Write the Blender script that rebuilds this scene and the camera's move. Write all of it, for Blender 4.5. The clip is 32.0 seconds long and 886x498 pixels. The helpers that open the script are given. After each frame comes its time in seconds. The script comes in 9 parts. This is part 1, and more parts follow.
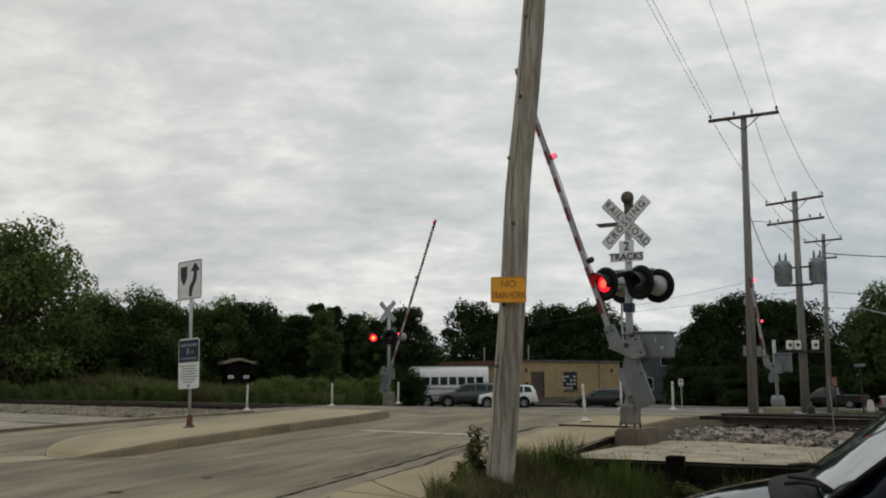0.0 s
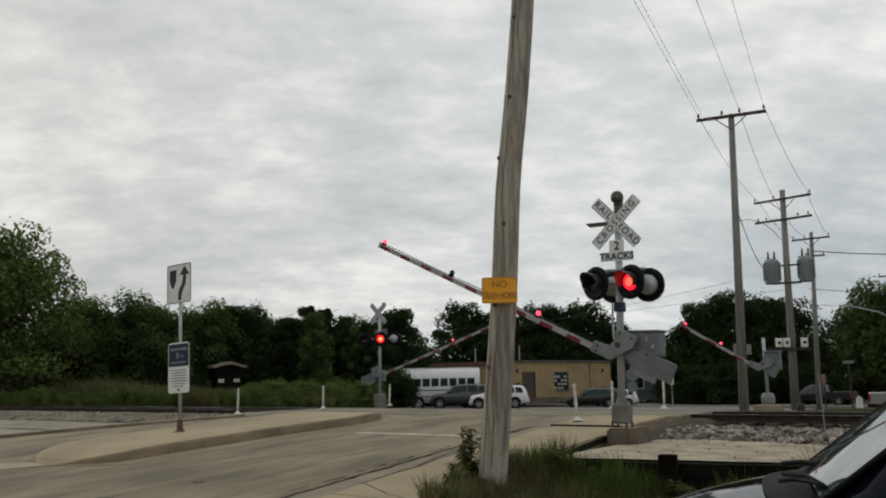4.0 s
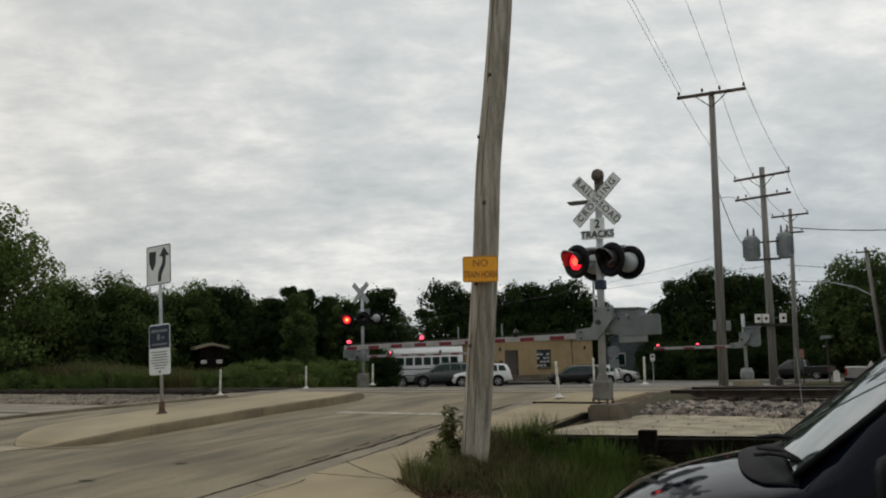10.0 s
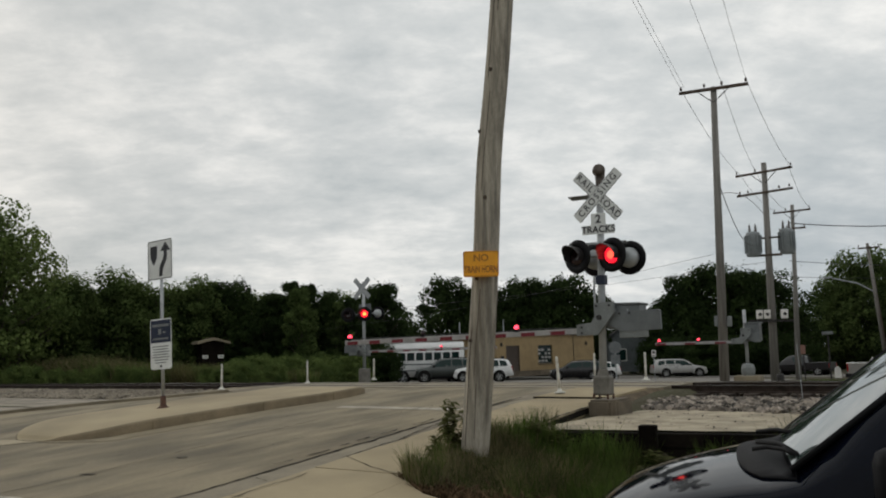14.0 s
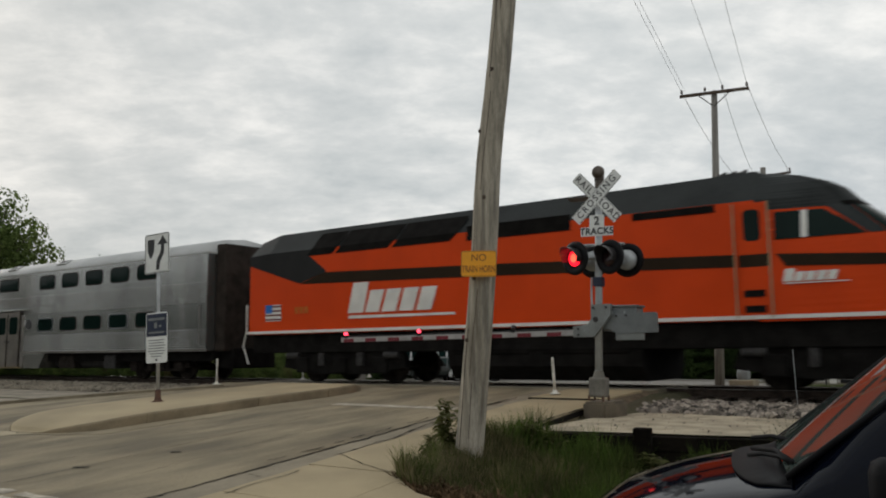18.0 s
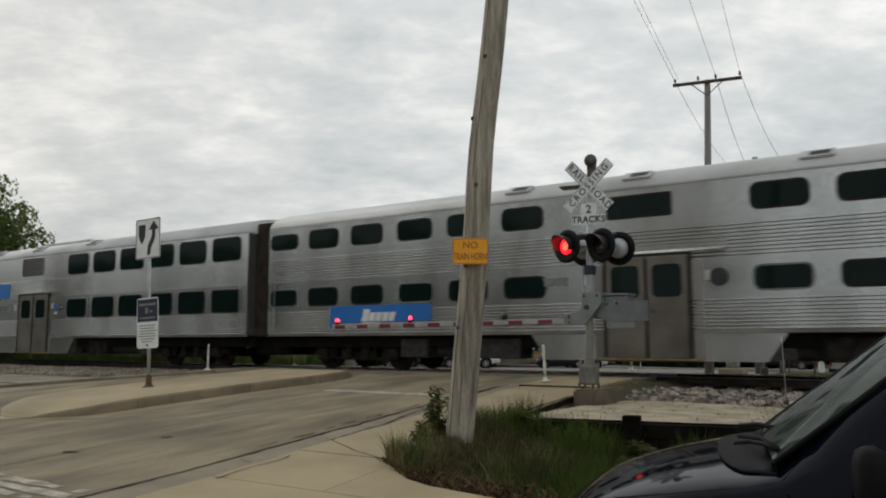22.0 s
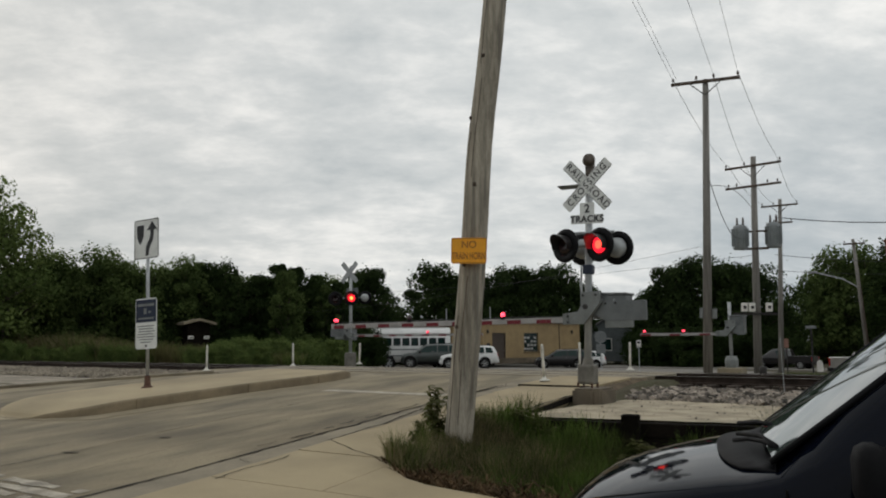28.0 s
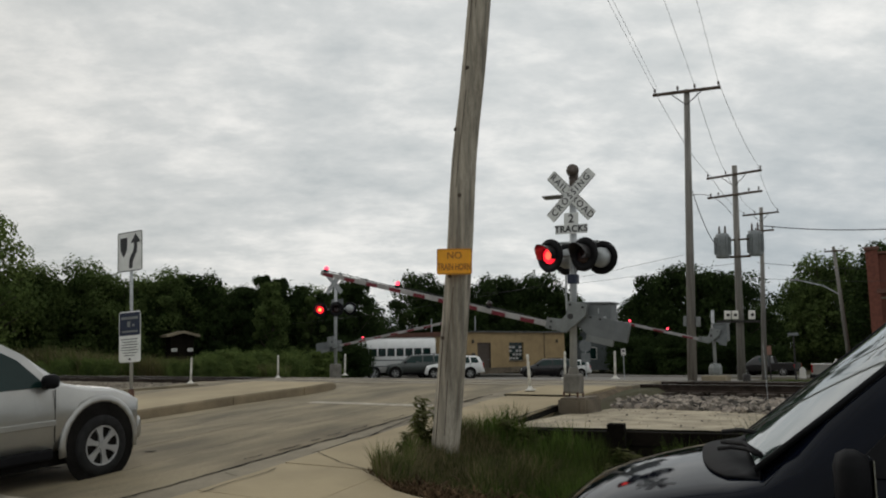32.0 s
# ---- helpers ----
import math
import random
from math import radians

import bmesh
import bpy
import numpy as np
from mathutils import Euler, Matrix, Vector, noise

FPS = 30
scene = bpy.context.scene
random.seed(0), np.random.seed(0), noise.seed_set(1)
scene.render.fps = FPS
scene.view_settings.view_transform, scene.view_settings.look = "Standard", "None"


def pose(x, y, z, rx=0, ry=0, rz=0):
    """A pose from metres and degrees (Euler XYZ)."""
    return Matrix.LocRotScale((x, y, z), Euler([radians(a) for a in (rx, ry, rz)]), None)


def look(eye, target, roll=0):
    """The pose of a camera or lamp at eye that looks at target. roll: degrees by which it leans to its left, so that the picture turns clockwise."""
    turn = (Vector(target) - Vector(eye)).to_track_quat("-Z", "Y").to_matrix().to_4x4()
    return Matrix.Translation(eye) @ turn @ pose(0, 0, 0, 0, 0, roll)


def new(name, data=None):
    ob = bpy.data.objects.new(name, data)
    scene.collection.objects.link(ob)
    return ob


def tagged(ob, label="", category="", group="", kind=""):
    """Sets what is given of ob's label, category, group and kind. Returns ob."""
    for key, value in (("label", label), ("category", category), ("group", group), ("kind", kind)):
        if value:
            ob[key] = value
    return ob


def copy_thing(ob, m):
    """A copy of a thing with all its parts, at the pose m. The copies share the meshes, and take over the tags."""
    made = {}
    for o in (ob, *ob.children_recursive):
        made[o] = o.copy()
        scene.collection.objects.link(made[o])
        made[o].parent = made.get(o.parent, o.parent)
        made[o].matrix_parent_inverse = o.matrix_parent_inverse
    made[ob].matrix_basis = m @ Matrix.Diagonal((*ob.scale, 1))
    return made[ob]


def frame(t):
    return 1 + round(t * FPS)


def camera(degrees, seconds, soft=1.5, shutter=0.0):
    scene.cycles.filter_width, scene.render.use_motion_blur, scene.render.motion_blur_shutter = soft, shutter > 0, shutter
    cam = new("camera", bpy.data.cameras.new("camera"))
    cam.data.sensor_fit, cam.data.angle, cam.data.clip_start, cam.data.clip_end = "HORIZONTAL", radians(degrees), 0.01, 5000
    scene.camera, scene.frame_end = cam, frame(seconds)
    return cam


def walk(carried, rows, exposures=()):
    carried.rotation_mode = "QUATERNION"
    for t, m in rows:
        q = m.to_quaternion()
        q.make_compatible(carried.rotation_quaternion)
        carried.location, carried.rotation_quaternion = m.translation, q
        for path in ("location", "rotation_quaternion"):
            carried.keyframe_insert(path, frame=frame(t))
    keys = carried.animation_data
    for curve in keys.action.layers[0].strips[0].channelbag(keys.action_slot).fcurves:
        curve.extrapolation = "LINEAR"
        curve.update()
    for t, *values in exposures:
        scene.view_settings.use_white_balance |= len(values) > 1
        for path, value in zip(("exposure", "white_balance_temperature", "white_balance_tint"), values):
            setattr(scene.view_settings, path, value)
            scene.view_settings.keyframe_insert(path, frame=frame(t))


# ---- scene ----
cam = camera(58.0, 32.0, soft=2.0, shutter=0.12)

# seconds, place, then yaw to the left, pitch up and roll in degrees
PATH = [
    (0.0, 0.01, -0.06, 0.84, 36.93, 9.27, -0.41),
    (0.5, 0.01, -0.08, 0.84, 36.88, 9.51, -0.58),
    (1.0, 0.01, -0.07, 0.84, 36.77, 9.43, -0.69),
    (1.5, 0.00, -0.07, 0.84, 36.74, 9.56, -0.77),
    (2.0, -0.00, -0.05, 0.84, 36.46, 9.53, -0.78),
    (2.5, 0.00, -0.06, 0.85, 36.40, 9.28, -0.84),
    (3.0, -0.01, -0.04, 0.84, 36.25, 9.38, -0.76),
    (3.5, -0.01, -0.05, 0.84, 36.19, 9.42, -0.98),
    (5.5, -0.02, -0.02, 0.83, 36.16, 8.52, -1.38),
    (6.0, -0.02, -0.02, 0.84, 36.06, 8.15, -1.54),
    (6.5, -0.02, -0.02, 0.83, 35.94, 8.20, -1.55),
    (7.0, -0.01, -0.02, 0.83, 35.88, 8.30, -1.61),
    (7.5, -0.01, -0.00, 0.83, 35.49, 8.27, -1.61),
    (8.0, -0.00, 0.00, 0.84, 35.40, 8.39, -1.57),
    (8.5, -0.00, -0.02, 0.83, 35.33, 8.63, -1.96),
    (9.0, -0.01, -0.00, 0.83, 35.02, 7.90, -0.91),
    (9.5, -0.00, -0.01, 0.84, 35.05, 7.91, -1.34),
    (10.0, -0.00, -0.02, 0.84, 34.97, 7.84, -1.66),
    (10.5, 0.00, 0.00, 0.84, 34.78, 7.99, -1.88),
    (11.0, 0.01, -0.02, 0.84, 34.71, 7.66, -1.93),
    (11.5, 0.01, -0.01, 0.83, 34.67, 7.55, -1.85),
    (12.0, 0.01, -0.01, 0.84, 34.80, 7.84, -1.89),
    (12.5, 0.01, -0.02, 0.84, 35.03, 7.65, -1.80),
    (13.0, 0.01, -0.00, 0.84, 34.94, 7.61, -1.70),
    (13.5, 0.01, -0.00, 0.83, 34.97, 7.61, -1.69),
    (14.0, 0.01, -0.01, 0.83, 35.10, 7.52, -1.56),
    (14.5, 0.01, -0.01, 0.83, 34.63, 7.32, -1.55),
    (16.5, 0.01, 0.00, 0.83, 34.26, 6.77, -1.38),
    (17.0, 0.00, 0.01, 0.83, 34.64, 6.82, -1.03),
    (17.5, 0.00, 0.00, 0.83, 34.81, 6.99, -0.74),
    (18.0, 0.00, -0.00, 0.84, 34.94, 7.41, -0.51),
    (18.5, 0.00, 0.00, 0.84, 35.34, 7.61, -0.70),
    (19.0, 0.00, -0.01, 0.84, 35.04, 7.46, -0.61),
    (19.5, 0.00, -0.00, 0.84, 34.54, 7.21, -0.38),
    (20.0, 0.00, -0.00, 0.84, 34.35, 7.09, -0.41),
    (20.5, -0.00, 0.01, 0.83, 34.32, 6.95, -0.58),
    (21.0, 0.00, -0.00, 0.83, 34.45, 6.79, -0.64),
    (21.5, -0.00, 0.01, 0.83, 34.31, 6.81, -0.56),
    (22.0, 0.01, 0.00, 0.84, 34.39, 6.49, -0.18),
    (22.5, 0.00, 0.00, 0.83, 34.70, 6.64, -0.04),
    (23.0, -0.00, -0.01, 0.84, 34.59, 6.67, -0.20),
    (23.5, -0.00, -0.01, 0.83, 34.64, 6.82, -0.20),
    (24.0, -0.00, 0.00, 0.83, 34.84, 6.64, -0.06),
    (24.5, 0.01, -0.00, 0.83, 34.79, 6.50, -0.08),
    (25.0, 0.01, -0.02, 0.83, 34.72, 6.63, -0.22),
    (25.5, 0.02, -0.02, 0.83, 34.76, 6.64, -0.27),
    (27.5, 0.02, -0.02, 0.83, 34.38, 6.29, -0.42),
    (28.0, 0.01, 0.00, 0.83, 34.29, 6.51, -0.32),
    (28.5, 0.02, -0.01, 0.83, 34.16, 6.35, -0.45),
    (29.0, 0.02, -0.01, 0.83, 34.28, 6.51, -0.45),
    (29.5, 0.02, -0.01, 0.83, 34.19, 6.43, -0.59),
    (30.0, 0.02, -0.01, 0.83, 34.20, 6.39, -0.54),
    (30.5, 0.01, -0.00, 0.83, 34.18, 6.34, -0.61),
    (31.0, 0.02, -0.03, 0.83, 34.27, 6.33, -0.62),
    (31.5, 0.02, -0.04, 0.84, 33.99, 6.33, -0.60),
    (32.0, 0.02, -0.04, 0.84, 33.16, 7.21, -0.84),
]


def aim(x, y, z, yaw, pitch, roll):
    a, b = radians(yaw), radians(pitch)
    way = Vector((-math.sin(a) * math.cos(b), math.cos(a) * math.cos(b), math.sin(b)))
    return look((x, y, z), Vector((x, y, z)) + way, roll)


walk(cam, [(r[0], aim(*r[1:])) for r in PATH], [(0.0, -0.03), (8.0, -0.02), (17.0, 0.0), (18.0, 0.05), (20.0, 0.06), (23.0, 0.12), (24.2, 0.16), (25.0, 0.0), (32.0, 0.0)])

# ---- overcast evening sky ----
world = bpy.data.worlds.new("overcast_sky")
scene.world = world
world.use_nodes = True
SUN_ELEVATION, SUN_TURN = radians(22), radians(-70)


def build_sky():
    nt = world.node_tree
    nt.nodes.clear()
    n, link = nt.nodes.new, nt.links.new
    out, back = n("ShaderNodeOutputWorld"), n("ShaderNodeBackground")
    sky = n("ShaderNodeTexSky")
    sky.sky_type, sky.sun_disc = "NISHITA", False
    sky.sun_elevation, sky.sun_rotation = SUN_ELEVATION, SUN_TURN
    sky.air_density, sky.dust_density = 1.0, 2.0
    co, split = n("ShaderNodeTexCoord"), n("ShaderNodeSeparateXYZ")
    link(co.outputs["Generated"], split.inputs[0])
    high = n("ShaderNodeMath")
    high.operation = "MAXIMUM"
    high.inputs[1].default_value = 0.0
    link(split.outputs["Z"], high.inputs[0])
    lift = n("ShaderNodeMath")
    lift.operation, lift.inputs[1].default_value = "ADD", 0.30
    link(high.outputs[0], lift.inputs[0])
    flat = []
    for axis in "XY":
        d = n("ShaderNodeMath")
        d.operation = "DIVIDE"
        link(split.outputs[axis], d.inputs[0])
        link(lift.outputs[0], d.inputs[1])
        flat.append(d)
    join = n("ShaderNodeCombineXYZ")
    link(flat[0].outputs[0], join.inputs["X"])
    link(flat[1].outputs[0], join.inputs["Y"])

    def clouds(scale, detail, rough, warp, shift):
        m = n("ShaderNodeMapping")
        m.vector_type = "TEXTURE"
        m.inputs["Location"].default_value = shift
        m.inputs["Rotation"].default_value = (0, 0, radians(38))
        m.inputs["Scale"].default_value = (1.0, 0.72, 1.0)
        link(join.outputs[0], m.inputs["Vector"])
        t = n("ShaderNodeTexNoise")
        t.inputs["Scale"].default_value, t.inputs["Detail"].default_value = scale, detail
        t.inputs["Roughness"].default_value, t.inputs["Distortion"].default_value = rough, warp
        link(m.outputs[0], t.inputs["Vector"])
        return t

    big, small = clouds(1.5, 4, 0.5, 0.12, (3.1, 1.7, 0)), clouds(5.6, 8, 0.62, 0.10, (7.3, 2.2, 0))
    mix = n("ShaderNodeMix")
    mix.data_type, mix.inputs["Factor"].default_value = "FLOAT", 0.52
    link(big.outputs["Fac"], mix.inputs["A"])
    link(small.outputs["Fac"], mix.inputs["B"])
    ramp = n("ShaderNodeValToRGB")
    e = ramp.color_ramp.elements
    e[0].position, e[0].color = 0.36, (0.515, 0.550, 0.558, 1)
    e[1].position, e[1].color = 0.63, (0.875, 0.872, 0.845, 1)
    mid = ramp.color_ramp.elements.new(0.50)
    mid.color = (0.660, 0.680, 0.675, 1)
    link(mix.outputs["Result"], ramp.inputs["Fac"])
    # clear sky behind the cloud cover adds a little blue
    thin = n("ShaderNodeMix")
    thin.data_type, thin.blend_type = "RGBA", "ADD"
    thin.inputs["Factor"].default_value = 0.002
    link(ramp.outputs["Color"], thin.inputs["A"])
    link(sky.outputs["Color"], thin.inputs["B"])
    # the cover is thicker towards the west
    side = n("ShaderNodeMapRange")
    side.inputs["From Min"].default_value, side.inputs["From Max"].default_value = -0.95, -0.45
    side.inputs["To Min"].default_value, side.inputs["To Max"].default_value = 0.86, 1.02
    link(split.outputs["X"], side.inputs["Value"])
    thick = n("ShaderNodeMix")
    thick.data_type, thick.blend_type = "RGBA", "MULTIPLY"
    thick.inputs["Factor"].default_value = 1.0
    link(thin.outputs["Result"], thick.inputs["A"])
    link(side.outputs[0], thick.inputs["B"])
    # and hangs lower and bluer along the northern horizon
    bank = []
    for axis, lo, hi, a, b in (("X", -0.50, -0.12, 0.0, 1.0), ("Z", 0.06, 0.36, 0.46, 0.0)):
        r = n("ShaderNodeMapRange")
        r.interpolation_type = "SMOOTHSTEP"
        r.inputs["From Min"].default_value, r.inputs["From Max"].default_value = lo, hi
        r.inputs["To Min"].default_value, r.inputs["To Max"].default_value = a, b
        link(split.outputs[axis], r.inputs["Value"])
        bank.append(r)
    both = n("ShaderNodeMath")
    both.operation = "MULTIPLY"
    link(bank[0].outputs[0], both.inputs[0])
    link(bank[1].outputs[0], both.inputs[1])
    low = n("ShaderNodeMix")
    low.data_type = "RGBA"
    link(both.outputs[0], low.inputs["Factor"])
    link(thick.outputs["Result"], low.inputs["A"])
    low.inputs["B"].default_value = (0.25, 0.32, 0.38, 1)
    link(low.outputs["Result"], back.inputs["Color"])
    back.inputs["Strength"].default_value = 1.0
    link(back.outputs[0], out.inputs[0])


build_sky()
sun = new("sun", bpy.data.lights.new("sun", "SUN"))
sun.data.energy, sun.data.angle, sun.data.color = 0.5, radians(40), (1.0, 0.95, 0.88)
sun.matrix_world = look((0, 0, 30), Vector((0, 0, 30)) - Vector((math.sin(SUN_TURN) * math.cos(SUN_ELEVATION), math.cos(SUN_TURN) * math.cos(SUN_ELEVATION), math.sin(SUN_ELEVATION))))


# ---- materials ----
def material(name, color, rough=0.7, metal=0.0, spread=0.15, scale=6.0, grain=60.0, bump=0.15, second=None, stains=0.0, per_object=0.0, island=0.0, stretch=(1, 1, 1), spec=0.5, coat=0.0, size=0.01):
    """A surface with colour change at two scales and fine relief."""
    m = bpy.data.materials.new(name)
    m.use_nodes = True
    nt = m.node_tree
    n, link = nt.nodes.new, nt.links.new
    b = nt.nodes["Principled BSDF"]
    b.inputs["Roughness"].default_value, b.inputs["Metallic"].default_value = rough, metal
    b.inputs["Specular IOR Level"].default_value, b.inputs["Coat Weight"].default_value = spec, coat
    b.inputs["Coat Roughness"].default_value = 0.06
    co, mp = n("ShaderNodeTexCoord"), n("ShaderNodeMapping")
    mp.inputs["Scale"].default_value = stretch
    link(co.outputs["Object"], mp.inputs["Vector"])
    coarse, fine = n("ShaderNodeTexNoise"), n("ShaderNodeTexNoise")
    coarse.inputs["Scale"].default_value, coarse.inputs["Detail"].default_value = scale, 5
    fine.inputs["Scale"].default_value, fine.inputs["Detail"].default_value = grain, 3
    for t in (coarse, fine):
        link(mp.outputs[0], t.inputs["Vector"])
    dark = tuple(c * (1 - spread) for c in color) if second is None else second
    light = tuple(min(1.0, c * (1 + spread)) for c in color)
    ramp = n("ShaderNodeValToRGB")
    e = ramp.color_ramp.elements
    e[0].position, e[0].color, e[1].position, e[1].color = 0.36, (*dark, 1), 0.62, (*light, 1)
    link(coarse.outputs["Fac"], ramp.inputs["Fac"])
    speck = n("ShaderNodeMix")
    speck.data_type, speck.blend_type = "RGBA", "OVERLAY"
    speck.inputs["Factor"].default_value = min(1.0, spread * 1.6)
    link(ramp.outputs["Color"], speck.inputs["A"])
    link(fine.outputs["Fac"], speck.inputs["B"])
    color_out = speck.outputs["Result"]
    if stains:
        blot, cut = n("ShaderNodeTexNoise"), n("ShaderNodeValToRGB")
        blot.inputs["Scale"].default_value, blot.inputs["Detail"].default_value, blot.inputs["Distortion"].default_value = scale * 0.35, 6, 0.6
        link(mp.outputs[0], blot.inputs["Vector"])
        cut.color_ramp.elements[0].position, cut.color_ramp.elements[1].position = 0.5, 0.68
        link(blot.outputs["Fac"], cut.inputs["Fac"])
        scale_f = n("ShaderNodeMath")
        scale_f.operation, scale_f.inputs[1].default_value = "MULTIPLY", stains
        link(cut.outputs["Color"], scale_f.inputs[0])
        st = n("ShaderNodeMix")
        st.data_type, st.blend_type = "RGBA", "MULTIPLY"
        link(scale_f.outputs[0], st.inputs["Factor"])
        link(color_out, st.inputs["A"])
        st.inputs["B"].default_value = (0.45, 0.42, 0.38, 1)
        color_out = st.outputs["Result"]
    if per_object or island:
        if island:
            info = n("ShaderNodeNewGeometry")
            src = info.outputs["Random Per Island"]
        else:
            info = n("ShaderNodeObjectInfo")
            src = info.outputs["Random"]
        rng, hsv = n("ShaderNodeMapRange"), n("ShaderNodeHueSaturation")
        k = per_object or island
        rng.inputs["To Min"].default_value, rng.inputs["To Max"].default_value = 1 - k, 1 + k
        link(src, rng.inputs["Value"])
        link(rng.outputs[0], hsv.inputs["Value"])
        link(color_out, hsv.inputs["Color"])
        color_out = hsv.outputs["Color"]
    link(color_out, b.inputs["Base Color"])
    if bump:
        bp = n("ShaderNodeBump")
        bp.inputs["Strength"].default_value, bp.inputs["Distance"].default_value = bump, size
        link(fine.outputs["Fac"], bp.inputs["Height"])
        link(bp.outputs[0], b.inputs["Normal"])
    return m


def glass(name, color, rough=0.04, spec=0.8):
    """Dark tinted glass seen by its gloss."""
    m = material(name, color, rough, 0.0, 0.1, 1.5, 20, 0.0, spec=spec)
    return m


def glowing(name, color, strength):
    m = bpy.data.materials.new(name)
    m.use_nodes = True
    b = m.node_tree.nodes["Principled BSDF"]
    b.inputs["Base Color"].default_value = (*color, 1)
    b.inputs["Emission Color"].default_value, b.inputs["Emission Strength"].default_value = (*color, 1), strength
    b.inputs["Roughness"].default_value = 0.3
    return m


ASPHALT = material("asphalt", (0.186, 0.152, 0.094), 0.9, 0, 0.32, 1.4, 70, 0.5, stains=0.45, stretch=(1.2, 0.40, 1))
ASPHALT_FAR = material("worn_asphalt", (0.170, 0.158, 0.140), 0.9, 0, 0.2, 0.4, 30, 0.2, stains=0.35)
TAR_AND_SHADE = material("tar_and_shade", (0.014, 0.012, 0.010), 0.85, 0, 0.2, 6, 40, 0.2, spec=0.05)
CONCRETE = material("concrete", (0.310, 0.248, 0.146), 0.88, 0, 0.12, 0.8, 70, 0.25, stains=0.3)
CONCRETE_OLD = material("old_concrete", (0.200, 0.168, 0.115), 0.9, 0, 0.22, 1.2, 60, 0.35, stains=0.5)
CONCRETE_FOUND = material("foundation_concrete", (0.128, 0.104, 0.074), 0.9, 0, 0.2, 2.0, 50, 0.4, stains=0.5)
# kerb face: real stains plus its shade, both put into the colour
KERB_STAIN_SHADE = material("stained_shaded_kerb", (0.200, 0.158, 0.100), 0.92, 0, 0.22, 1.6, 50, 0.4, stains=0.5)
GUTTER_DUST = material("dusty_gutter_concrete", (0.285, 0.238, 0.156), 0.92, 0, 0.20, 0.9, 60, 0.3, stains=0.4, stretch=(1.2, 0.4, 1))
PAINT_LINE = material("worn_white_paint", (0.36, 0.325, 0.262), 0.85, 0, 0.3, 5, 60, 0.2, stains=0.7, spec=0.2)
GRAVEL = material("limestone_grit", (0.352, 0.300, 0.214), 0.95, 0, 0.24, 2.4, 60, 0.7, size=0.02, stains=0.3)
GRAVEL_DULL = material("dull_tan_gravel", (0.26, 0.225, 0.175), 0.95, 0, 0.3, 1.5, 38, 0.8, size=0.03, stains=0.3)
BALLAST = material("ballast_stone", (0.185, 0.158, 0.130), 0.92, 0, 0.25, 9, 50, 0.3, island=0.9)
BALLAST_BED = material("ballast_bed", (0.075, 0.066, 0.058), 0.95, 0, 0.35, 5, 26, 0.8, size=0.04)
PACKED_EARTH = material("packed_brown_earth", (0.120, 0.092, 0.062), 0.95, 0, 0.25, 2.5, 40, 0.6, size=0.02, stains=0.3, spec=0.15)
DIRT = material("dirt_and_grass", (0.055, 0.054, 0.030), 0.95, 0, 0.3, 0.6, 18, 0.5, second=(0.075, 0.066, 0.044), size=0.05, spec=0.12)
GRASS = material("grass_blade", (0.056, 0.089, 0.017), 0.8, 0, 0.3, 1.1, 30, 0.0, island=0.45, second=(0.050, 0.056, 0.018), spec=0.12)
GRASS_DRY = material("dry_grass_blade", (0.150, 0.128, 0.062), 0.85, 0, 0.3, 2, 30, 0.0, island=0.35)
WEED = material("weed_leaf", (0.064, 0.088, 0.024), 0.8, 0, 0.3, 0.5, 30, 0.0, island=0.35, second=(0.105, 0.094, 0.040), spec=0.1)
LEAF = material("tree_leaf", (0.029, 0.046, 0.014), 0.85, 0, 0.3, 0.35, 20, 0.0, island=0.4, second=(0.016, 0.028, 0.009), spec=0.06)
LEAF_MID = material("mid_green_leaf", (0.082, 0.112, 0.036), 0.85, 0, 0.3, 0.35, 20, 0.0, island=0.4, second=(0.046, 0.070, 0.022), spec=0.06)
LEAF_LIGHT = material("light_tree_leaf", (0.115, 0.150, 0.046), 0.85, 0, 0.3, 0.35, 20, 0.0, island=0.4, second=(0.066, 0.098, 0.030), spec=0.06)


def let_light_through(m, share=0.4):
    """Thin leaves: part of the light passes to the far side."""
    nt = m.node_tree
    n, link = nt.nodes.new, nt.links.new
    b, out = nt.nodes["Principled BSDF"], nt.nodes["Material Output"]
    thin, mix = n("ShaderNodeBsdfTranslucent"), n("ShaderNodeMixShader")
    mix.inputs[0].default_value = share
    link(b.inputs["Base Color"].links[0].from_socket, thin.inputs["Color"])
    link(b.outputs[0], mix.inputs[1])
    link(thin.outputs[0], mix.inputs[2])
    link(mix.outputs[0], out.inputs[0])


for m_ in (GRASS, GRASS_DRY, WEED, LEAF, LEAF_MID, LEAF_LIGHT):
    let_light_through(m_)
LITTER = material("dead_leaf", (0.075, 0.048, 0.026), 0.9, 0, 0.3, 3, 30, 0.0, island=0.6, spec=0.08)
BARK = material("bark", (0.075, 0.062, 0.05), 0.95, 0, 0.3, 6, 30, 0.6, stretch=(1, 1, 0.2), spec=0.12)
POLE_WOOD = material("weathered_pole_wood", (0.33, 0.295, 0.240), 0.9, 0, 0.34, 2.4, 24, 0.9, stretch=(6, 6, 0.35), stains=0.5, spec=0.2)
POLE_FAR = material("grey_pole_wood", (0.182, 0.172, 0.155), 0.9, 0, 0.24, 2.0, 20, 0.5, stretch=(5, 5, 0.3), stains=0.3)
POLE_DARK = material("creosoted_wood", (0.085, 0.066, 0.052), 0.9, 0, 0.25, 3.0, 25, 0.5, stretch=(1, 1, 0.5), spec=0.12)
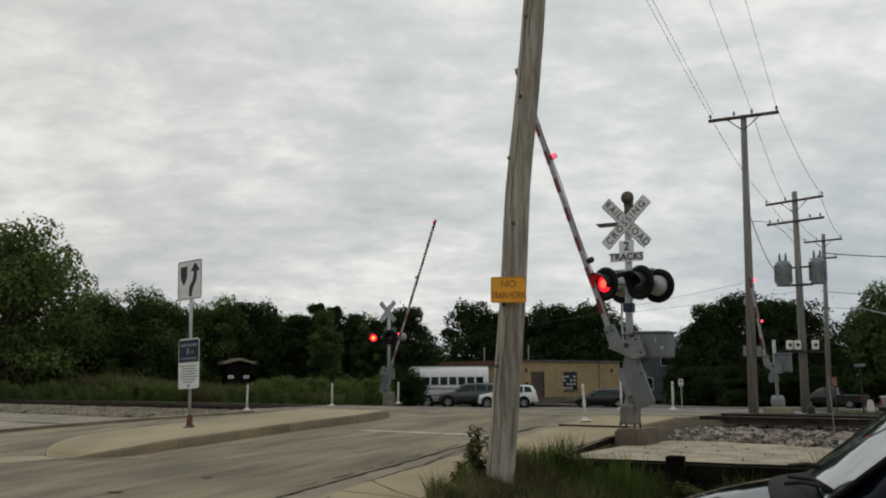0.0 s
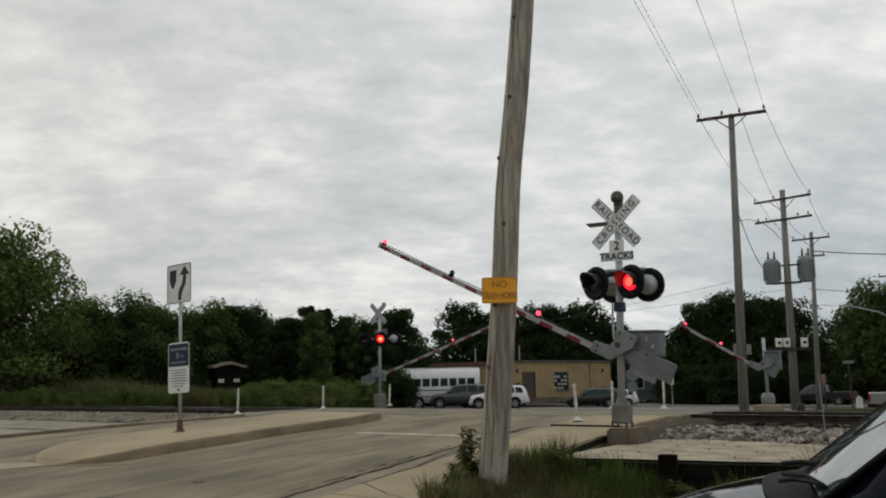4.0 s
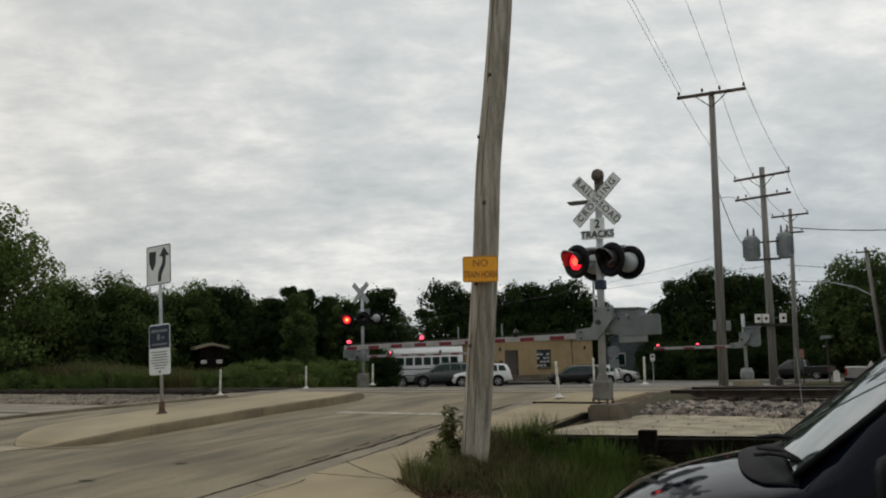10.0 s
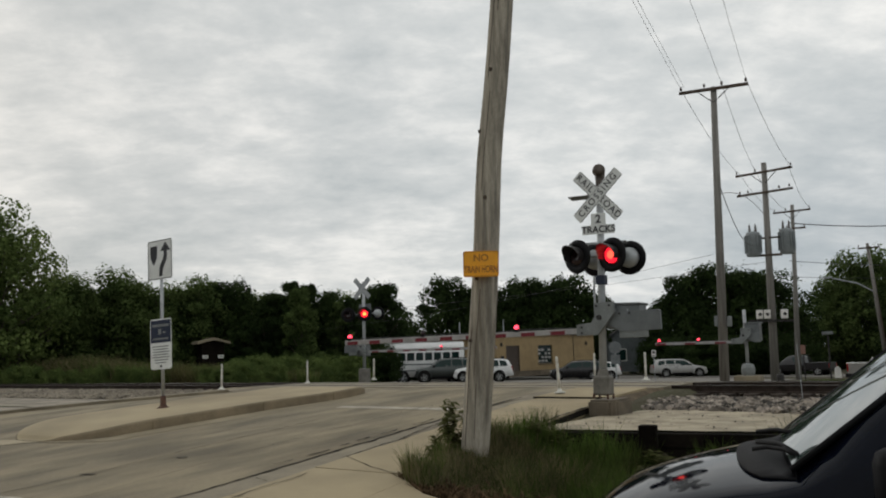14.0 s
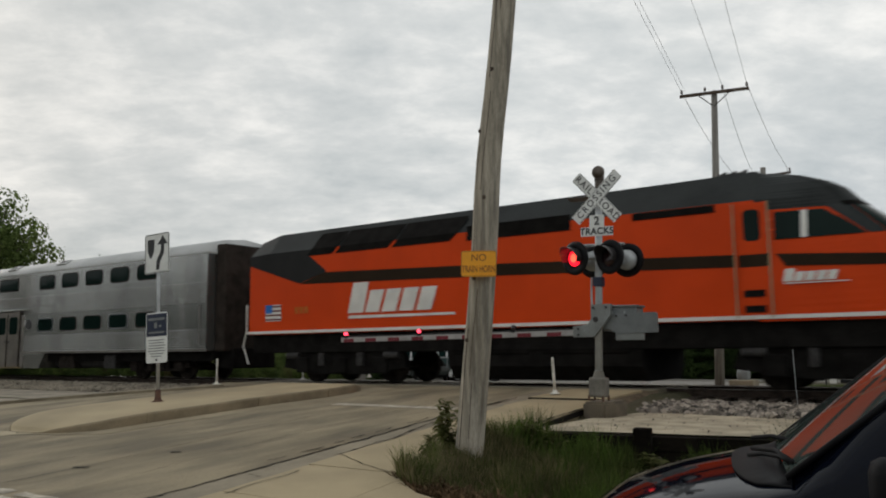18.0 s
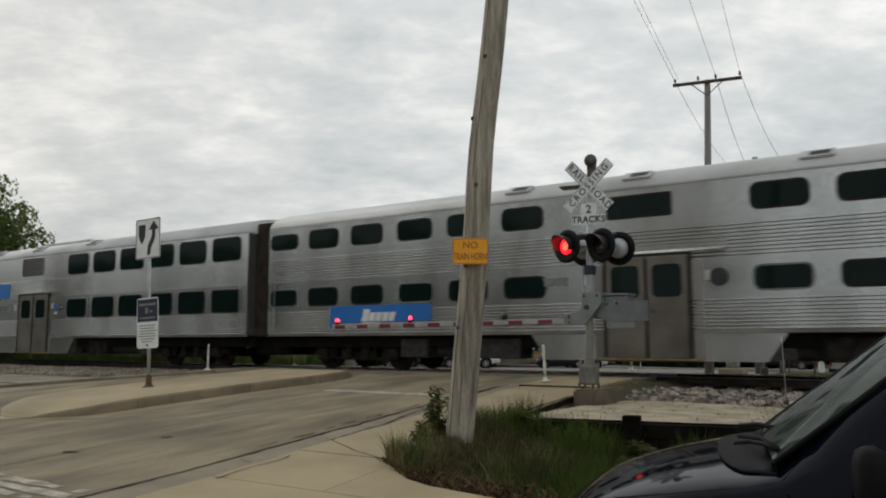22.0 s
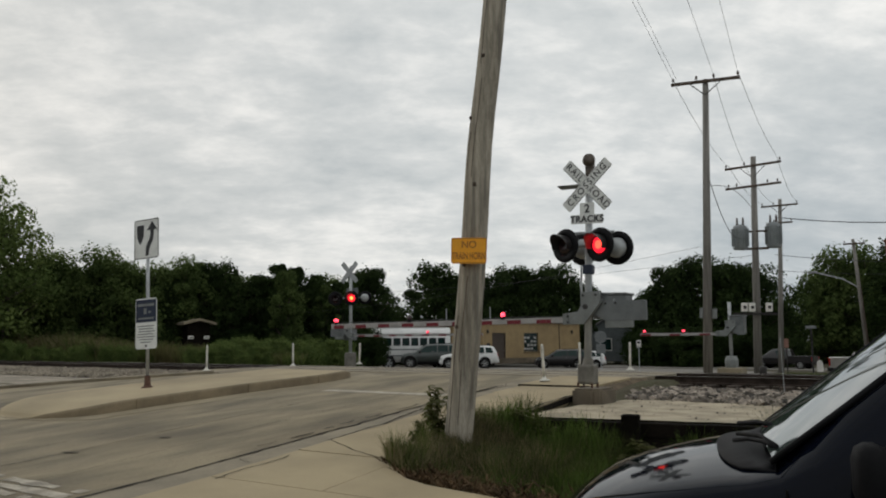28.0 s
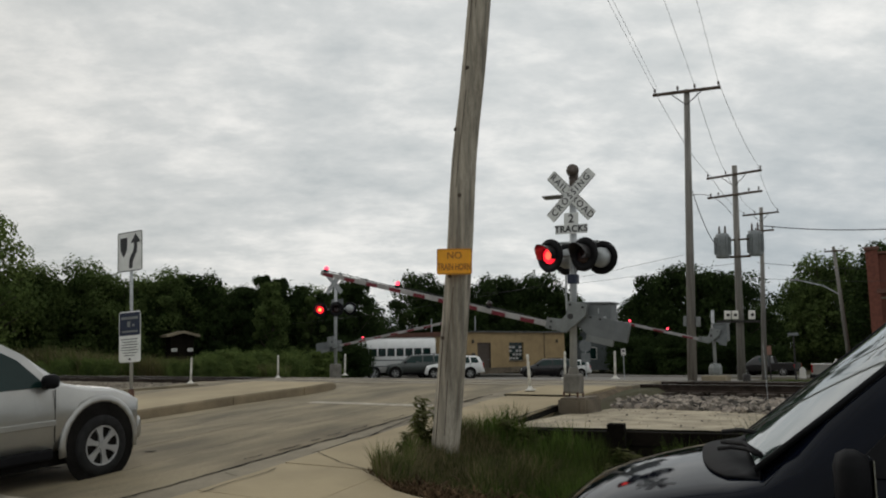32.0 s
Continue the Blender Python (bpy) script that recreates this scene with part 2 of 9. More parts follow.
GALV = material("galvanised_steel", (0.36, 0.375, 0.38), 0.5, 0.35, 0.12, 5, 50, 0.1, stains=0.2)
GREY_PAINT = material("grey_cast_paint", (0.185, 0.197, 0.193), 0.55, 0.1, 0.14, 4, 40, 0.15, stains=0.3)
ALU = material("aluminium_casing", (0.145, 0.156, 0.158), 0.5, 0.3, 0.12, 4, 40, 0.1, stains=0.25)
STEEL_DARK = material("dark_steel", (0.045, 0.043, 0.042), 0.6, 0.3, 0.3, 6, 40, 0.2, spec=0.12)
RUST = material("rusty_iron", (0.085, 0.042, 0.026), 0.85, 0.1, 0.3, 14, 60, 0.4)
RAIL = material("rail_steel_side", (0.040, 0.030, 0.024), 0.8, 0.2, 0.3, 6, 50, 0.3, spec=0.12)
RAIL_TOP = material("rail_running_face", (0.20, 0.185, 0.17), 0.45, 0.8, 0.15, 6, 50, 0.1)
TIE = material("railway_tie_wood", (0.060, 0.048, 0.040), 0.95, 0, 0.3, 5, 30, 0.6, per_object=0.25, spec=0.12)
BLACK = material("black_signal_paint", (0.008, 0.008, 0.009), 0.45, 0, 0.2, 6, 40, 0.05, spec=0.12)
HOOD_BLACK = material("satin_hood_paint", (0.022, 0.020, 0.020), 0.34, 0, 0.2, 6, 40, 0.03, spec=0.9)
BELL_BROWN = material("weathered_bell_bronze", (0.085, 0.068, 0.055), 0.6, 0.3, 0.25, 8, 40, 0.2, stains=0.3)
BASE_GRIME = material("grimy_cast_base", (0.15, 0.14, 0.12), 0.8, 0, 0.2, 5, 40, 0.2, stains=0.4)
RUBBER = material("tyre_rubber", (0.018, 0.018, 0.018), 0.8, 0, 0.2, 12, 60, 0.2, spec=0.12)
WHITE = material("white_reflective_sheet", (0.70, 0.71, 0.69), 0.45, 0, 0.06, 5, 60, 0.03, stains=0.15)
SIGN_BLACK = material("black_legend", (0.018, 0.018, 0.02), 0.5, 0, 0.1, 5, 40, 0.0)
SIGN_BLUE = material("blue_sign_sheet", (0.008, 0.015, 0.040), 0.5, 0, 0.1, 5, 40, 0.0)
YELLOW = material("amber_sign_sheet", (0.80, 0.345, 0.004), 0.5, 0, 0.06, 4, 40, 0.03, stains=0.06)
BROWN_INK = material("faded_brown_legend", (0.33, 0.120, 0.010), 0.6, 0, 0.2, 4, 40, 0.0)
ARM_WHITE = material("white_gate_sheet", (0.32, 0.31, 0.30), 0.55, 0, 0.1, 5, 40, 0.05, stains=0.3)
ARM_RED = material("red_gate_sheet", (0.135, 0.006, 0.014), 0.55, 0, 0.12, 5, 40, 0.05, stains=0.2)
LENS_DARK = material("unlit_red_lens", (0.020, 0.008, 0.009), 0.25, 0, 0.1, 8, 60, 0.05)
LENS_LIT = glowing("lit_red_lens", (1.0, 0.012, 0.030), 1.6)
LENS_CORE = glowing("lit_lens_core", (1.0, 0.075, 0.040), 2.6)
LENS_GLARE = glowing("glaring_lens_core", (1.0, 0.24, 0.05), 3.0)
LENS_SMALL = glowing("lit_arm_lamp", (1.0, 0.05, 0.09), 3.0)
DELINEATOR = material("white_post_plastic", (0.58, 0.56, 0.50), 0.5, 0, 0.1, 8, 40, 0.05, stains=0.25)
STAINLESS = material("stainless_side", (0.56, 0.57, 0.56), 0.24, 0.92, 0.18, 0.7, 25, 0.05, stains=0.6, stretch=(1, 1, 0.22))
STAINLESS_OLD = material("weathered_stainless_side", (0.38, 0.385, 0.375), 0.26, 0.90, 0.24, 0.6, 25, 0.05, stains=0.8, stretch=(1, 1, 0.3))
STAINLESS_DULL = material("dull_stainless", (0.215, 0.200, 0.182), 0.40, 0.6, 0.24, 0.8, 25, 0.08, stains=0.55, stretch=(1, 1, 0.3))
ROOF_GREY = material("train_roof_paint", (0.44, 0.445, 0.44), 0.5, 0.2, 0.14, 0.5, 25, 0.05, stains=0.35)
DOOR_SILL = material("worn_sill_paint", (0.21, 0.150, 0.060), 0.75, 0, 0.3, 4, 30, 0.1, stains=0.6)
DOOR_TAN = material("door_dirt_steel", (0.132, 0.117, 0.098), 0.5, 0.35, 0.2, 1.2, 30, 0.08, stains=0.5)
TRAIN_GLASS = glass("train_window_glass", (0.006, 0.014, 0.012), 0.06, 0.08)
TRAIN_BLACK = material("underframe_grime", (0.010, 0.0092, 0.0085), 0.9, 0.0, 0.3, 3, 30, 0.3, spec=0.05)
BOGIE_GRIME = material("brake_dust_grime", (0.024, 0.020, 0.017), 0.9, 0.1, 0.4, 5, 40, 0.4, spec=0.06)
CEILING_LIGHT = glowing("warm_ceiling_light", (0.62, 0.66, 0.20), 0.55)
DIAPHRAGM = material("diaphragm_rubber", (0.030, 0.024, 0.020), 0.85, 0, 0.3, 3, 30, 0.3, spec=0.12)
ORANGE = material("orange_locomotive_paint", (0.60, 0.055, 0.006), 0.4, 0, 0.06, 0.8, 20, 0.02, stains=0.12, spec=0.12)
LOCO_BLACK = material("dark_locomotive_paint", (0.020, 0.020, 0.020), 0.5, 0, 0.15, 0.8, 20, 0.03, spec=0.08)
LOCO_BAND = material("dark_brown_band_paint", (0.026, 0.017, 0.010), 0.5, 0, 0.15, 0.8, 20, 0.03, spec=0.06)
LOCO_ROOF = material("dark_grey_roof_paint", (0.028, 0.031, 0.031), 0.6, 0, 0.2, 0.8, 20, 0.03, spec=0.10, stains=0.2)
LOCO_WHITE = material("white_trim_paint", (0.66, 0.64, 0.60), 0.45, 0, 0.08, 2, 30, 0.02)
LOCO_BLUE = material("blue_band_paint", (0.006, 0.125, 0.43), 0.5, 0, 0.06, 1, 30, 0.02)
DARK_MAROON = material("dark_maroon_paint", (0.040, 0.010, 0.010), 0.55, 0, 0.15, 2, 30, 0.03, spec=0.15)
RED_PAINT = material("dull_red_paint", (0.12, 0.014, 0.013), 0.6, 0, 0.15, 2, 30, 0.05, spec=0.2)
HEADLAMP = glowing("headlamp_glass", (1.0, 0.84, 0.58), 1.5)
VAN_PAINT = material("dark_blue_van_paint", (0.0022, 0.0034, 0.0075), 0.06, 0, 0.1, 3, 30, 0.0, spec=0.09)
VAN_PLASTIC = material("black_trim_plastic", (0.008, 0.008, 0.009), 0.6, 0, 0.15, 12, 90, 0.1, spec=0.08)
WINDSHIELD = material("windscreen_glass", (0.045, 0.062, 0.056), 0.03, 0, 0.1, 1.5, 20, 0.0, spec=0.8, coat=0.15)
SILVER_PAINT = material("silver_car_paint", (0.33, 0.325, 0.305), 0.32, 0.6, 0.05, 3, 90, 0.0, coat=0.8)
WHITE_PAINT = material("white_car_paint", (0.62, 0.62, 0.61), 0.35, 0, 0.05, 3, 40, 0.0, coat=0.7)
PALE_PAINT = material("off_white_car_paint", (0.36, 0.355, 0.34), 0.35, 0.1, 0.05, 3, 40, 0.0, coat=0.6)
BLACK_PAINT = material("black_car_paint", (0.012, 0.011, 0.012), 0.3, 0, 0.05, 3, 40, 0.0, coat=0.8, spec=0.12)
GREY_CAR = material("grey_green_car_paint", (0.085, 0.10, 0.105), 0.35, 0.3, 0.05, 3, 40, 0.0, coat=0.7)
DARK_CAR_GREEN = material("dark_green_grey_paint", (0.035, 0.042, 0.038), 0.35, 0.3, 0.05, 3, 40, 0.0, coat=0.7)
CAR_GLASS = glass("car_window_glass", (0.008, 0.022, 0.020), 0.03, 0.25)
ALLOY = material("alloy_wheel", (0.30, 0.30, 0.295), 0.4, 0.2, 0.08, 8, 60, 0.03)
CHROME = material("chrome_trim", (0.6, 0.6, 0.6), 0.2, 1.0, 0.05, 8, 60, 0.0)
AMBER_LENS = material("amber_lens", (0.45, 0.12, 0.02), 0.25, 0, 0.1, 8, 60, 0.0)
TAIL_LENS = material("red_tail_lens", (0.30, 0.012, 0.012), 0.25, 0, 0.1, 8, 60, 0.0)
LAMP_LENS = material("clear_lamp_lens", (0.5, 0.5, 0.48), 0.15, 0.2, 0.05, 8, 60, 0.0)
TAN_WALL = material("tan_painted_block", (0.295, 0.212, 0.108), 0.85, 0, 0.10, 1.2, 30, 0.2, stains=0.2)
FASCIA = material("brown_fascia", (0.115, 0.052, 0.036), 0.8, 0, 0.15, 2, 30, 0.1)
FLAT_ROOF = material("flat_roof_felt", (0.10, 0.098, 0.095), 0.9, 0, 0.2, 2, 30, 0.2, spec=0.12)
DOOR_BROWN = material("brown_door_paint", (0.055, 0.040, 0.030), 0.6, 0, 0.1, 4, 30, 0.05)
RED_BRICK = material("red_brick", (0.135, 0.046, 0.030), 0.9, 0, 0.15, 4, 40, 0.3, per_object=0.25)
GREY_SIDING = material("blue_grey_siding", (0.095, 0.106, 0.108), 0.8, 0, 0.1, 2, 40, 0.1, spec=0.12)
WIRE = material("black_cable", (0.030, 0.030, 0.032), 0.6, 0, 0.1, 5, 40, 0.0)
INSULATOR = material("brown_insulator", (0.060, 0.040, 0.032), 0.35, 0, 0.1, 5, 40, 0.0)
TRANSFORMER = material("transformer_grey", (0.215, 0.235, 0.240), 0.5, 0.1, 0.10, 3, 40, 0.05, stains=0.25)
NOTICE_PINK = material("faded_pink_board", (0.22, 0.115, 0.085), 0.6, 0, 0.1, 5, 40, 0.05)
WALL_TIMBER = material("black_wall_timber", (0.0080, 0.0064, 0.0048), 0.95, 0, 0.35, 3.0, 25, 0.5, stretch=(0.5, 1, 1), spec=0.06)


# ---- mesh tools ----
def link_mesh(name, bm, mat, parent=None, label="", smooth=False):
    me = bpy.data.meshes.new(name)
    if smooth:
        for f in bm.faces:
            f.smooth = True
    bm.to_mesh(me)
    bm.free()
    me.materials.append(mat)
    ob = new(name, me)
    ob.parent = parent
    if label:
        ob["label"] = label
    return ob


def part(name, bm, mat, parent, label="", smooth=False):
    return link_mesh(name, bm, mat, parent, label, smooth)


def twin(ob, m, parent=None):
    """Another object on the same mesh."""
    o = ob.copy()
    scene.collection.objects.link(o)
    o.parent = parent or ob.parent
    o.matrix_basis = m
    return o


def thing(name, m, label, category, group="", kind=""):
    ob = new(name)
    ob.empty_display_size = 0.2
    ob.matrix_world = m
    return tagged(ob, label, category, group, kind)


def box(bm, c, s, bevel=0.0, turn=None):
    """A box of size s round c; bevel rounds its edges."""
    vs = bmesh.ops.create_cube(bm, size=1.0)["verts"]
    bmesh.ops.scale(bm, vec=s, verts=vs)
    if bevel:
        es = list({e for v in vs for e in v.link_edges})
        vs = bmesh.ops.bevel(bm, geom=es, offset=bevel, segments=2, profile=0.5, affect="EDGES")["verts"]
    if turn is not None:
        bmesh.ops.rotate(bm, cent=(0, 0, 0), matrix=turn, verts=vs)
    bmesh.ops.translate(bm, vec=c, verts=vs)
    return bm


def boxes(*items):
    bm = bmesh.new()
    for it in items:
        box(bm, *it)
    return bm


def rod(bm, a, b, r, r2=None, sides=12, cap=True):
    """A round bar from a to b."""
    a, b = Vector(a), Vector(b)
    d = b - a
    vs = bmesh.ops.create_cone(bm, cap_ends=cap, segments=sides, radius1=r, radius2=r if r2 is None else r2, depth=d.length)["verts"]
    bmesh.ops.transform(bm, matrix=Matrix.Translation((a + b) / 2) @ d.to_track_quat("Z", "Y").to_matrix().to_4x4(), verts=vs)
    return bm


def rods(*items):
    bm = bmesh.new()
    for it in items:
        rod(bm, *it)
    return bm


def each(name, items, mat, parent, label="", smooth=False, maker=box):
    """One part for each item."""
    for it in items:
        part(name, maker(bmesh.new(), *it), mat, parent, label, smooth)


def prism(bm, outline, axis, lo, hi):
    """An outline of 2D points drawn out along an axis (0, 1 or 2) from lo to hi."""
    def at(p, d):
        v = [p[0], p[1]]
        v.insert(axis, d)
        return v
    a = [bm.verts.new(at(p, lo)) for p in outline]
    b = [bm.verts.new(at(p, hi)) for p in outline]
    k = len(outline)
    bm.faces.new(a)
    bm.faces.new(b[::-1])
    for i in range(k):
        bm.faces.new((a[i], b[i], b[(i + 1) % k], a[(i + 1) % k]))
    bmesh.ops.recalc_face_normals(bm, faces=bm.faces)
    return bm


def loft(bm, rings, cap=True, closed=True):
    """Faces between rings of equally many points."""
    vs = [[bm.verts.new(p) for p in ring] for ring in rings]
    k = len(rings[0])
    for a, b in zip(vs, vs[1:]):
        for i in range(k if closed else k - 1):
            bm.faces.new((a[i], a[(i + 1) % k], b[(i + 1) % k], b[i]))
    if cap and closed:
        bm.faces.new(vs[0][::-1])
        bm.faces.new(vs[-1])
    bmesh.ops.recalc_face_normals(bm, faces=bm.faces)
    return bm


def lathe(bm, outline, m=None, sides=20):
    """Turns (radius, height) pairs round z."""
    rings = [[(r * math.cos(2 * math.pi * i / sides), r * math.sin(2 * math.pi * i / sides), z) for i in range(sides)] for r, z in outline]
    old = set(bm.verts)
    loft(bm, rings)
    if m is not None:
        bmesh.ops.transform(bm, matrix=m, verts=[v for v in bm.verts if v not in old])
    return bm


def hoop(outline, m=None, sides=28):
    """Turns a closed outline of (radius, height) pairs round z: a ring with an open middle."""
    bm = bmesh.new()
    rings = [[(r * math.cos(2 * math.pi * i / sides), r * math.sin(2 * math.pi * i / sides), z) for i in range(sides)] for r, z in outline + outline[:1]]
    loft(bm, rings, cap=False)
    bmesh.ops.remove_doubles(bm, verts=bm.verts, dist=0.0001)
    if m is not None:
        bmesh.ops.transform(bm, matrix=m, verts=bm.verts)
    return bm


def tube(bm, pts, r, sides=6):
    """A round tube through points."""
    pts = [Vector(p) for p in pts]
    rings = []
    for i, p in enumerate(pts):
        d = (pts[min(i + 1, len(pts) - 1)] - pts[max(i - 1, 0)]).normalized()
        u = d.cross(Vector((0, 0, 1)))
        u = u.normalized() if u.length > 1e-3 else Vector((1, 0, 0))
        w = d.cross(u)
        rings.append([p + r * (math.cos(2 * math.pi * k / sides) * u + math.sin(2 * math.pi * k / sides) * w) for k in range(sides)])
    return loft(bm, rings)


def sheet(name, points, faces, mat, parent=None, label=""):
    me = bpy.data.meshes.new(name)
    me.from_pydata(points, [], faces)
    me.materials.append(mat)
    ob = new(name, me)
    ob.parent = parent
    if label:
        ob["label"] = label
    return ob


def rounded(w, h, r, n=4):
    """The outline of a rounded rectangle round the origin."""
    out = []
    for cx, cy, a0 in ((w / 2 - r, h / 2 - r, 0), (-w / 2 + r, h / 2 - r, 90), (-w / 2 + r, -h / 2 + r, 180), (w / 2 - r, -h / 2 + r, 270)):
        for i in range(n + 1):
            a = radians(a0 + 90 * i / n)
            out.append((cx + r * math.cos(a), cy + r * math.sin(a)))
    return out


def lettering(text, size, m, mat, parent, spacing=1.0, bold=0.0, label=""):
    """Flat words in the built-in font as a mesh, centred on the pose m (they read along x, up along y)."""
    cu = bpy.data.curves.new("legend", "FONT")
    cu.body, cu.size, cu.align_x, cu.align_y = text, size, "CENTER", "CENTER"
    cu.space_character, cu.offset, cu.extrude = spacing, bold, 0.002
    tmp = bpy.data.objects.new("legend_curve", cu)
    scene.collection.objects.link(tmp)
    bpy.context.view_layer.update()
    me = bpy.data.meshes.new_from_object(tmp.evaluated_get(bpy.context.evaluated_depsgraph_get()))
    bpy.data.objects.remove(tmp)
    bpy.data.curves.remove(cu)
    me.materials.clear()
    me.materials.append(mat)
    ob = new("legend", me)
    ob.parent = parent
    ob.matrix_local = m
    if label:
        ob["label"] = label
    return ob


# ---- the lie of the land (z = 0 is the top of the rails) ----
PROFILE_Y = [-200, -10, 4, 6, 9, 12, 15.5, 17.0, 20.2, 25.5, 30, 33, 50, 60, 75, 120, 300, 3000]
PROFILE_Z = [-1.2, -0.88, -0.75, -0.65, -0.45, -0.25, -0.07, -0.012, -0.012, -0.30, -0.46, -0.62, -1.28, -1.55, -1.9, -2.4, -3.4, -6.0]
TRACK_Y, TRACK2_Y, SIDE = 18.8, 23.1, 1.6


def road_z(y):
    return float(np.interp(y, PROFILE_Y, PROFILE_Z))


def road_x(u, y):
    """The road leans a little to the left as it goes north: u is measured across it."""
    return u - 0.1 * y


# ---- ground, road, crossing ----
WALL_A, WALL_B = Vector((-5.85, 10.5)), Vector((4.0, 12.65))


def wall_y(x):
    return WALL_A.y + (x - WALL_A.x) * (WALL_B.y - WALL_A.y) / (WALL_B.x - WALL_A.x)


def land_z(x, y):
    z = road_z(y)
    if 12 < y < 29 and (x < road_x(-18.4, y) or x > -6.0):
        z = min(z, -0.30) if not 17 < y < 25 else z - 0.23
    # the lower lot behind the retaining wall
    low = -0.97
    side = x - road_x(float(np.interp(y, [5.6, 6.9], [-3.0, -4.9])), y)
    if side > 0 and y < wall_y(x):
        k = min(1.0, side / 1.3)
        z = z * (1 - k) + min(z, low) * k
    elif side > 0 and y < 13.5:
        z = -0.30
    return z


def build_ground():
    def spread(lo, hi, fine_lo, fine_hi, step):
        v = list(np.arange(fine_lo, fine_hi + 0.01, step))
        d, a = step, fine_hi
        while a < hi:
            d *= 1.35
            a = min(hi, a + d)
            v.append(a)
        d, a = step, fine_lo
        while a > lo:
            d *= 1.35
            a = max(lo, a - d)
            v.insert(0, a)
        return v
    xs, ys = spread(-2500, 2500, -26, 6, 0.5), spread(-400, 3000, 0, 34, 0.5)
    pts = [(x, y, land_z(x, y) - 0.07 + 0.02 * noise.noise((x * 0.4, y * 0.4, 0))) for y in ys for x in xs]
    k = len(xs)
    faces = [(j * k + i, j * k + i + 1, (j + 1) * k + i + 1, (j + 1) * k + i) for j in range(len(ys) - 1) for i in range(k - 1)]
    tagged(sheet("ground", pts, faces, DIRT), "dark earth with sparse grass reaching the horizon", "ground", kind="structure")


build_ground()


def strip(name, u0, u1, y0, y1, mat, label, category, lift=0.0, step=0.6, across=4, kind="structure", shift=road_x, ztop=road_z, depth=0.18):
    """A paved strip with thickness that follows the road's profile."""
    ny = max(2, int((y1 - y0) / step))
    ys = [y0 + (y1 - y0) * j / ny for j in range(ny + 1)]
    us = [u0 + (u1 - u0) * i / across for i in range(across + 1)]
    pts, faces = [], []
    for y in ys:
        for u in us:
            pts.append((shift(u, y), y, ztop(y) + lift))
    k = across + 1
    for j in range(ny):
        for i in range(across):
            faces.append((j * k + i, j * k + i + 1, (j + 1) * k + i + 1, (j + 1) * k + i))
    base = len(pts)
    rim = [i for i in range(k)] + [(j + 1) * k + k - 1 for j in range(ny)] + [ny * k + i for i in range(k - 2, -1, -1)] + [j * k for j in range(ny - 1, 0, -1)]
    for i in rim:
        p = pts[i]
        pts.append((p[0], p[1], p[2] - depth))
    for n_, i in enumerate(rim):
        j = (n_ + 1) % len(rim)
        faces.append((i, base + n_, base + j, rim[j]))
    ob = sheet(name, pts, faces, mat)
    return tagged(ob, label, category, kind=kind)


strip("road_near_lane", -11.7, -7.1, -60, 16.95, ASPHALT, "worn grey asphalt lane with cracks climbing to the crossing", "road")


def flare_x(y):
    """The far kerb swings out to the west as it leaves the crossing."""
    return -21.0 + 0.51 * (y - 10.43)


def flared(u, y):
    k = (u + 18.4) / 3.65
    return (1 - k) * flare_x(y) + k * road_x(-14.75, y)


strip("road_far_lane", -18.4, -14.75, 2.2, 15.6, ASPHALT, "worn asphalt lane beyond the concrete median", "road", shift=flared)
strip("road_far_lane_end", -18.4, -14.75, 15.602, 16.95, ASPHALT, "asphalt lane end against the crossing panels", "road")
strip("road_approach", -18.4, -11.702, -60, 2.19, ASPHALT, "worn asphalt road before the median", "road")
strip("road_median_gap", -14.748, -11.702, 2.21, 16.95, ASPHALT, "asphalt under and round the median", "road", lift=-0.004)
strip("road_far_side", -18.4, -6.9, 25.3, 64, ASPHALT_FAR, "faded asphalt road falling away past the tracks", "road", step=1.5)
strip("gutter_apron", -7.096, -6.6, -40, 16.9, CONCRETE_OLD, "narrow concrete gutter along the road edge", "gutter", lift=0.004)


def street_flat(u, y):
    return u


strip("parking_lot", -75, -17.4, 44, 70, ASPHALT_FAR, "pale worn parking lot before the tan building", "parking lot", lift=0.006, step=2, shift=street_flat)
strip("side_street", -17.3, 60, 29.2, 43.8, CONCRETE_OLD, "pale concrete street and lot beside the tracks", "road", lift=0.006, step=2, shift=street_flat)
strip("cross_street", -90, 60, 74, 84, ASPHALT_FAR, "pale street far beyond the crossing", "road", lift=0.01, step=2, shift=street_flat)


strip("gravel_lot", -46, -18.62, 3.0, 15.2, GRAVEL_DULL, "dull tan gravel beside the far kerb", "gravel", lift=-0.03, step=1.2, across=10, shift=lambda u, y: -50 + (u + 46) / 27.38 * (flare_x(y) + 49.7), ztop=lambda y: min(road_z(y), -0.30))


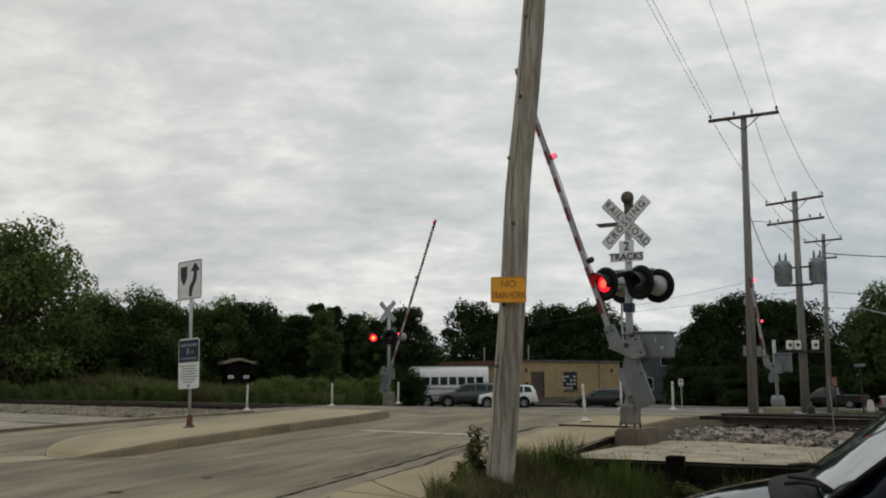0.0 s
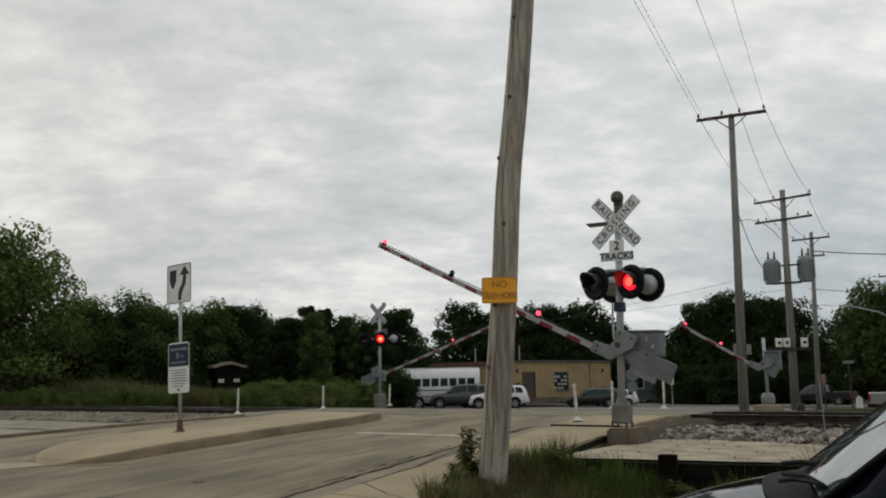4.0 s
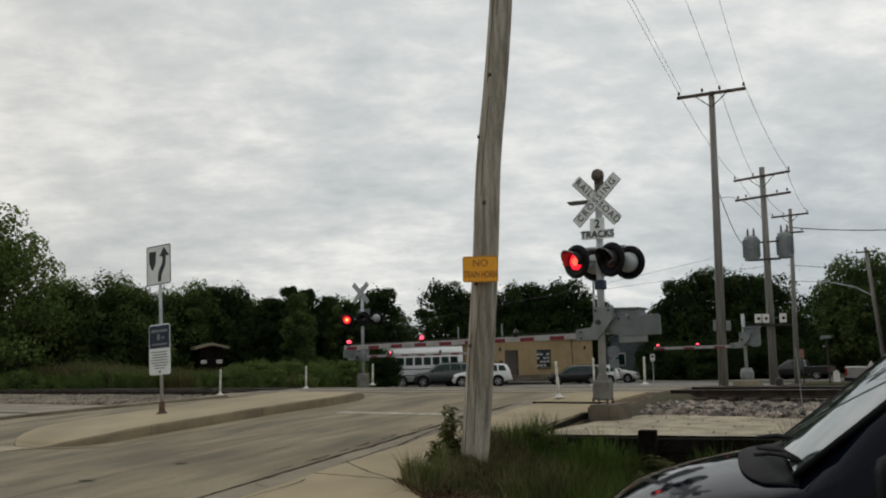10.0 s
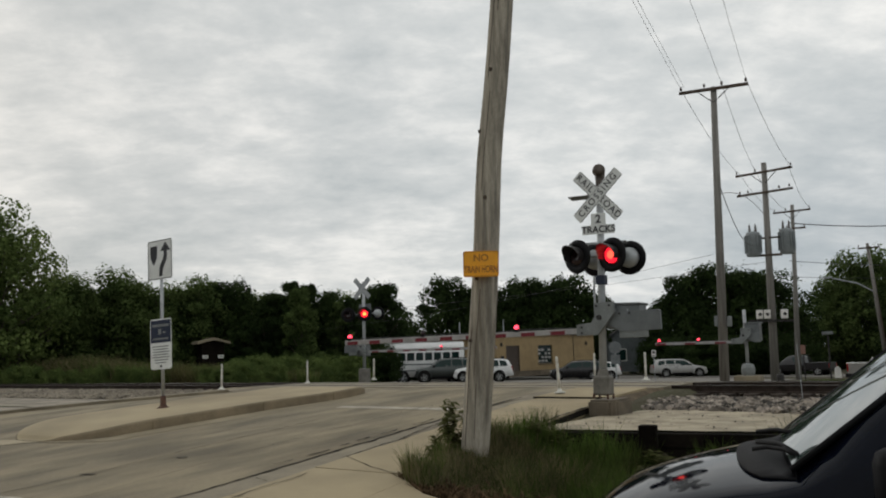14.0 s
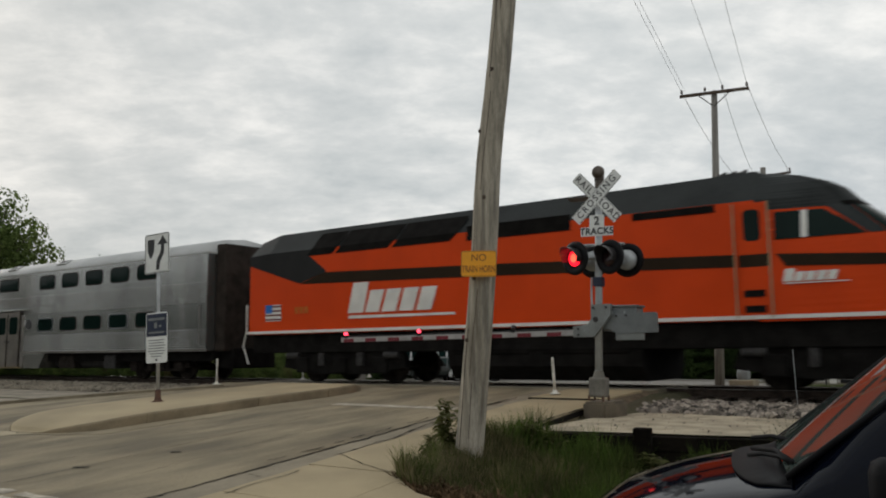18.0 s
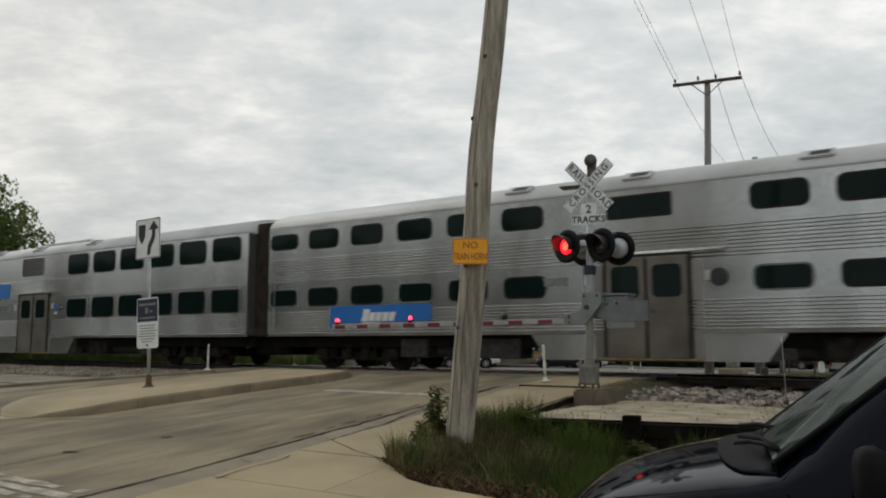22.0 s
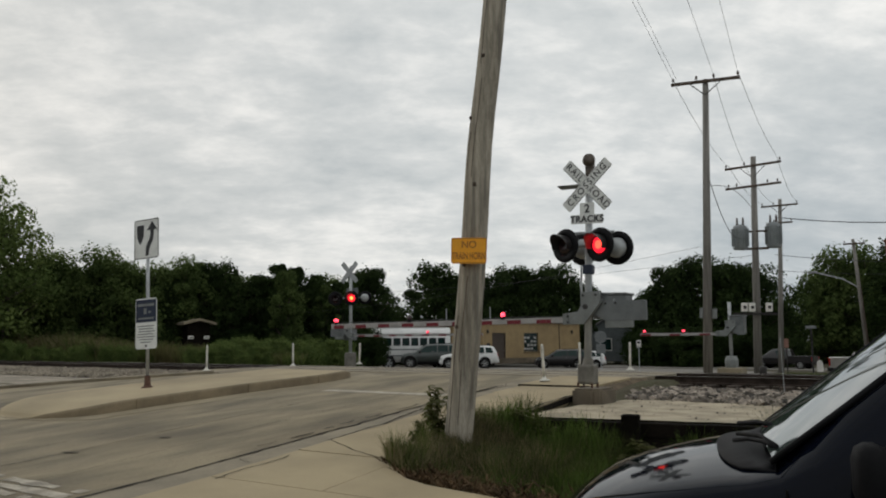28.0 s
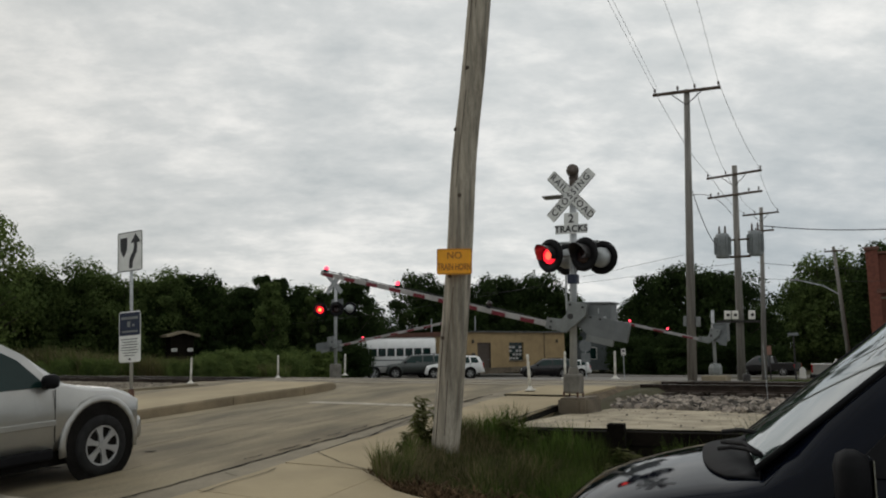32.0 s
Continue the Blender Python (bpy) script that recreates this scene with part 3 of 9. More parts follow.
# the sidewalk is a row of slabs with open joints
def build_sidewalk():
    walk_side = tagged(new("sidewalk"), "tan concrete sidewalk slabs with dark joints", "sidewalk", kind="structure")
    y, i = -6.0, 0
    while y < 13.4:
        d = 1.5
        y1 = min(13.4, y + d)
        u0, u1 = -6.585, -4.95 if y > 5.9 else -2.3
        pts = []
        g = 0.008
        for yy in (y + g, y1 - g):
            for u in (u0, u1):
                pts.append((road_x(u, yy), yy, road_z(yy) + 0.012 + 0.004 * math.sin(i * 2.3)))
        pts += [(p[0], p[1], p[2] - 0.15) for p in pts]
        faces = [(0, 1, 3, 2), (4, 6, 7, 5), (0, 4, 5, 1), (1, 5, 7, 3), (3, 7, 6, 2), (2, 6, 4, 0)]
        sheet("slab", pts, faces, CONCRETE, walk_side)
        y, i = y1, i + 1
    # the rounded corner of the paving in front of the grass
    edge = [(-5.54, 6.01), (-5.67, 7.25), (-5.40, 7.02), (-5.12, 6.80), (-4.72, 6.64), (-4.35, 6.58), (-3.94, 6.52), (-3.30, 6.38), (-2.85, 6.20), (-2.85, 6.01)]
    bm = bmesh.new()
    vs = [bm.verts.new((x, yy, road_z(yy) + 0.010)) for x, yy in edge]
    lo = [bm.verts.new((x, yy, road_z(yy) - 0.14)) for x, yy in edge]
    bm.faces.new(vs)
    for j in range(len(edge)):
        bm.faces.new((vs[j], vs[(j + 1) % len(edge)], lo[(j + 1) % len(edge)], lo[j]))
    bmesh.ops.triangulate(bm, faces=[f for f in bm.faces if len(f.verts) > 4])
    bmesh.ops.recalc_face_normals(bm, faces=bm.faces)
    part("slab", bm, CONCRETE, walk_side)
    # the wider landing by the signal
    for a, b, c, d, heave in ((-8.02, 13.42, -6.30, 14.6, 0.012), (-8.1, 14.65, -6.45, 16.6, 0.045)):
        bm = boxes((((a + c) / 2, (b + d) / 2, 0), (c - a, d - b, 0.2), 0.012))
        for v in bm.verts:
            v.co.z += road_z(v.co.y) + heave - 0.1
        part("slab", bm, CONCRETE, walk_side)
    # black strips paint the shade below the heaved slab and along the grit edge
    bm = boxes(((-7.28, 14.625, 0), (1.66, 0.03, 0.12), 0.004))
    for v in bm.verts:
        v.co.z += road_z(14.65) - 0.022 + 0.006 * noise.noise((v.co.x * 4, 0, 2))
    part("joint_filler", bm, TAR_AND_SHADE, walk_side, "black strip painting the shade at the slab edge")
    edge_shade = bmesh.new()
    loft(edge_shade, [[(road_x(u, y), y, road_z(y) + z) for u, z in ((-4.95, 0.004), (-4.93, 0.002 + 0.006 * noise.noise((y * 5, 0, 1))), (-4.925, -0.085), (-4.95, -0.09))] for y in np.linspace(10.5, 13.38, 16)])
    part("joint_filler", edge_shade, TAR_AND_SHADE, walk_side, "black strip painting the shade at the slab edge")


build_sidewalk()


def crack(pts, width, name="road_crack", mat=TAR_AND_SHADE, lift=0.012):
    """A ragged dark seam lying on the paving."""
    v, f = [], []
    n_ = 0
    for (u0, y0), (u1, y1) in zip(pts, pts[1:]):
        m = max(2, int(math.hypot(u1 - u0, y1 - y0) / 0.12))
        for j in range(m):
            t = j / m
            u, y = u0 + (u1 - u0) * t, y0 + (y1 - y0) * t
            u += 0.05 * noise.noise((u * 2, y * 2.1, 3)) + 0.035 * noise.noise((u * 7, y * 8.3, 5))
            w = width * (0.34 + 1.25 * abs(noise.noise((u * 3.1, y * 5.7, 9))))
            x, far = road_x(u, y), math.hypot(u1 - u0, y1 - y0)
            ax, ay = w / 2 * (y1 - y0) / far, -w / 2 * (u1 - u0) / far
            v += [(x - ax, y - ay, road_z(y - ay) + lift), (x + ax, y + ay, road_z(y + ay) + lift)]
            if n_:
                f.append((2 * n_ - 2, 2 * n_ - 1, 2 * n_ + 1, 2 * n_))
            n_ += 1
    return tagged(sheet(name, v, f, mat), "dark ragged seam in the paving", "crack", kind="structure")


crack([(-7.14, -3), (-7.10, 6.5), (-7.04, 9.0), (-7.02, 14.5)], 0.085)
for y0, y1, u in ((7.5, 7.95, -7.32), (8.1, 8.75, -7.25), (8.85, 9.15, -7.24), (9.3, 9.75, -7.27), (9.9, 10.5, -7.22), (10.8, 11.6, -7.20)):
    crack([(u - 0.03, y0), (u + 0.02, (y0 + y1) / 2), (u, y1)], 0.045)
crack([(-6.45, 5.9), (-6.43, 7.3)], 0.035, lift=0.020)
crack([(-6.64, 8.1), (-6.60, 9.6), (-6.78, 10.6), (-6.84, 12.0)], 0.045, lift=0.020)
crack([(-6.64, 8.21), (-5.83, 7.73), (-5.16, 7.43)], 0.020, lift=0.022)
crack([(-6.9, 6.75), (-6.45, 6.62)], 0.018, lift=0.022)
crack([(-9.70, 1.0), (-9.62, 6.2), (-9.66, 8.0), (-9.55, 11)], 0.028)
crack([(-10.6, 2), (-10.5, 7), (-10.7, 12)], 0.016)
crack([(-8.35, 5), (-8.5, 9), (-8.3, 13.5)], 0.014)
crack([(-9.30, 7.42), (-9.0, 7.60)], 0.11)
crack([(-9.75, 6.15), (-9.35, 6.25)], 0.07)
crack([(-6.93, 12.6), (-6.95, 13.7), (-6.92, 14.75)], 0.06, lift=0.030)
# this seam paints the shadow gap along the slab edge
crack([(-5.02, 10.6), (-5.0, 12.2), (-4.93, 13.4)], 0.09, lift=0.030)


def build_stop_line():
    v, f = [], []
    for i in range(33):
        u = -10.45 + 3.1 * i / 32
        j = 0.03 * noise.noise((u * 5, 0, 0))
        for y in (12.60 + j, 12.90 + j * 0.5):
            v.append((road_x(u, y), y, road_z(y) + 0.006))
        if i:
            f.append((2 * i - 2, 2 * i - 1, 2 * i + 1, 2 * i))
    tagged(sheet("stop_line", v, f, PAINT_LINE), "worn white stop line before the crossing", "road marking", kind="structure")
    for k in range(5):
        y0 = 4.05 + 0.21 * k
        v, f = [], []
        for i in range(25):
            u = -11.4 + 4.1 * i / 24
            w = 0.07 + 0.05 * noise.noise((u * 4, k * 3.1, 0))
            for y in (y0 - w, y0 + w):
                v.append((road_x(u, y), y, road_z(y) + 0.006))
            if i and noise.noise((u * 2.2, k * 1.7, 8)) > -0.32:
                f.append((2 * i - 2, 2 * i - 1, 2 * i + 1, 2 * i))
        tagged(sheet("crosswalk_bar", v, f, PAINT_LINE), "worn white crosswalk bar on asphalt", "road marking", group="crosswalk bars", kind="structure")


build_stop_line()


def build_median():
    """The raised island: a kerb that dips to nothing round the broad nose, and a flat top."""
    y0, y1, tip = 7.72, 15.75, -14.9

    def bulge(d):
        d = max(0.0, min(1.0, d))
        return math.sqrt(max(0.0, 1 - (1 - d) ** 2))

    def sides(y):
        e = bulge((y1 - y) / 2.2)
        r = tip + bulge((y - y0) / 0.95) * (-13.42 + 0.085 * (y - 8.6) - tip)
        left = tip + bulge((y - y0) / 2.2) * (-16.35 + 0.09 * (y - 9.6) - tip)
        mid = (r + left) / 2
        return left, r if e >= 1 else mid + (r - mid) * (0.3 + 0.7 * e)

    def high(y):
        return road_z(y) + 0.012 + 0.185 * bulge((y - y0 - 0.12) / 1.5) * min(1.0, (y1 + 0.25 - y) / 0.9)
    ys = [y0 + (y1 - y0) * (j / 44) ** 1.35 for j in range(45)]
    right, left = [(sides(y)[1], y) for y in ys], [(sides(y)[0], y) for y in ys]
    rim = right + left[::-1]
    k, nr = len(rim), len(right)
    top = bmesh.new()
    inner = [top.verts.new((x - math.copysign(0.05, i < nr or -1), y, high(y))) for i, (x, y) in enumerate(rim)]
    for i in range(nr - 1):
        top.faces.new((inner[i], inner[i + 1], inner[k - 2 - i], inner[k - 1 - i]))
    bmesh.ops.remove_doubles(top, verts=top.verts, dist=0.003)
    bmesh.ops.recalc_face_normals(top, faces=top.faces)
    isl = link_mesh("median", top, CONCRETE)
    tagged(isl, "raised tan concrete median with a stained, shade-darkened kerb", "median", kind="structure")
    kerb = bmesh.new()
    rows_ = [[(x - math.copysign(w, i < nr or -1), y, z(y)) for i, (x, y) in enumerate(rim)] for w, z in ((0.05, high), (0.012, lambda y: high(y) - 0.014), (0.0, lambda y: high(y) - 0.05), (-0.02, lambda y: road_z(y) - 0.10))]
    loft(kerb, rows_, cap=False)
    part("kerb", kerb, KERB_STAIN_SHADE, isl, "kerb face, brown stains and shade in its colour", True)
    for y in (9.35, 11.9, 13.9):
        x = sides(y)[1]
        part("kerb_joint", boxes(((x - 0.014, y, high(y) - 0.10), (0.05, 0.007, 0.18))), KERB_STAIN_SHADE, isl)
    # dusty concrete gutter in front of the kerb, widest round the nose
    v, f = [], []
    for j in range(90):
        y = 4.6 + 11.6 * j / 89
        x = sides(max(y0 + 0.001, min(15.4, y)))[1]
        x = x - 0.15 if y > 8.2 else x - 0.2 - (8.2 - y) * 1.3
        w = 0.62 + 0.10 * noise.noise((y * 1.3, 0, 5)) + 0.06 * noise.noise((y * 6, 0, 9)) + max(0.0, 8.6 - y) * 0.55
        v += [(x, y, road_z(y) + 0.005), (x + w, y, road_z(y) + 0.005)]
        if j:
            f.append((2 * j - 2, 2 * j - 1, 2 * j + 1, 2 * j))
    tagged(sheet("kerb_gutter", v, f, GUTTER_DUST), "pale dusty concrete gutter round the median kerb", "gutter", kind="structure")


build_median()
strip("left_kerb", -0.34, 0.0, 3.0, 15.4, CONCRETE_OLD, "pale concrete kerb along the far lane", "kerb", lift=0.07, shift=lambda u, y: flare_x(y) + u)


# ---- tracks ----
def build_track(name, cy, x0, x1, label):
    track = tagged(new(name), label, "railway track", kind="structure")
    track.location.z = road_z(cy) + 0.012
    for off in (-0.7525, 0.7525):
        y = cy + off
        prof = [(-0.07, -0.175), (0.07, -0.175), (0.07, -0.155), (0.012, -0.13), (0.012, -0.045), (0.036, -0.035), (0.036, -0.006), (-0.036, -0.006), (-0.036, -0.035), (-0.012, -0.045), (-0.012, -0.13), (-0.07, -0.155)]
        bm = prism(bmesh.new(), [(y + a, b) for a, b in prof], 0, x0, x1)
        r = part("rail", bm, RAIL, track, "rust-brown steel rail")
        part("running_face", boxes((((x0 + x1) / 2, y, -0.003), (x1 - x0, 0.058, 0.006))), RAIL_TOP, r, "bright worn rail head")
    bm = boxes(((0, 0, 0), (0.22, 2.6, 0.16), 0.012))
    first = None
    for i in range(128):
        x = -56 + i * 0.53
        if -19.9 < x < -6.2:
            continue
        m = pose(x, cy + random.uniform(-0.03, 0.03), -0.245, 0, 0, random.uniform(-1, 1))
        if first is None:
            first = part("tie", bm, TIE, track)
            first.matrix_local = m
        else:
            twin(first, m)
    return track


build_track("track_near", TRACK_Y, -900, 700, "near railway track with rust-brown rails on timber ties")
build_track("track_far", TRACK2_Y, -900, 700, "second railway track beyond the first")


def build_crossing():
    """Concrete panels between and beside the rails."""
    cross = tagged(new("crossing_surface"), "concrete crossing panels level with the rails", "level crossing", kind="structure")
    x0, x1 = -19.7, -6.38
    ys = []
    for cy in (TRACK_Y, TRACK2_Y):
        ys += [(cy - 1.8, cy - 0.85), (cy - 0.64, cy + 0.64), (cy + 0.85, cy + 1.8)]
    ys.append((TRACK_Y + 1.82, TRACK2_Y - 1.82))
    ys.append((TRACK2_Y + 1.82, 25.28))
    for a, b in ys:
        n_ = 6
        for i in range(n_):
            xa, xb = x0 + (x1 - x0) * i / n_, x0 + (x1 - x0) * (i + 1) / n_
            bm = boxes((((xa + xb) / 2, (a + b) / 2, -0.10), (xb - xa - 0.02, b - a, 0.19), 0.01))
            for v in bm.verts:
                v.co.z += road_z(v.co.y) + 0.012
            part("panel", bm, CONCRETE_OLD, cross)
    # ramped ends that fall to the ballast
    for xa, xb in ((-20.6, -19.72),):
        bm = bmesh.new()
        inn, out = (xa, xb) if xa > -10 else (xb, xa)
        prism(bm, [(inn, -0.02), (out, -0.25), (out, -0.35), (inn, -0.35)], 1, TRACK_Y - 2.0, TRACK_Y - 0.86)
        part("end_ramp", bm, CONCRETE_FOUND, cross)


build_crossing()


def stones(name, count, area, size, mat, label, category="ballast", seed=1):
    """Loose angular stones scattered over a patch: area(r) gives x, y, z."""
    rng = random.Random(seed)
    base = [(-1, -1, -1), (1, -1, -1), (1, 1, -1), (-1, 1, -1), (-0.7, -0.7, 1), (0.8, -0.6, 0.9), (0.6, 0.75, 1.05), (-0.75, 0.7, 0.8)]
    quads = [(0, 3, 2, 1), (4, 5, 6, 7), (0, 1, 5, 4), (1, 2, 6, 5), (2, 3, 7, 6), (3, 0, 4, 7)]
    pts, faces = [], []
    for i in range(count):
        x, y, z = area(rng)
        s = size * rng.uniform(0.55, 1.25)
        e = Euler((rng.uniform(-0.7, 0.7), rng.uniform(-0.7, 0.7), rng.uniform(0, 6.3))).to_matrix()
        k = len(pts)
        sx, sy, sz = s * rng.uniform(0.7, 1.3), s * rng.uniform(0.6, 1.0), s * rng.uniform(0.45, 0.8)
        for p in base:
            v = e @ Vector((p[0] * sx * rng.uniform(0.8, 1.1), p[1] * sy * rng.uniform(0.8, 1.1), p[2] * sz))
            pts.append((x + v.x, y + v.y, z + v.z))
        faces += [tuple(k + a for a in q) for q in quads]
    return tagged(sheet(name, pts, faces, mat), label, category, kind="stuff")


def bed(name, x0, x1, mat, label):
    """The ballast bank under both tracks."""
    prof = [(14.9, -0.42), (15.6, -0.31), (16.9, -0.25), (20.4, -0.25), (22.0, -0.36), (25.0, -0.46), (26.6, -0.55), (27.6, -0.75)]
    bm = bmesh.new()
    n_ = max(4, int((x1 - x0) / 6))
    rows_ = [[bm.verts.new((x0 + (x1 - x0) * i / n_, y, z)) for y, z in prof] for i in range(n_ + 1)]
    for a, b in zip(rows_, rows_[1:]):
        for i in range(len(prof) - 1):
            bm.faces.new((a[i], b[i], b[i + 1], a[i + 1]))
    tagged(link_mesh(name, bm, mat), label, "ballast", kind="structure")


bed("ballast_bank_east", -6.36, 700, BALLAST_BED, "grey crushed-stone bank under the tracks")
bed("ballast_bank_west", -900, -19.75, BALLAST_BED, "grey crushed-stone bank under the tracks")
def east_area(r):
    x = r.uniform(-6.05, 4.0)
    y = 14.6 + 2.0 * r.random() ** 0.8 - max(0, (x + 4.2)) * 0.36 * r.random() + 0.25 * noise.noise((x * 1.1, 0, 3))
    return x, y, float(np.interp(y, [12.5, 15.0, 15.6, 16.9], [-0.31, -0.31, -0.28, -0.25])) + r.uniform(-0.03, 0.05)


def west_area(r):
    x = -20.0 - 22 * r.random()
    y = r.uniform(15.3, 18.0)
    return x, y, float(np.interp(y, [14.9, 15.6, 16.9], [-0.40, -0.27, -0.18])) + r.uniform(-0.03, 0.03)


stones("ballast_stones_east", 7500, east_area, 0.075, BALLAST, "grey angular ballast stones beside the rails", seed=3)
stones("ballast_stones_west", 5000, west_area, 0.05, GRAVEL_DULL, "dull tan ballast beside the rails", seed=4)
stones("ballast_between_rails", 3000, lambda r: (r.uniform(-5.6, 2.0), r.uniform(18.2, 19.4), -0.21 + r.uniform(-0.02, 0.03)), 0.06, BALLAST, "grey ballast between the rails", seed=5)


def build_gravel():
    """The pale grit shelf behind the retaining wall."""
    v, f = [], []
    nx, ny = 40, 14
    for j in range(ny + 1):
        for i in range(nx + 1):
            x = -5.95 + 14 * i / nx
            y0 = wall_y(x) + 0.12
            y = y0 + (15.8 - y0) * j / ny
            if x < -4.4 and y > 12.3:
                y = min(y, 15.8)
            v.append((x, y, -0.30 + 0.012 * noise.noise((x * 3, y * 3, 0))))
    k = nx + 1
    f = [(j * k + i, j * k + i + 1, (j + 1) * k + i + 1, (j + 1) * k + i) for j in range(ny) for i in range(nx)]
    tagged(sheet("gravel_shelf", v, f, GRAVEL), "pale limestone grit shelf beside the tracks", "gravel", kind="structure")
    stones("gravel_pebbles", 240, lambda r: (r.uniform(-5.5, 1.0), r.uniform(11.4, 15.2), -0.295), 0.014, BALLAST, "scattered limestone pebbles on the grit shelf", "gravel", seed=8)


build_gravel()


def build_retaining_wall():
    w = thing("retaining_wall", Matrix.Identity(4), "dark weathered timber retaining wall with a stout post", "retaining wall", kind="structure")
    d = WALL_B - WALL_A
    ang = math.degrees(math.atan2(d.y, d.x))
    L = d.length
    for row in range(3):
        x = 0.0
        while x < L:
            seg = min(2.4, L - x)
            c = WALL_A + d * ((x + seg / 2) / L)
            b = part("timber", boxes(((0, 0, 0), (seg - 0.01, 0.16, 0.195), 0.012)), WALL_TIMBER, w)
            b.matrix_local = pose(c.x, c.y + 0.02 * row, -0.42 - 0.2 * row, 0, 0, ang)
            x += seg
    for k, h in ((1.72, 0.10),):
        c = WALL_A + d * (k / L)
        b = part("post", boxes(((0, 0, 0), (0.24, 0.2, 0.86), 0.02)), WALL_TIMBER, w)
        b.matrix_local = pose(c.x, c.y - 0.18, -0.73 + h, 0, 0, ang)


build_retaining_wall()


# ---- signs, signals and gates ----
def build_keep_right():
    s = thing("keep_right_sign", pose(-15.0, 10.75, -0.195, 0, -2.6, 6), "white curved-arrow sign above a blue notice on a galvanised post", "road sign")
    part("post", rods(((0, 0, 0.18), (0, 0, 3.62), 0.036)), GALV, s, "galvanised round post", True)
    part("base", lathe(bmesh.new(), [(0.2, 0), (0.2, 0.03), (0.09, 0.08), (0.065, 0.12), (0.06, 0.3), (0.045, 0.31)]), RUST, s, "rust-brown cast post base", True)
    p = part("sign_plate", prism(bmesh.new(), [(x, z) for x, z in rounded(0.61, 0.76, 0.04)], 1, -0.004, 0.0), WHITE, s, "white keep-right plate")
    p.matrix_local = pose(0, -0.04, 3.27)
    p.scale = (1.25, 1.0, 1.16)
    bm = bmesh.new()
    prism(bm, [(-0.235, 0.27), (-0.06, 0.27), (-0.07, 0.05), (-0.115, -0.05), (-0.15, -0.1), (-0.185, -0.05), (-0.23, 0.05)], 1, -0.008, -0.005)
    part("obstacle_symbol", bm, SIGN_BLACK, p, "black obstacle symbol")
    bm = bmesh.new()
    pts = [(-0.02, -0.32), (0.06, -0.32), (0.07, -0.2), (0.12, -0.1), (0.17, -0.02), (0.18, 0.08), (0.18, 0.16), (0.265, 0.16), (0.14, 0.33), (0.015, 0.16), (0.1, 0.16), (0.1, 0.08), (0.08, 0.0), (0.03, -0.07), (-0.01, -0.16)]
    prism(bm, pts, 1, -0.008, -0.005)
    part("arrow", bm, SIGN_BLACK, p, "black curved arrow")
    rim = bmesh.new()
    for a, b in (((0, 0.365), (0.57, 0.012)), ((0, -0.365), (0.57, 0.012)), ((0.29, 0), (0.012, 0.7)), ((-0.29, 0), (0.012, 0.7))):
        box(rim, (a[0], -0.006, a[1]), (b[0], 0.003, b[1]))
    part("border", rim, SIGN_BLACK, p, "thin black border")
    q = part("notice_plate", prism(bmesh.new(), rounded(0.52, 0.98, 0.05), 1, -0.004, 0), WHITE, s, "white notice plate with a blue head")
    q.matrix_local = pose(0, -0.04, 1.42)
    q.scale = (1.25, 1.0, 1.11)
    part("notice_head", boxes(((0, -0.0065, 0.245), (0.49, 0.003, 0.44))), SIGN_BLUE, q, "dark blue head of the notice")
    each("small_print", [((-0.01 + 0.008 * (i % 3), -0.006, -0.05 - 0.052 * i), (w, 0.003, 0.02)) for i, w in enumerate((0.40, 0.36, 0.4, 0.38, 0.41, 0.33, 0.25))], GREY_PAINT, q, "row of small grey print")
    each("head_print", (((0, -0.009, 0.36), (0.40, 0.003, 0.05)), ((0, -0.009, 0.10), (0.38, 0.003, 0.035)), ((-0.02, -0.009, 0.24), (0.07, 0.003, 0.11)), ((0.09, -0.009, 0.22), (0.06, 0.003, 0.04))), GREY_PAINT, q, "pale bar of print")
    part("footer_mark", boxes(((0, -0.006, -0.43), (0.05, 0.003, 0.04))), SIGN_BLACK, q, "small dark footer mark")
    each("clamp", [((0, 0, h), (0.09, 0.08, 0.03)) for h in (2.95, 3.4, 1.1, 1.7)], GALV, s)


build_keep_right()


def build_delineators():
    d = thing("delineator_post", Matrix.Identity(4), "white plastic delineator post bolted to the paving", "bollard", "delineator posts at the crossing")
    part("tube", lathe(bmesh.new(), [(0.036, 0.05), (0.036, 0.56), (0.03, 0.57), (0.03, 0.60), (0.036, 0.61), (0.036, 0.80), (0.03, 0.81), (0.03, 0.84), (0.036, 0.85), (0.034, 0.98), (0.012, 1.0)], sides=14), DELINEATOR, d, "white flexible tube", True)
    part("base", lathe(bmesh.new(), [(0.14, 0), (0.14, 0.02), (0.07, 0.05), (0.045, 0.11), (0.04, 0.12)], sides=14), DELINEATOR, d, "round white foot", True)
    d.matrix_world = pose(-19.45, 15.95, -0.03, 0, 1)
    d.scale = (0.85, 0.85, 0.76)
    for x, y, z, lean in ((-19.5, 19.6, -0.01, 0), (-18.95, 22.4, -0.01, 1), (-7.8, 15.2, -0.03, -3), (-8.25, 21.2, -0.01, 1), (-9.75, 21.2, -0.01, 1)):
        copy_thing(d, pose(x, y, z, 0, lean, random.uniform(0, 90))).scale = (0.85, 0.85, 0.76)


build_delineators()


def pole_r(h):
    return 0.186 - 0.0052 * h


def pole_lean(h):
    """The shaft leans east, with a slight crook at half height."""
    return 0.110 * h - 0.05 * math.exp(-((h - 4.1) / 0.9) ** 2)


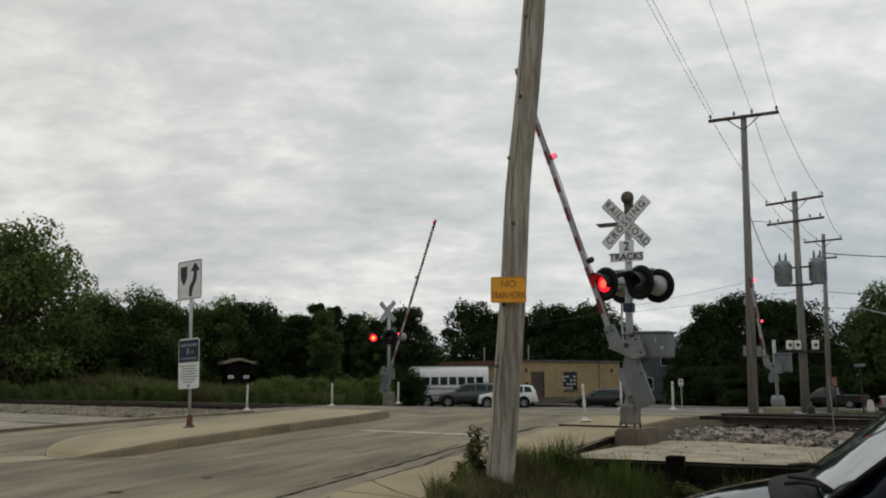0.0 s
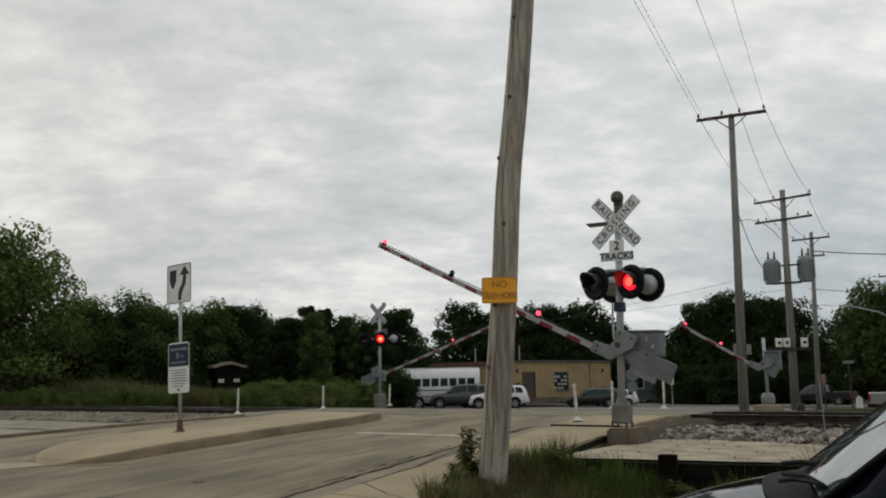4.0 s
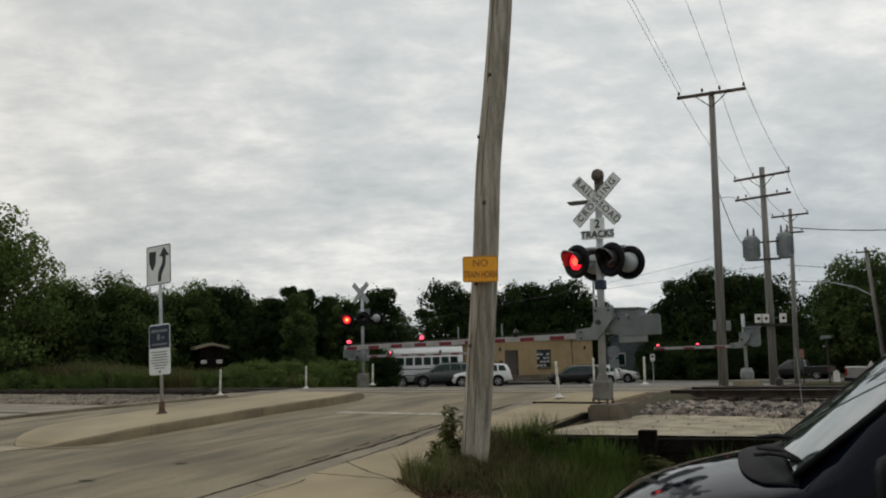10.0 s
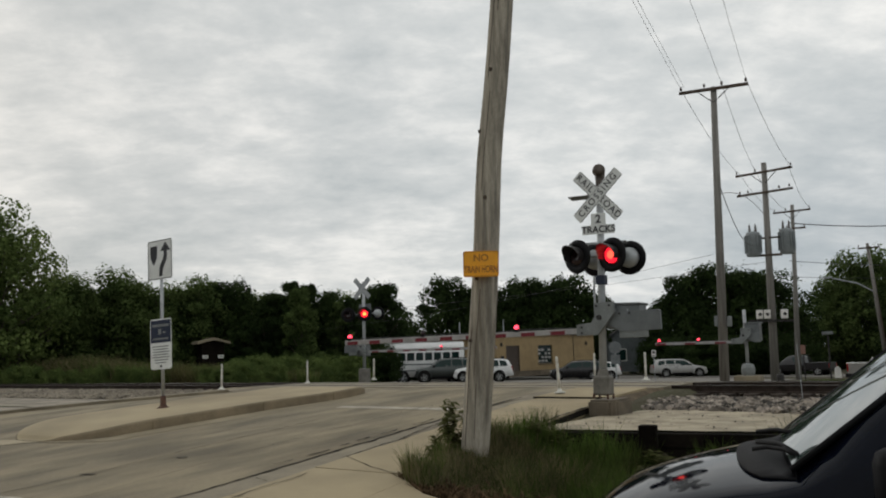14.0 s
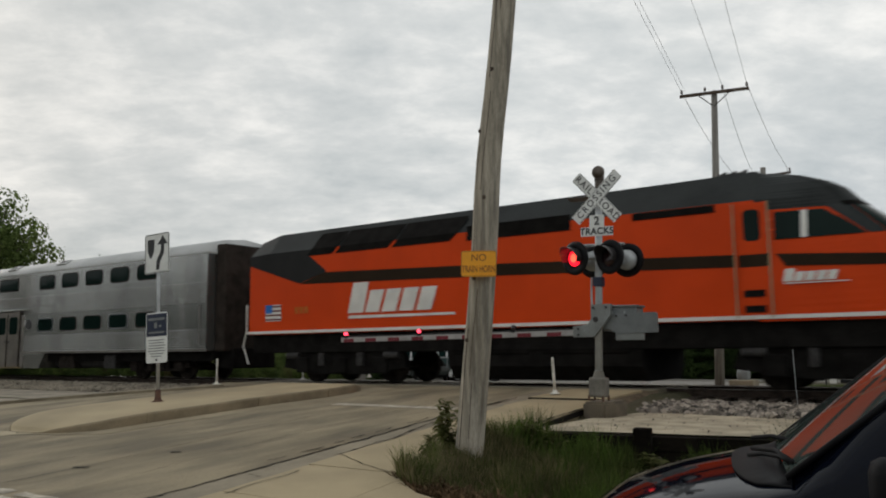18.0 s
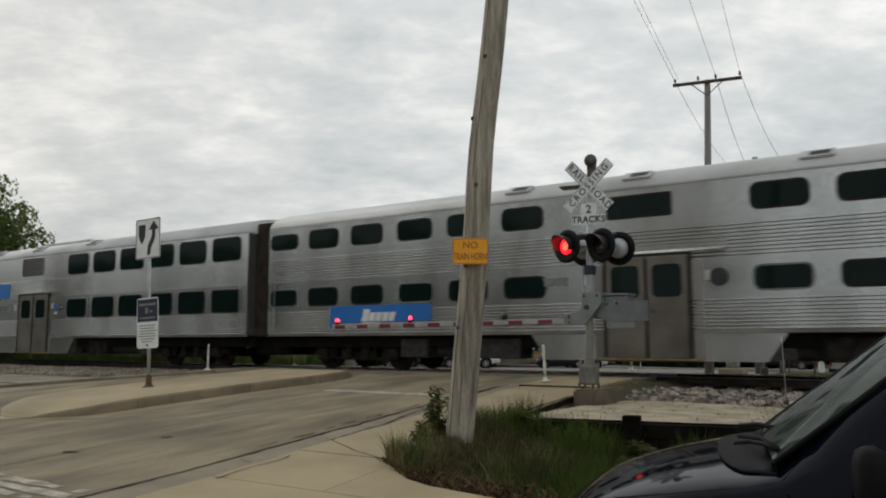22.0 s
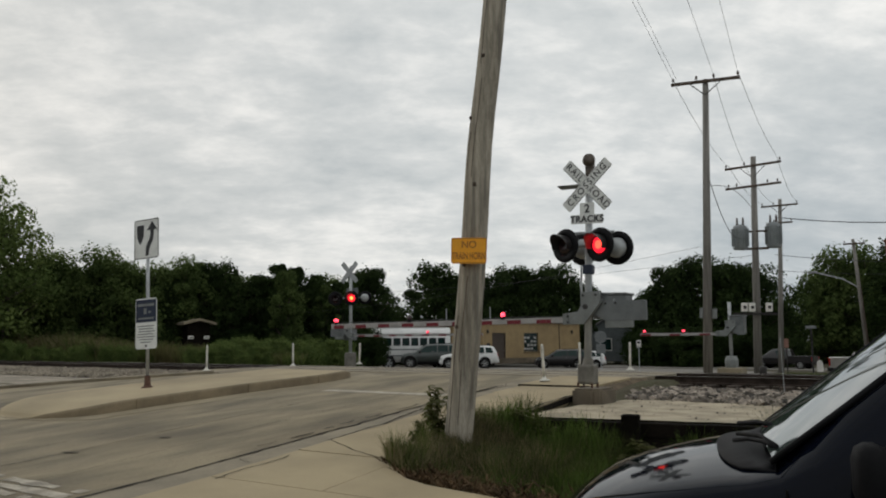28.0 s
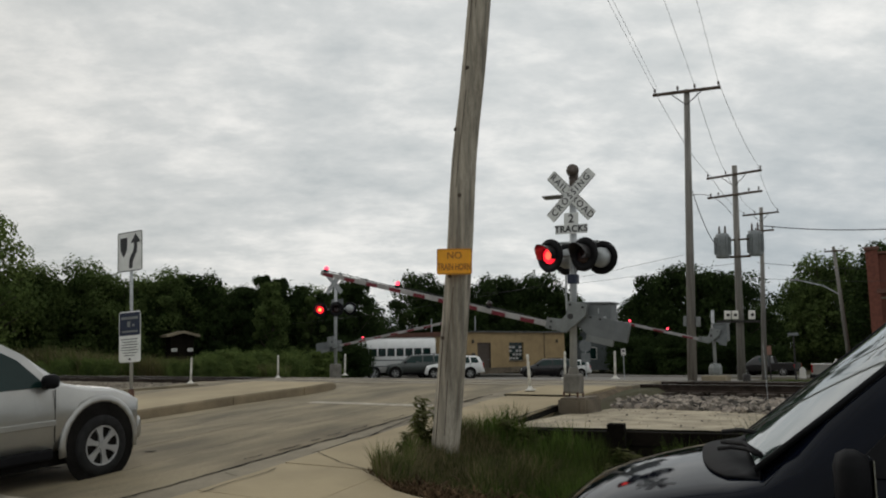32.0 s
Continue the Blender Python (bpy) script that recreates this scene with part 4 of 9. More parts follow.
def build_horn_pole():
    p = thing("wooden_pole", pose(-5.84, 8.86, -0.75), "stout weathered wooden utility pole leaning over the grass", "utility pole")
    rings = []
    for j in range(25):
        h = 11.0 * j / 24
        r = pole_r(h)
        cx, cy = pole_lean(h), 0.0
        rings.append([(cx + r * (1 + 0.05 * noise.noise((math.cos(a), math.sin(a) + h * 0.5, h * 0.6))) * math.cos(a), cy + r * (1 + 0.05 * noise.noise((math.cos(a) + 5, math.sin(a) + h * 0.5, h * 0.6))) * math.sin(a), h) for a in [2 * math.pi * i / 22 for i in range(22)]])
    part("shaft", loft(bmesh.new(), rings), POLE_WOOD, p, "grey grained wooden shaft", True)
    for h, a in ((1.75, 250), (2.55, 262), (4.5, 235), (5.3, 270), (3.6, 290), (6.4, 262)):
        r = pole_r(h)
        part("knot", box(bmesh.new(), (pole_lean(h) + r * math.cos(radians(a)), r * math.sin(radians(a)), h), (0.05, 0.03, 0.05), 0.01), POLE_DARK, p, "dark knot or bolt hole")
    # long drying checks down the grain
    for h0, h1, a in ((0.4, 1.9, 255), (1.3, 2.4, 282), (2.9, 4.3, 248), (3.7, 5.0, 276), (5.2, 6.9, 262), (0.5, 1.2, 292), (6.1, 7.6, 285)):
        line = []
        for j in range(9):
            h = h0 + (h1 - h0) * j / 8
            b = radians(a + 3.0 * math.sin(h * 3.1))
            r = pole_r(h) * 1.012
            line.append((pole_lean(h) + r * math.cos(b), r * math.sin(b), h))
        part("drying_check", tube(bmesh.new(), line, 0.0045, 5), POLE_DARK, p, "dark crack along the grain")
    s = thing("horn_sign", pose(-5.46, 8.61, 1.97, 0, 1.0, 28), "amber no-train-horn sign fixed to the wooden pole", "warning sign")
    s.matrix_world = pose(-5.46, 8.61, 1.97, 0, 1.0, 28)
    plate = part("plate", prism(bmesh.new(), rounded(0.455, 0.335, 0.03), 1, -0.004, 0.0), YELLOW, s, "amber metal plate")
    rim = bmesh.new()
    for a, b in (((0, 0.157), (0.44, 0.008)), ((0, -0.157), (0.44, 0.008)), ((0.222, 0), (0.008, 0.31)), ((-0.222, 0), (0.008, 0.31))):
        box(rim, (a[0], -0.006, a[1]), (b[0], 0.003, b[1]))
    part("border", rim, BROWN_INK, plate, "thin faded border")
    lettering("NO", 0.125, pose(0, -0.007, 0.075, 90), BROWN_INK, plate, bold=0.002, label="faded brown words NO")
    lettering("TRAIN HORN", 0.098, pose(0, -0.007, -0.072, 90) @ Matrix.Diagonal((0.72, 1.25, 1, 1)), BROWN_INK, plate, bold=0.002, label="faded brown words TRAIN HORN")
    each("bracket", (((0, 0.075, 0.08), (0.06, 0.13, 0.03)), ((0, 0.075, -0.08), (0.06, 0.13, 0.03))), GALV, s)


build_horn_pole()
BLINKERS = []


def lamp_unit(parent, x, y, z, turn, phase=None, radius=0.305, heart=None):
    """A flashing lamp: background disc, hood, round lens drum that turns its lit or its dark side out."""
    u = new("flasher")
    u.parent = parent
    u.matrix_local = pose(x, y, z, 0, 0, turn)
    k = radius / 0.305
    tilt = Matrix.Rotation(radians(90), 4, "X")
    part("background", hoop([(0.162 * k, 0.0), (0.305 * k, 0.0), (0.305 * k, 0.015), (0.27 * k, 0.03), (0.162 * k, 0.035)], tilt, 28), BLACK, u, "round black background disc", True)
    hood = bmesh.new()
    a0, n_ = radians(-25), 18
    rings = []
    for d, r in ((0.0, 0.17), (0.15, 0.178), (0.32, 0.185)):
        rings.append([])
        for i in range(n_ + 1):
            a = a0 + (math.pi - 2 * a0) * i / n_
            rings[-1].append((r * k * math.cos(a), -d * (0.55 + 0.45 * max(0.0, math.sin(a))), r * k * math.sin(a)))
    loft(hood, rings, cap=False, closed=False)
    bmesh.ops.solidify(hood, geom=hood.faces[:], thickness=0.006)
    part("hood", hood, HOOD_BLACK, u, "black visor hood")
    part("housing", hoop([(0.185 * k, 0.0), (0.18 * k, -0.06), (0.13 * k, -0.17), (0.001, -0.2), (0.001, -0.19), (0.12 * k, -0.16), (0.165 * k, -0.06), (0.165 * k, 0.0)], tilt, 20), GALV, u, "grey lamp housing", True)
    if phase is None:
        part("lens", lathe(bmesh.new(), [(0.15 * k, 0.03), (0.15 * k, 0.045), (0.1 * k, 0.06), (0.0, 0.066)], tilt, 20), LENS_DARK, u, "dark red lens", True)
        return u
    drum = new("lens_drum")
    drum.parent = u
    drum.matrix_local = pose(0, -0.012, 0)
    lit = lathe(bmesh.new(), [(0.150 * k, 0.004), (0.145 * k, 0.02), (0.1 * k, 0.04), (0.0, 0.047)], tilt, 24)
    part("lit_lens", lit, LENS_LIT, drum, "glowing red lens", True)
    core = lathe(bmesh.new(), [(0.085 * k, 0.04), (0.05 * k, 0.048), (0.0, 0.051)], tilt, 16)
    part("lens_core", core, heart or LENS_CORE, drum, "bright heart of the lens", True)
    dark = lathe(bmesh.new(), [(0.158 * k, -0.004), (0.15 * k, -0.02), (0.1 * k, -0.04), (0.0, -0.047)], tilt, 24)
    part("dark_lens", dark, LENS_DARK, drum, "dark red lens", True)
    part("lens_plate", lathe(bmesh.new(), [(0, -0.003), (0.161 * k, -0.003), (0.161 * k, 0.003), (0, 0.003)], tilt, 24), BLACK, drum, "black plate between the lenses")
    BLINKERS.append((drum, phase))
    return u


def crossbuck(parent, z, y, words, size=1.22, width=0.235, sheet_mat=WHITE):
    for ang in (-45, 45):
        b = part("crossbuck_blade", prism(bmesh.new(), rounded(size, width, 0.02, 2), 1, -0.003, 0.0), sheet_mat, parent, "pale crossbuck blade")
        off = -0.006 if ang > 0 else 0.0
        b.matrix_local = pose(0, y + off, z, 0, -ang, 0)
        edge = boxes(((0, -0.005, width / 2 - 0.012), (size - 0.06, 0.002, 0.007)), ((0, -0.005, -width / 2 + 0.012), (size - 0.06, 0.002, 0.007)))
        part("blade_border", edge, SIGN_BLACK, b, "thin black border")
        if words:
            if ang > 0:
                lettering("CROSSING", 0.172, pose(0, -0.005, 0, 90) @ Matrix.Diagonal((0.95, 1.0, 1, 1)), SIGN_BLACK, b, 1.34, 0.002, "black word CROSSING")
            else:
                lettering("RAIL", 0.172, pose(-0.34, -0.005, 0, 90), SIGN_BLACK, b, 1.25, 0.002, "black word RAIL")
                lettering("ROAD", 0.172, pose(0.32, -0.005, 0, 90), SIGN_BLACK, b, 1.2, 0.002, "black word ROAD")


def gate_arm(parent, length, direction, lamps, scale=1.0, drop=0.0, pitch=0.66, band=0.29, tail=1.06):
    """The arm with its bracket and counterweight, turning about its shaft; direction -1 reaches towards -x."""
    arm = new("gate_arm")
    arm.parent = parent
    d = direction
    h = 0.10 * scale
    prof = [(-d * 0.27, 0.26), (d * 0.09, 0.26), (d * 0.09, 0.02), (d * 0.15, -0.08), (d * 0.44, -0.11), (d * 0.44, -0.30), (d * 0.04, -0.30), (-d * 0.27, 0.06)]
    if d > 0:
        prof = prof[::-1]
    prism(bm := bmesh.new(), [(a * scale, b * scale) for a, b in prof], 1, -0.04, 0.04)
    part("arm_bracket", bm, GREY_PAINT, arm, "grey cast arm bracket")
    each("bracket_bolt", [((a * d * scale, -0.055, b * scale), (a * d * scale, 0.0, b * scale), 0.022 * scale, None, 6) for a, b in ((0.04, 0.20), (-0.20, 0.20), (0.34, -0.16), (0.34, -0.26))], STEEL_DARK, arm, "dark bracket bolt", maker=rod)
    part("shaft_bolt", rods(((0, -0.07, 0), (0, 0.07, 0), 0.045 * scale)), STEEL_DARK, arm, "dark hexagonal shaft end")
    back = bmesh.new()
    prism(back, [(-d * 0.05 * scale, 0.08), (-d * (tail - 0.04) * scale, 0.09 * scale), (-d * tail * scale, 0.06 * scale), (-d * tail * scale, -0.25 * scale), (-d * 0.34 * scale, -0.26 * scale), (-d * 0.05 * scale, -0.08 * scale)], 1, 0.05, 0.11)
    part("counterweight", back, ALU, arm, "flat grey counterweight plate")
    if tail > 0.9:
        part("trim_weight", boxes(((-d * 0.56 * scale, 0.10, -0.285 * scale), (0.50 * scale, 0.07, 0.17 * scale), 0.008)), GREY_PAINT, arm, "smaller weight bolted under the plate")
        each("weight_bolt", [((-d * a * scale, 0.03, 0.05), (-d * a * scale, 0.06, 0.05), 0.02 * scale, None, 6) for a in (0.34, 0.52)], STEEL_DARK, arm, maker=rod)
    z0 = -0.22 * scale - drop
    x0 = d * 0.38 * scale
    bm = bmesh.new()
    box(bm, ((x0 + d * length) / 2, 0, z0), (abs(d * length - x0), 0.035, h), 0.006)
    beam = part("arm_beam", bm, ARM_WHITE, arm, "white reflective gate beam")
    n_ = max(3, round((length - 1.0) / pitch) + 1)
    stripe = boxes(((0, 0, -0.014), (band, 0.043, h * 0.70)))
    first = None
    for i in range(n_):
        x = d * (length - 0.22 - i * (length - 1.05) / (n_ - 1))
        if first is None:
            first = part("red_stripe", stripe, ARM_RED, beam, "red reflective band")
            first.matrix_local = pose(x, 0, z0)
        else:
            twin(first, pose(x, 0, z0))
    part("cable", tube(bmesh.new(), [(x0 + (d * length - x0) * t, 0.0, z0 + h / 2 + 0.008 + 0.02 * math.sin(t * 9) ** 2) for t in np.linspace(0, 1, 16)], 0.008), WIRE, beam, "thin lamp cable")
    for x, phase in lamps:
        lb = part("lamp_base", boxes(((0, 0, 0), (0.09, 0.07, 0.06), 0.012)), BLACK, arm)
        lb.matrix_local = pose(d * x, 0, z0 + h / 2 + 0.018)
        if phase is None:
            part("arm_lamp", lathe(bmesh.new(), [(0.045, 0.03), (0.05, 0.05), (0.042, 0.085), (0.0, 0.10)], None, 14), LENS_SMALL, lb, "small glowing red lamp", True)
        else:
            dr = new("lamp_drum")
            dr.parent = lb
            dr.matrix_local = pose(0, 0, 0.058)
            tilt = Matrix.Rotation(radians(90), 4, "X")
            part("lit_lens", lathe(bmesh.new(), [(0.048, 0.0), (0.045, 0.025), (0.025, 0.042), (0.0, 0.046)], tilt, 14), LENS_SMALL, dr, "small glowing red lamp", True)
            part("dark_lens", lathe(bmesh.new(), [(0.056, 0.012), (0.056, -0.010), (0.048, -0.028), (0.025, -0.042), (0.0, -0.046)], tilt, 14), LENS_DARK, dr, "small dark lamp", True)
            BLINKERS.append((dr, phase))
    return arm


def build_near_signal():
    s = thing("crossing_signal", pose(-5.92, 13.2, 0.05, 0, 2.0, 0), "grey crossing signal with crossbuck, red flashers and gate", "crossing signal", "crossing signals with gates")
    part("mast", rods(((0, 0, 0.2), (0, 0, 3.72), 0.065)), GALV, s, "galvanised signal mast", True)
    base = bmesh.new()
    box(base, (0, 0, 0.17), (0.30, 0.27, 0.34), 0.04)
    rod(base, (0, 0, 0.33), (0, 0, 0.46), 0.11, 0.075)
    part("mast_base", base, BASE_GRIME, s, "grimy grey cast junction base")
    each("anchor_bolt", [((a * 0.13, b * 0.12, -0.06), (a * 0.13, b * 0.12, 0.03), 0.02, 0.02, 6) for a in (-1, 1) for b in (-1, 1)], RUST, s, "rusty anchor bolt", maker=rod)
    # the bell on top
    bell = bmesh.new()
    lathe(bell, [(0.0, -0.1), (0.09, -0.1), (0.115, -0.05), (0.11, 0.04), (0.07, 0.09), (0, 0.1)], pose(0, -0.02, 4.00, 90, 0, 25), 20)
    box(bell, (0, 0.03, 3.90), (0.15, 0.14, 0.20), 0.03)
    rod(bell, (0, 0, 3.68), (0, 0, 3.84), 0.07)
    part("bell", bell, BELL_BROWN, s, "weathered brown signal bell", True)
    crossbuck(s, 3.53, -0.09, True, 1.15, 0.215)
    back = part("crossbuck_back_blade", prism(bmesh.new(), rounded(0.55, 0.2, 0.02, 2), 1, -0.003, 0), ALU, s, "bare back of the opposite crossbuck")
    back.matrix_local = pose(-0.38, 0.12, 3.56, 0, 0, 0) @ pose(0, 0, 0, 78, 0, 0)
    plate = part("track_count_plate", boxes(((0, 0, 3.10), (0.28, 0.004, 0.22), 0), ((0, -0.002, 2.915), (0.62, 0.004, 0.165), 0)), WHITE, s, "white inverted-T plate reading 2 TRACKS")
    plate.matrix_local = pose(0, -0.085, 0)
    lettering("2", 0.21, pose(0, -0.006, 3.10, 90), SIGN_BLACK, plate, 1.0, 0.005, "black figure 2")
    lettering("TRACKS", 0.165, pose(0, -0.008, 2.915, 90), SIGN_BLACK, plate, 1.08, 0.005, "black word TRACKS")
    # cross arm and four lamps
    bar = rods(((-0.48, 0, 2.68), (0.48, 0, 2.68), 0.025), ((-0.34, 0, 2.45), (0.34, 0, 2.45), 0.035))
    part("lamp_bar", bar, GALV, s, "grey cross arm of the lamps")
    lamp_unit(s, -0.37, -0.17, 2.44, -17, 1)
    lamp_unit(s, 0.29, -0.17, 2.44, -17, 0)
    lamp_unit(s, -0.24, 0.30, 2.42, 176)
    lamp_unit(s, 0.42, 0.30, 2.42, 176)
    part("mast_collar", boxes(((0, 0, 2.02), (0.17, 0.17, 0.17), 0.02)), SIGN_BLUE, s, "small blue identification plate")
    part("conduit", tube(bmesh.new(), [(-0.13, -0.02, 2.1), (-0.13, -0.02, 1.75), (-0.11, -0.02, 1.45)], 0.02), GALV, s)
    mech = bmesh.new()
    box(mech, (0.42, 0.08, 1.36), (0.62, 0.34, 0.42), 0.03)
    part("gate_mechanism", mech, ALU, s, "grey gate machine case")
    part("mechanism_cover", boxes(((0.42, 0.08, 1.585), (0.66, 0.38, 0.04), 0.012)), ALU, s, "flat case lid")
    each("case_latch", (((0.30, -0.10, 1.45), (0.02, 0.02, 0.10)), ((0.52, -0.10, 1.45), (0.02, 0.02, 0.10)), ((0.63, -0.1, 1.32), (0.05, 0.02, 0.06))), GALV, s)
    each("mast_clamp", (((0.02, 0.02, 1.30), (0.24, 0.24, 0.20), 0.03), ((0.02, 0.02, 1.56), (0.22, 0.22, 0.06), 0.02)), GREY_PAINT, s)
    arm = gate_arm(s, 5.96, -1, ((5.83, None), (3.86, 1), (1.68, 0)))
    arm.matrix_local = pose(0.05, -0.2, 1.35, 0, -2.4, 0)
    f = thing("signal_foundation", pose(-5.72, 13.35, 0), "stained concrete foundation under the signal mast", "foundation")
    bm = bmesh.new()
    prism(bm, [(-0.46, -0.28), (-0.06, -0.28), (0.04, -0.14), (0.04, 0.55), (-0.46, 0.55)], 2, -0.34, -0.03)
    bmesh.ops.bevel(bm, geom=bm.edges[:], offset=0.04, segments=2, affect="EDGES")
    part("block", bm, CONCRETE_FOUND, f)
    # earth banked against the paving from the mast to the first rail
    bank, rows_ = bmesh.new(), []
    for k in range(15):
        y = 13.4 + 4.0 * k / 14
        foot = float(np.interp(y, [13.4, 14.2, 16.0, 17.4], [-5.72, -5.80, -5.95, -6.28])) + 0.06 * noise.noise((y * 2.1, 0, 4))
        rim = float(np.interp(y, [13.4, 14.6, 16.5, 17.4], [-6.28, -6.32, -6.42, -6.42]))
        zt = road_z(y) + 0.004
        rows_.append([(rim - 0.15, y, zt), (rim + 0.03, y, zt - 0.01), ((rim + foot) / 2, y, (zt - 0.32) / 2 + 0.03 * noise.noise((y * 3, 2, 0))), (foot, y, -0.33)])
    loft(bank, rows_, cap=False, closed=False)
    for v in bank.verts:
        v.co -= Vector((-5.72, 13.35, 0))
    part("earth_bank", bank, PACKED_EARTH, f, "bank of brown packed earth", True)
    return arm


NEAR_ARM = build_near_signal()


def build_far_signal():
    s = thing("far_crossing_signal", pose(-23.8, 27.5, -0.25), "grey crossing signal seen from behind with its gate", "crossing signal", "crossing signals with gates")
    part("mast", rods(((0, 0, 0.2), (0, 0, 4.45), 0.07)), GALV, s, "galvanised signal mast", True)
    part("mast_base", boxes(((0, 0, 0.20), (0.40, 0.40, 0.72), 0.06)), BASE_GRIME, s, "grey cast junction base")
    crossbuck(s, 4.15, -0.1, False, sheet_mat=GALV)
    lamp_unit(s, -0.75, -0.2, 2.98, 30, 1, 0.33, LENS_GLARE)
    lamp_unit(s, 0.22, -0.2, 2.98, 30, 0, 0.33, LENS_GLARE)
    lamp_unit(s, 0.62, 0.25, 3.0, 200)
    part("lamp_bar", rods(((-0.75, 0, 3.0), (0.65, 0, 3.0), 0.03)), GALV, s)
    part("track_count_plate", boxes(((0, 0.1, 3.3), (0.7, 0.01, 0.3))), ALU, s, "bare back of the plate")
    part("gate_mechanism", boxes(((-0.25, 0.25, 1.35), (0.5, 0.4, 0.5), 0.03)), ALU, s, "grey gate machine case")
    arm = gate_arm(s, 7.1, 1, ((6.95, None), (4.4, 0), (1.75, 1)), 1.0, pitch=0.85, band=0.38)
    arm.matrix_local = pose(0.0, -0.2, 1.52)
    return arm


FAR_ARM = build_far_signal()


def build_right_gate():
    s = thing("gate_machine", pose(-7.83, 30.0, -0.4), "grey gate machine with a short striped arm", "crossing gate", "crossing signals with gates")
    part("mast", rods(((0, 0, 0.5), (0, 0, 2.55), 0.06)), GALV, s, "galvanised stub mast", True)
    part("mast_base", lathe(bmesh.new(), [(0.0, 0.14), (0.20, 0.14), (0.24, 0.30), (0.24, 0.46), (0.18, 0.60), (0.0, 0.62)], None, 8), GREY_PAINT, s, "grey cast junction base")
    part("foundation", boxes(((0, 0, 0.06), (0.85, 0.85, 0.26), 0.04)), CONCRETE_OLD, s, "pale concrete footing")
    part("gate_mechanism", boxes(((0.26, 0.05, 1.72), (0.52, 0.42, 0.62), 0.04)), ALU, s, "grey gate machine case")
    part("mechanism_cover", boxes(((0.26, 0.05, 2.05), (0.58, 0.48, 0.05), 0.015)), ALU, s)
    arm = gate_arm(s, 3.28, -1, ((3.12, None), (1.62, None)), 1.0, pitch=0.95, band=0.40, tail=0.55)
    arm.matrix_local = pose(0.0, -0.28, 1.62)
    return arm


RIGHT_ARM = build_right_gate()


# ---- utility poles and wires ----
def utility_pole(name, x, y, z0, height, r, label, arms, lean=0.0, mat=POLE_FAR, roll=0.0):
    """arms: (height, half width, turn in degrees, insulator offsets, braces)."""
    p = thing(name, pose(x, y, z0, 0, lean, 0), label, "utility pole", "utility poles along the street")
    part("shaft", rods(((0, 0, 0), (0, 0, height), r, r * 0.62, 14)), mat, p, "tall weathered shaft", True)
    for h, half, turn, pins, brace in arms:
        a = new("crossarm")
        a.parent = p
        a.matrix_local = pose(0, 0, h, 0, roll, turn)
        part("beam", boxes(((0, -0.13, 0), (2 * half, 0.10, 0.125), 0.01)), POLE_DARK, a, "dark timber crossarm")
        for px in pins:
            b = bmesh.new()
            lathe(b, [(0.012, 0.05), (0.012, 0.12), (0.05, 0.13), (0.055, 0.19), (0.035, 0.23), (0.05, 0.25), (0.0, 0.29)], None, 10)
            ins = part("insulator", b, INSULATOR, a, "brown insulator", True)
            ins.matrix_local = pose(px, -0.13, 0)
        if brace:
            each("brace", [((q * half * 0.45, -0.12, -0.05), (0, -0.1, -half * 0.42), 0.02) for q in (-1, 1)], STEEL_DARK, a, "flat steel brace", maker=rod)
    return p


P1 = utility_pole("street_pole", -9.53, 32.9, -0.53, 12.1, 0.19, "tall grey wooden pole with a single crossarm", [(12.0, 1.38, 6, (-1.3, -0.35, 0.35, 1.3), True)], lean=1.9)
P2 = utility_pole("transformer_pole", -11.09, 48.0, -1.13, 12.5, 0.235, "wooden pole carrying two transformers and two crossarms", [(11.95, 1.72, -15, (-1.65, -0.5, 1.65), True), (10.75, 1.7, -15, (-1.5, -1.0, 0.9, 1.5), False)], lean=1.4)
utility_pole("slender_pole", -12.92, 62.9, -1.72, 12.9, 0.2, "brown wooden pole with a crossarm beyond the transformers", [(12.4, 1.42, -15, (-1.32, -0.45, 1.32), True), (11.1, 1.0, -15, (-0.4, 0.9), False)], mat=POLE_FAR, lean=2.4)
P4 = utility_pole("street_light_pole", -8.42, 74.5, -1.9, 11.0, 0.2, "leaning wooden pole with a bracket street lamp", [(10.6, 0.9, 33, (-0.8, 0.8), False)], lean=-3.5)
bm = bmesh.new()
tube(bm, [(0, 0, 6.9), (-1.2, 0, 7.8), (-3.1, 0, 8.5)], 0.05, 8)
box(bm, (-3.4, 0, 8.56), (0.7, 0.25, 0.14), 0.04)
part("lamp_bracket", bm, GALV, P4, "grey bracket arm with lamp head")


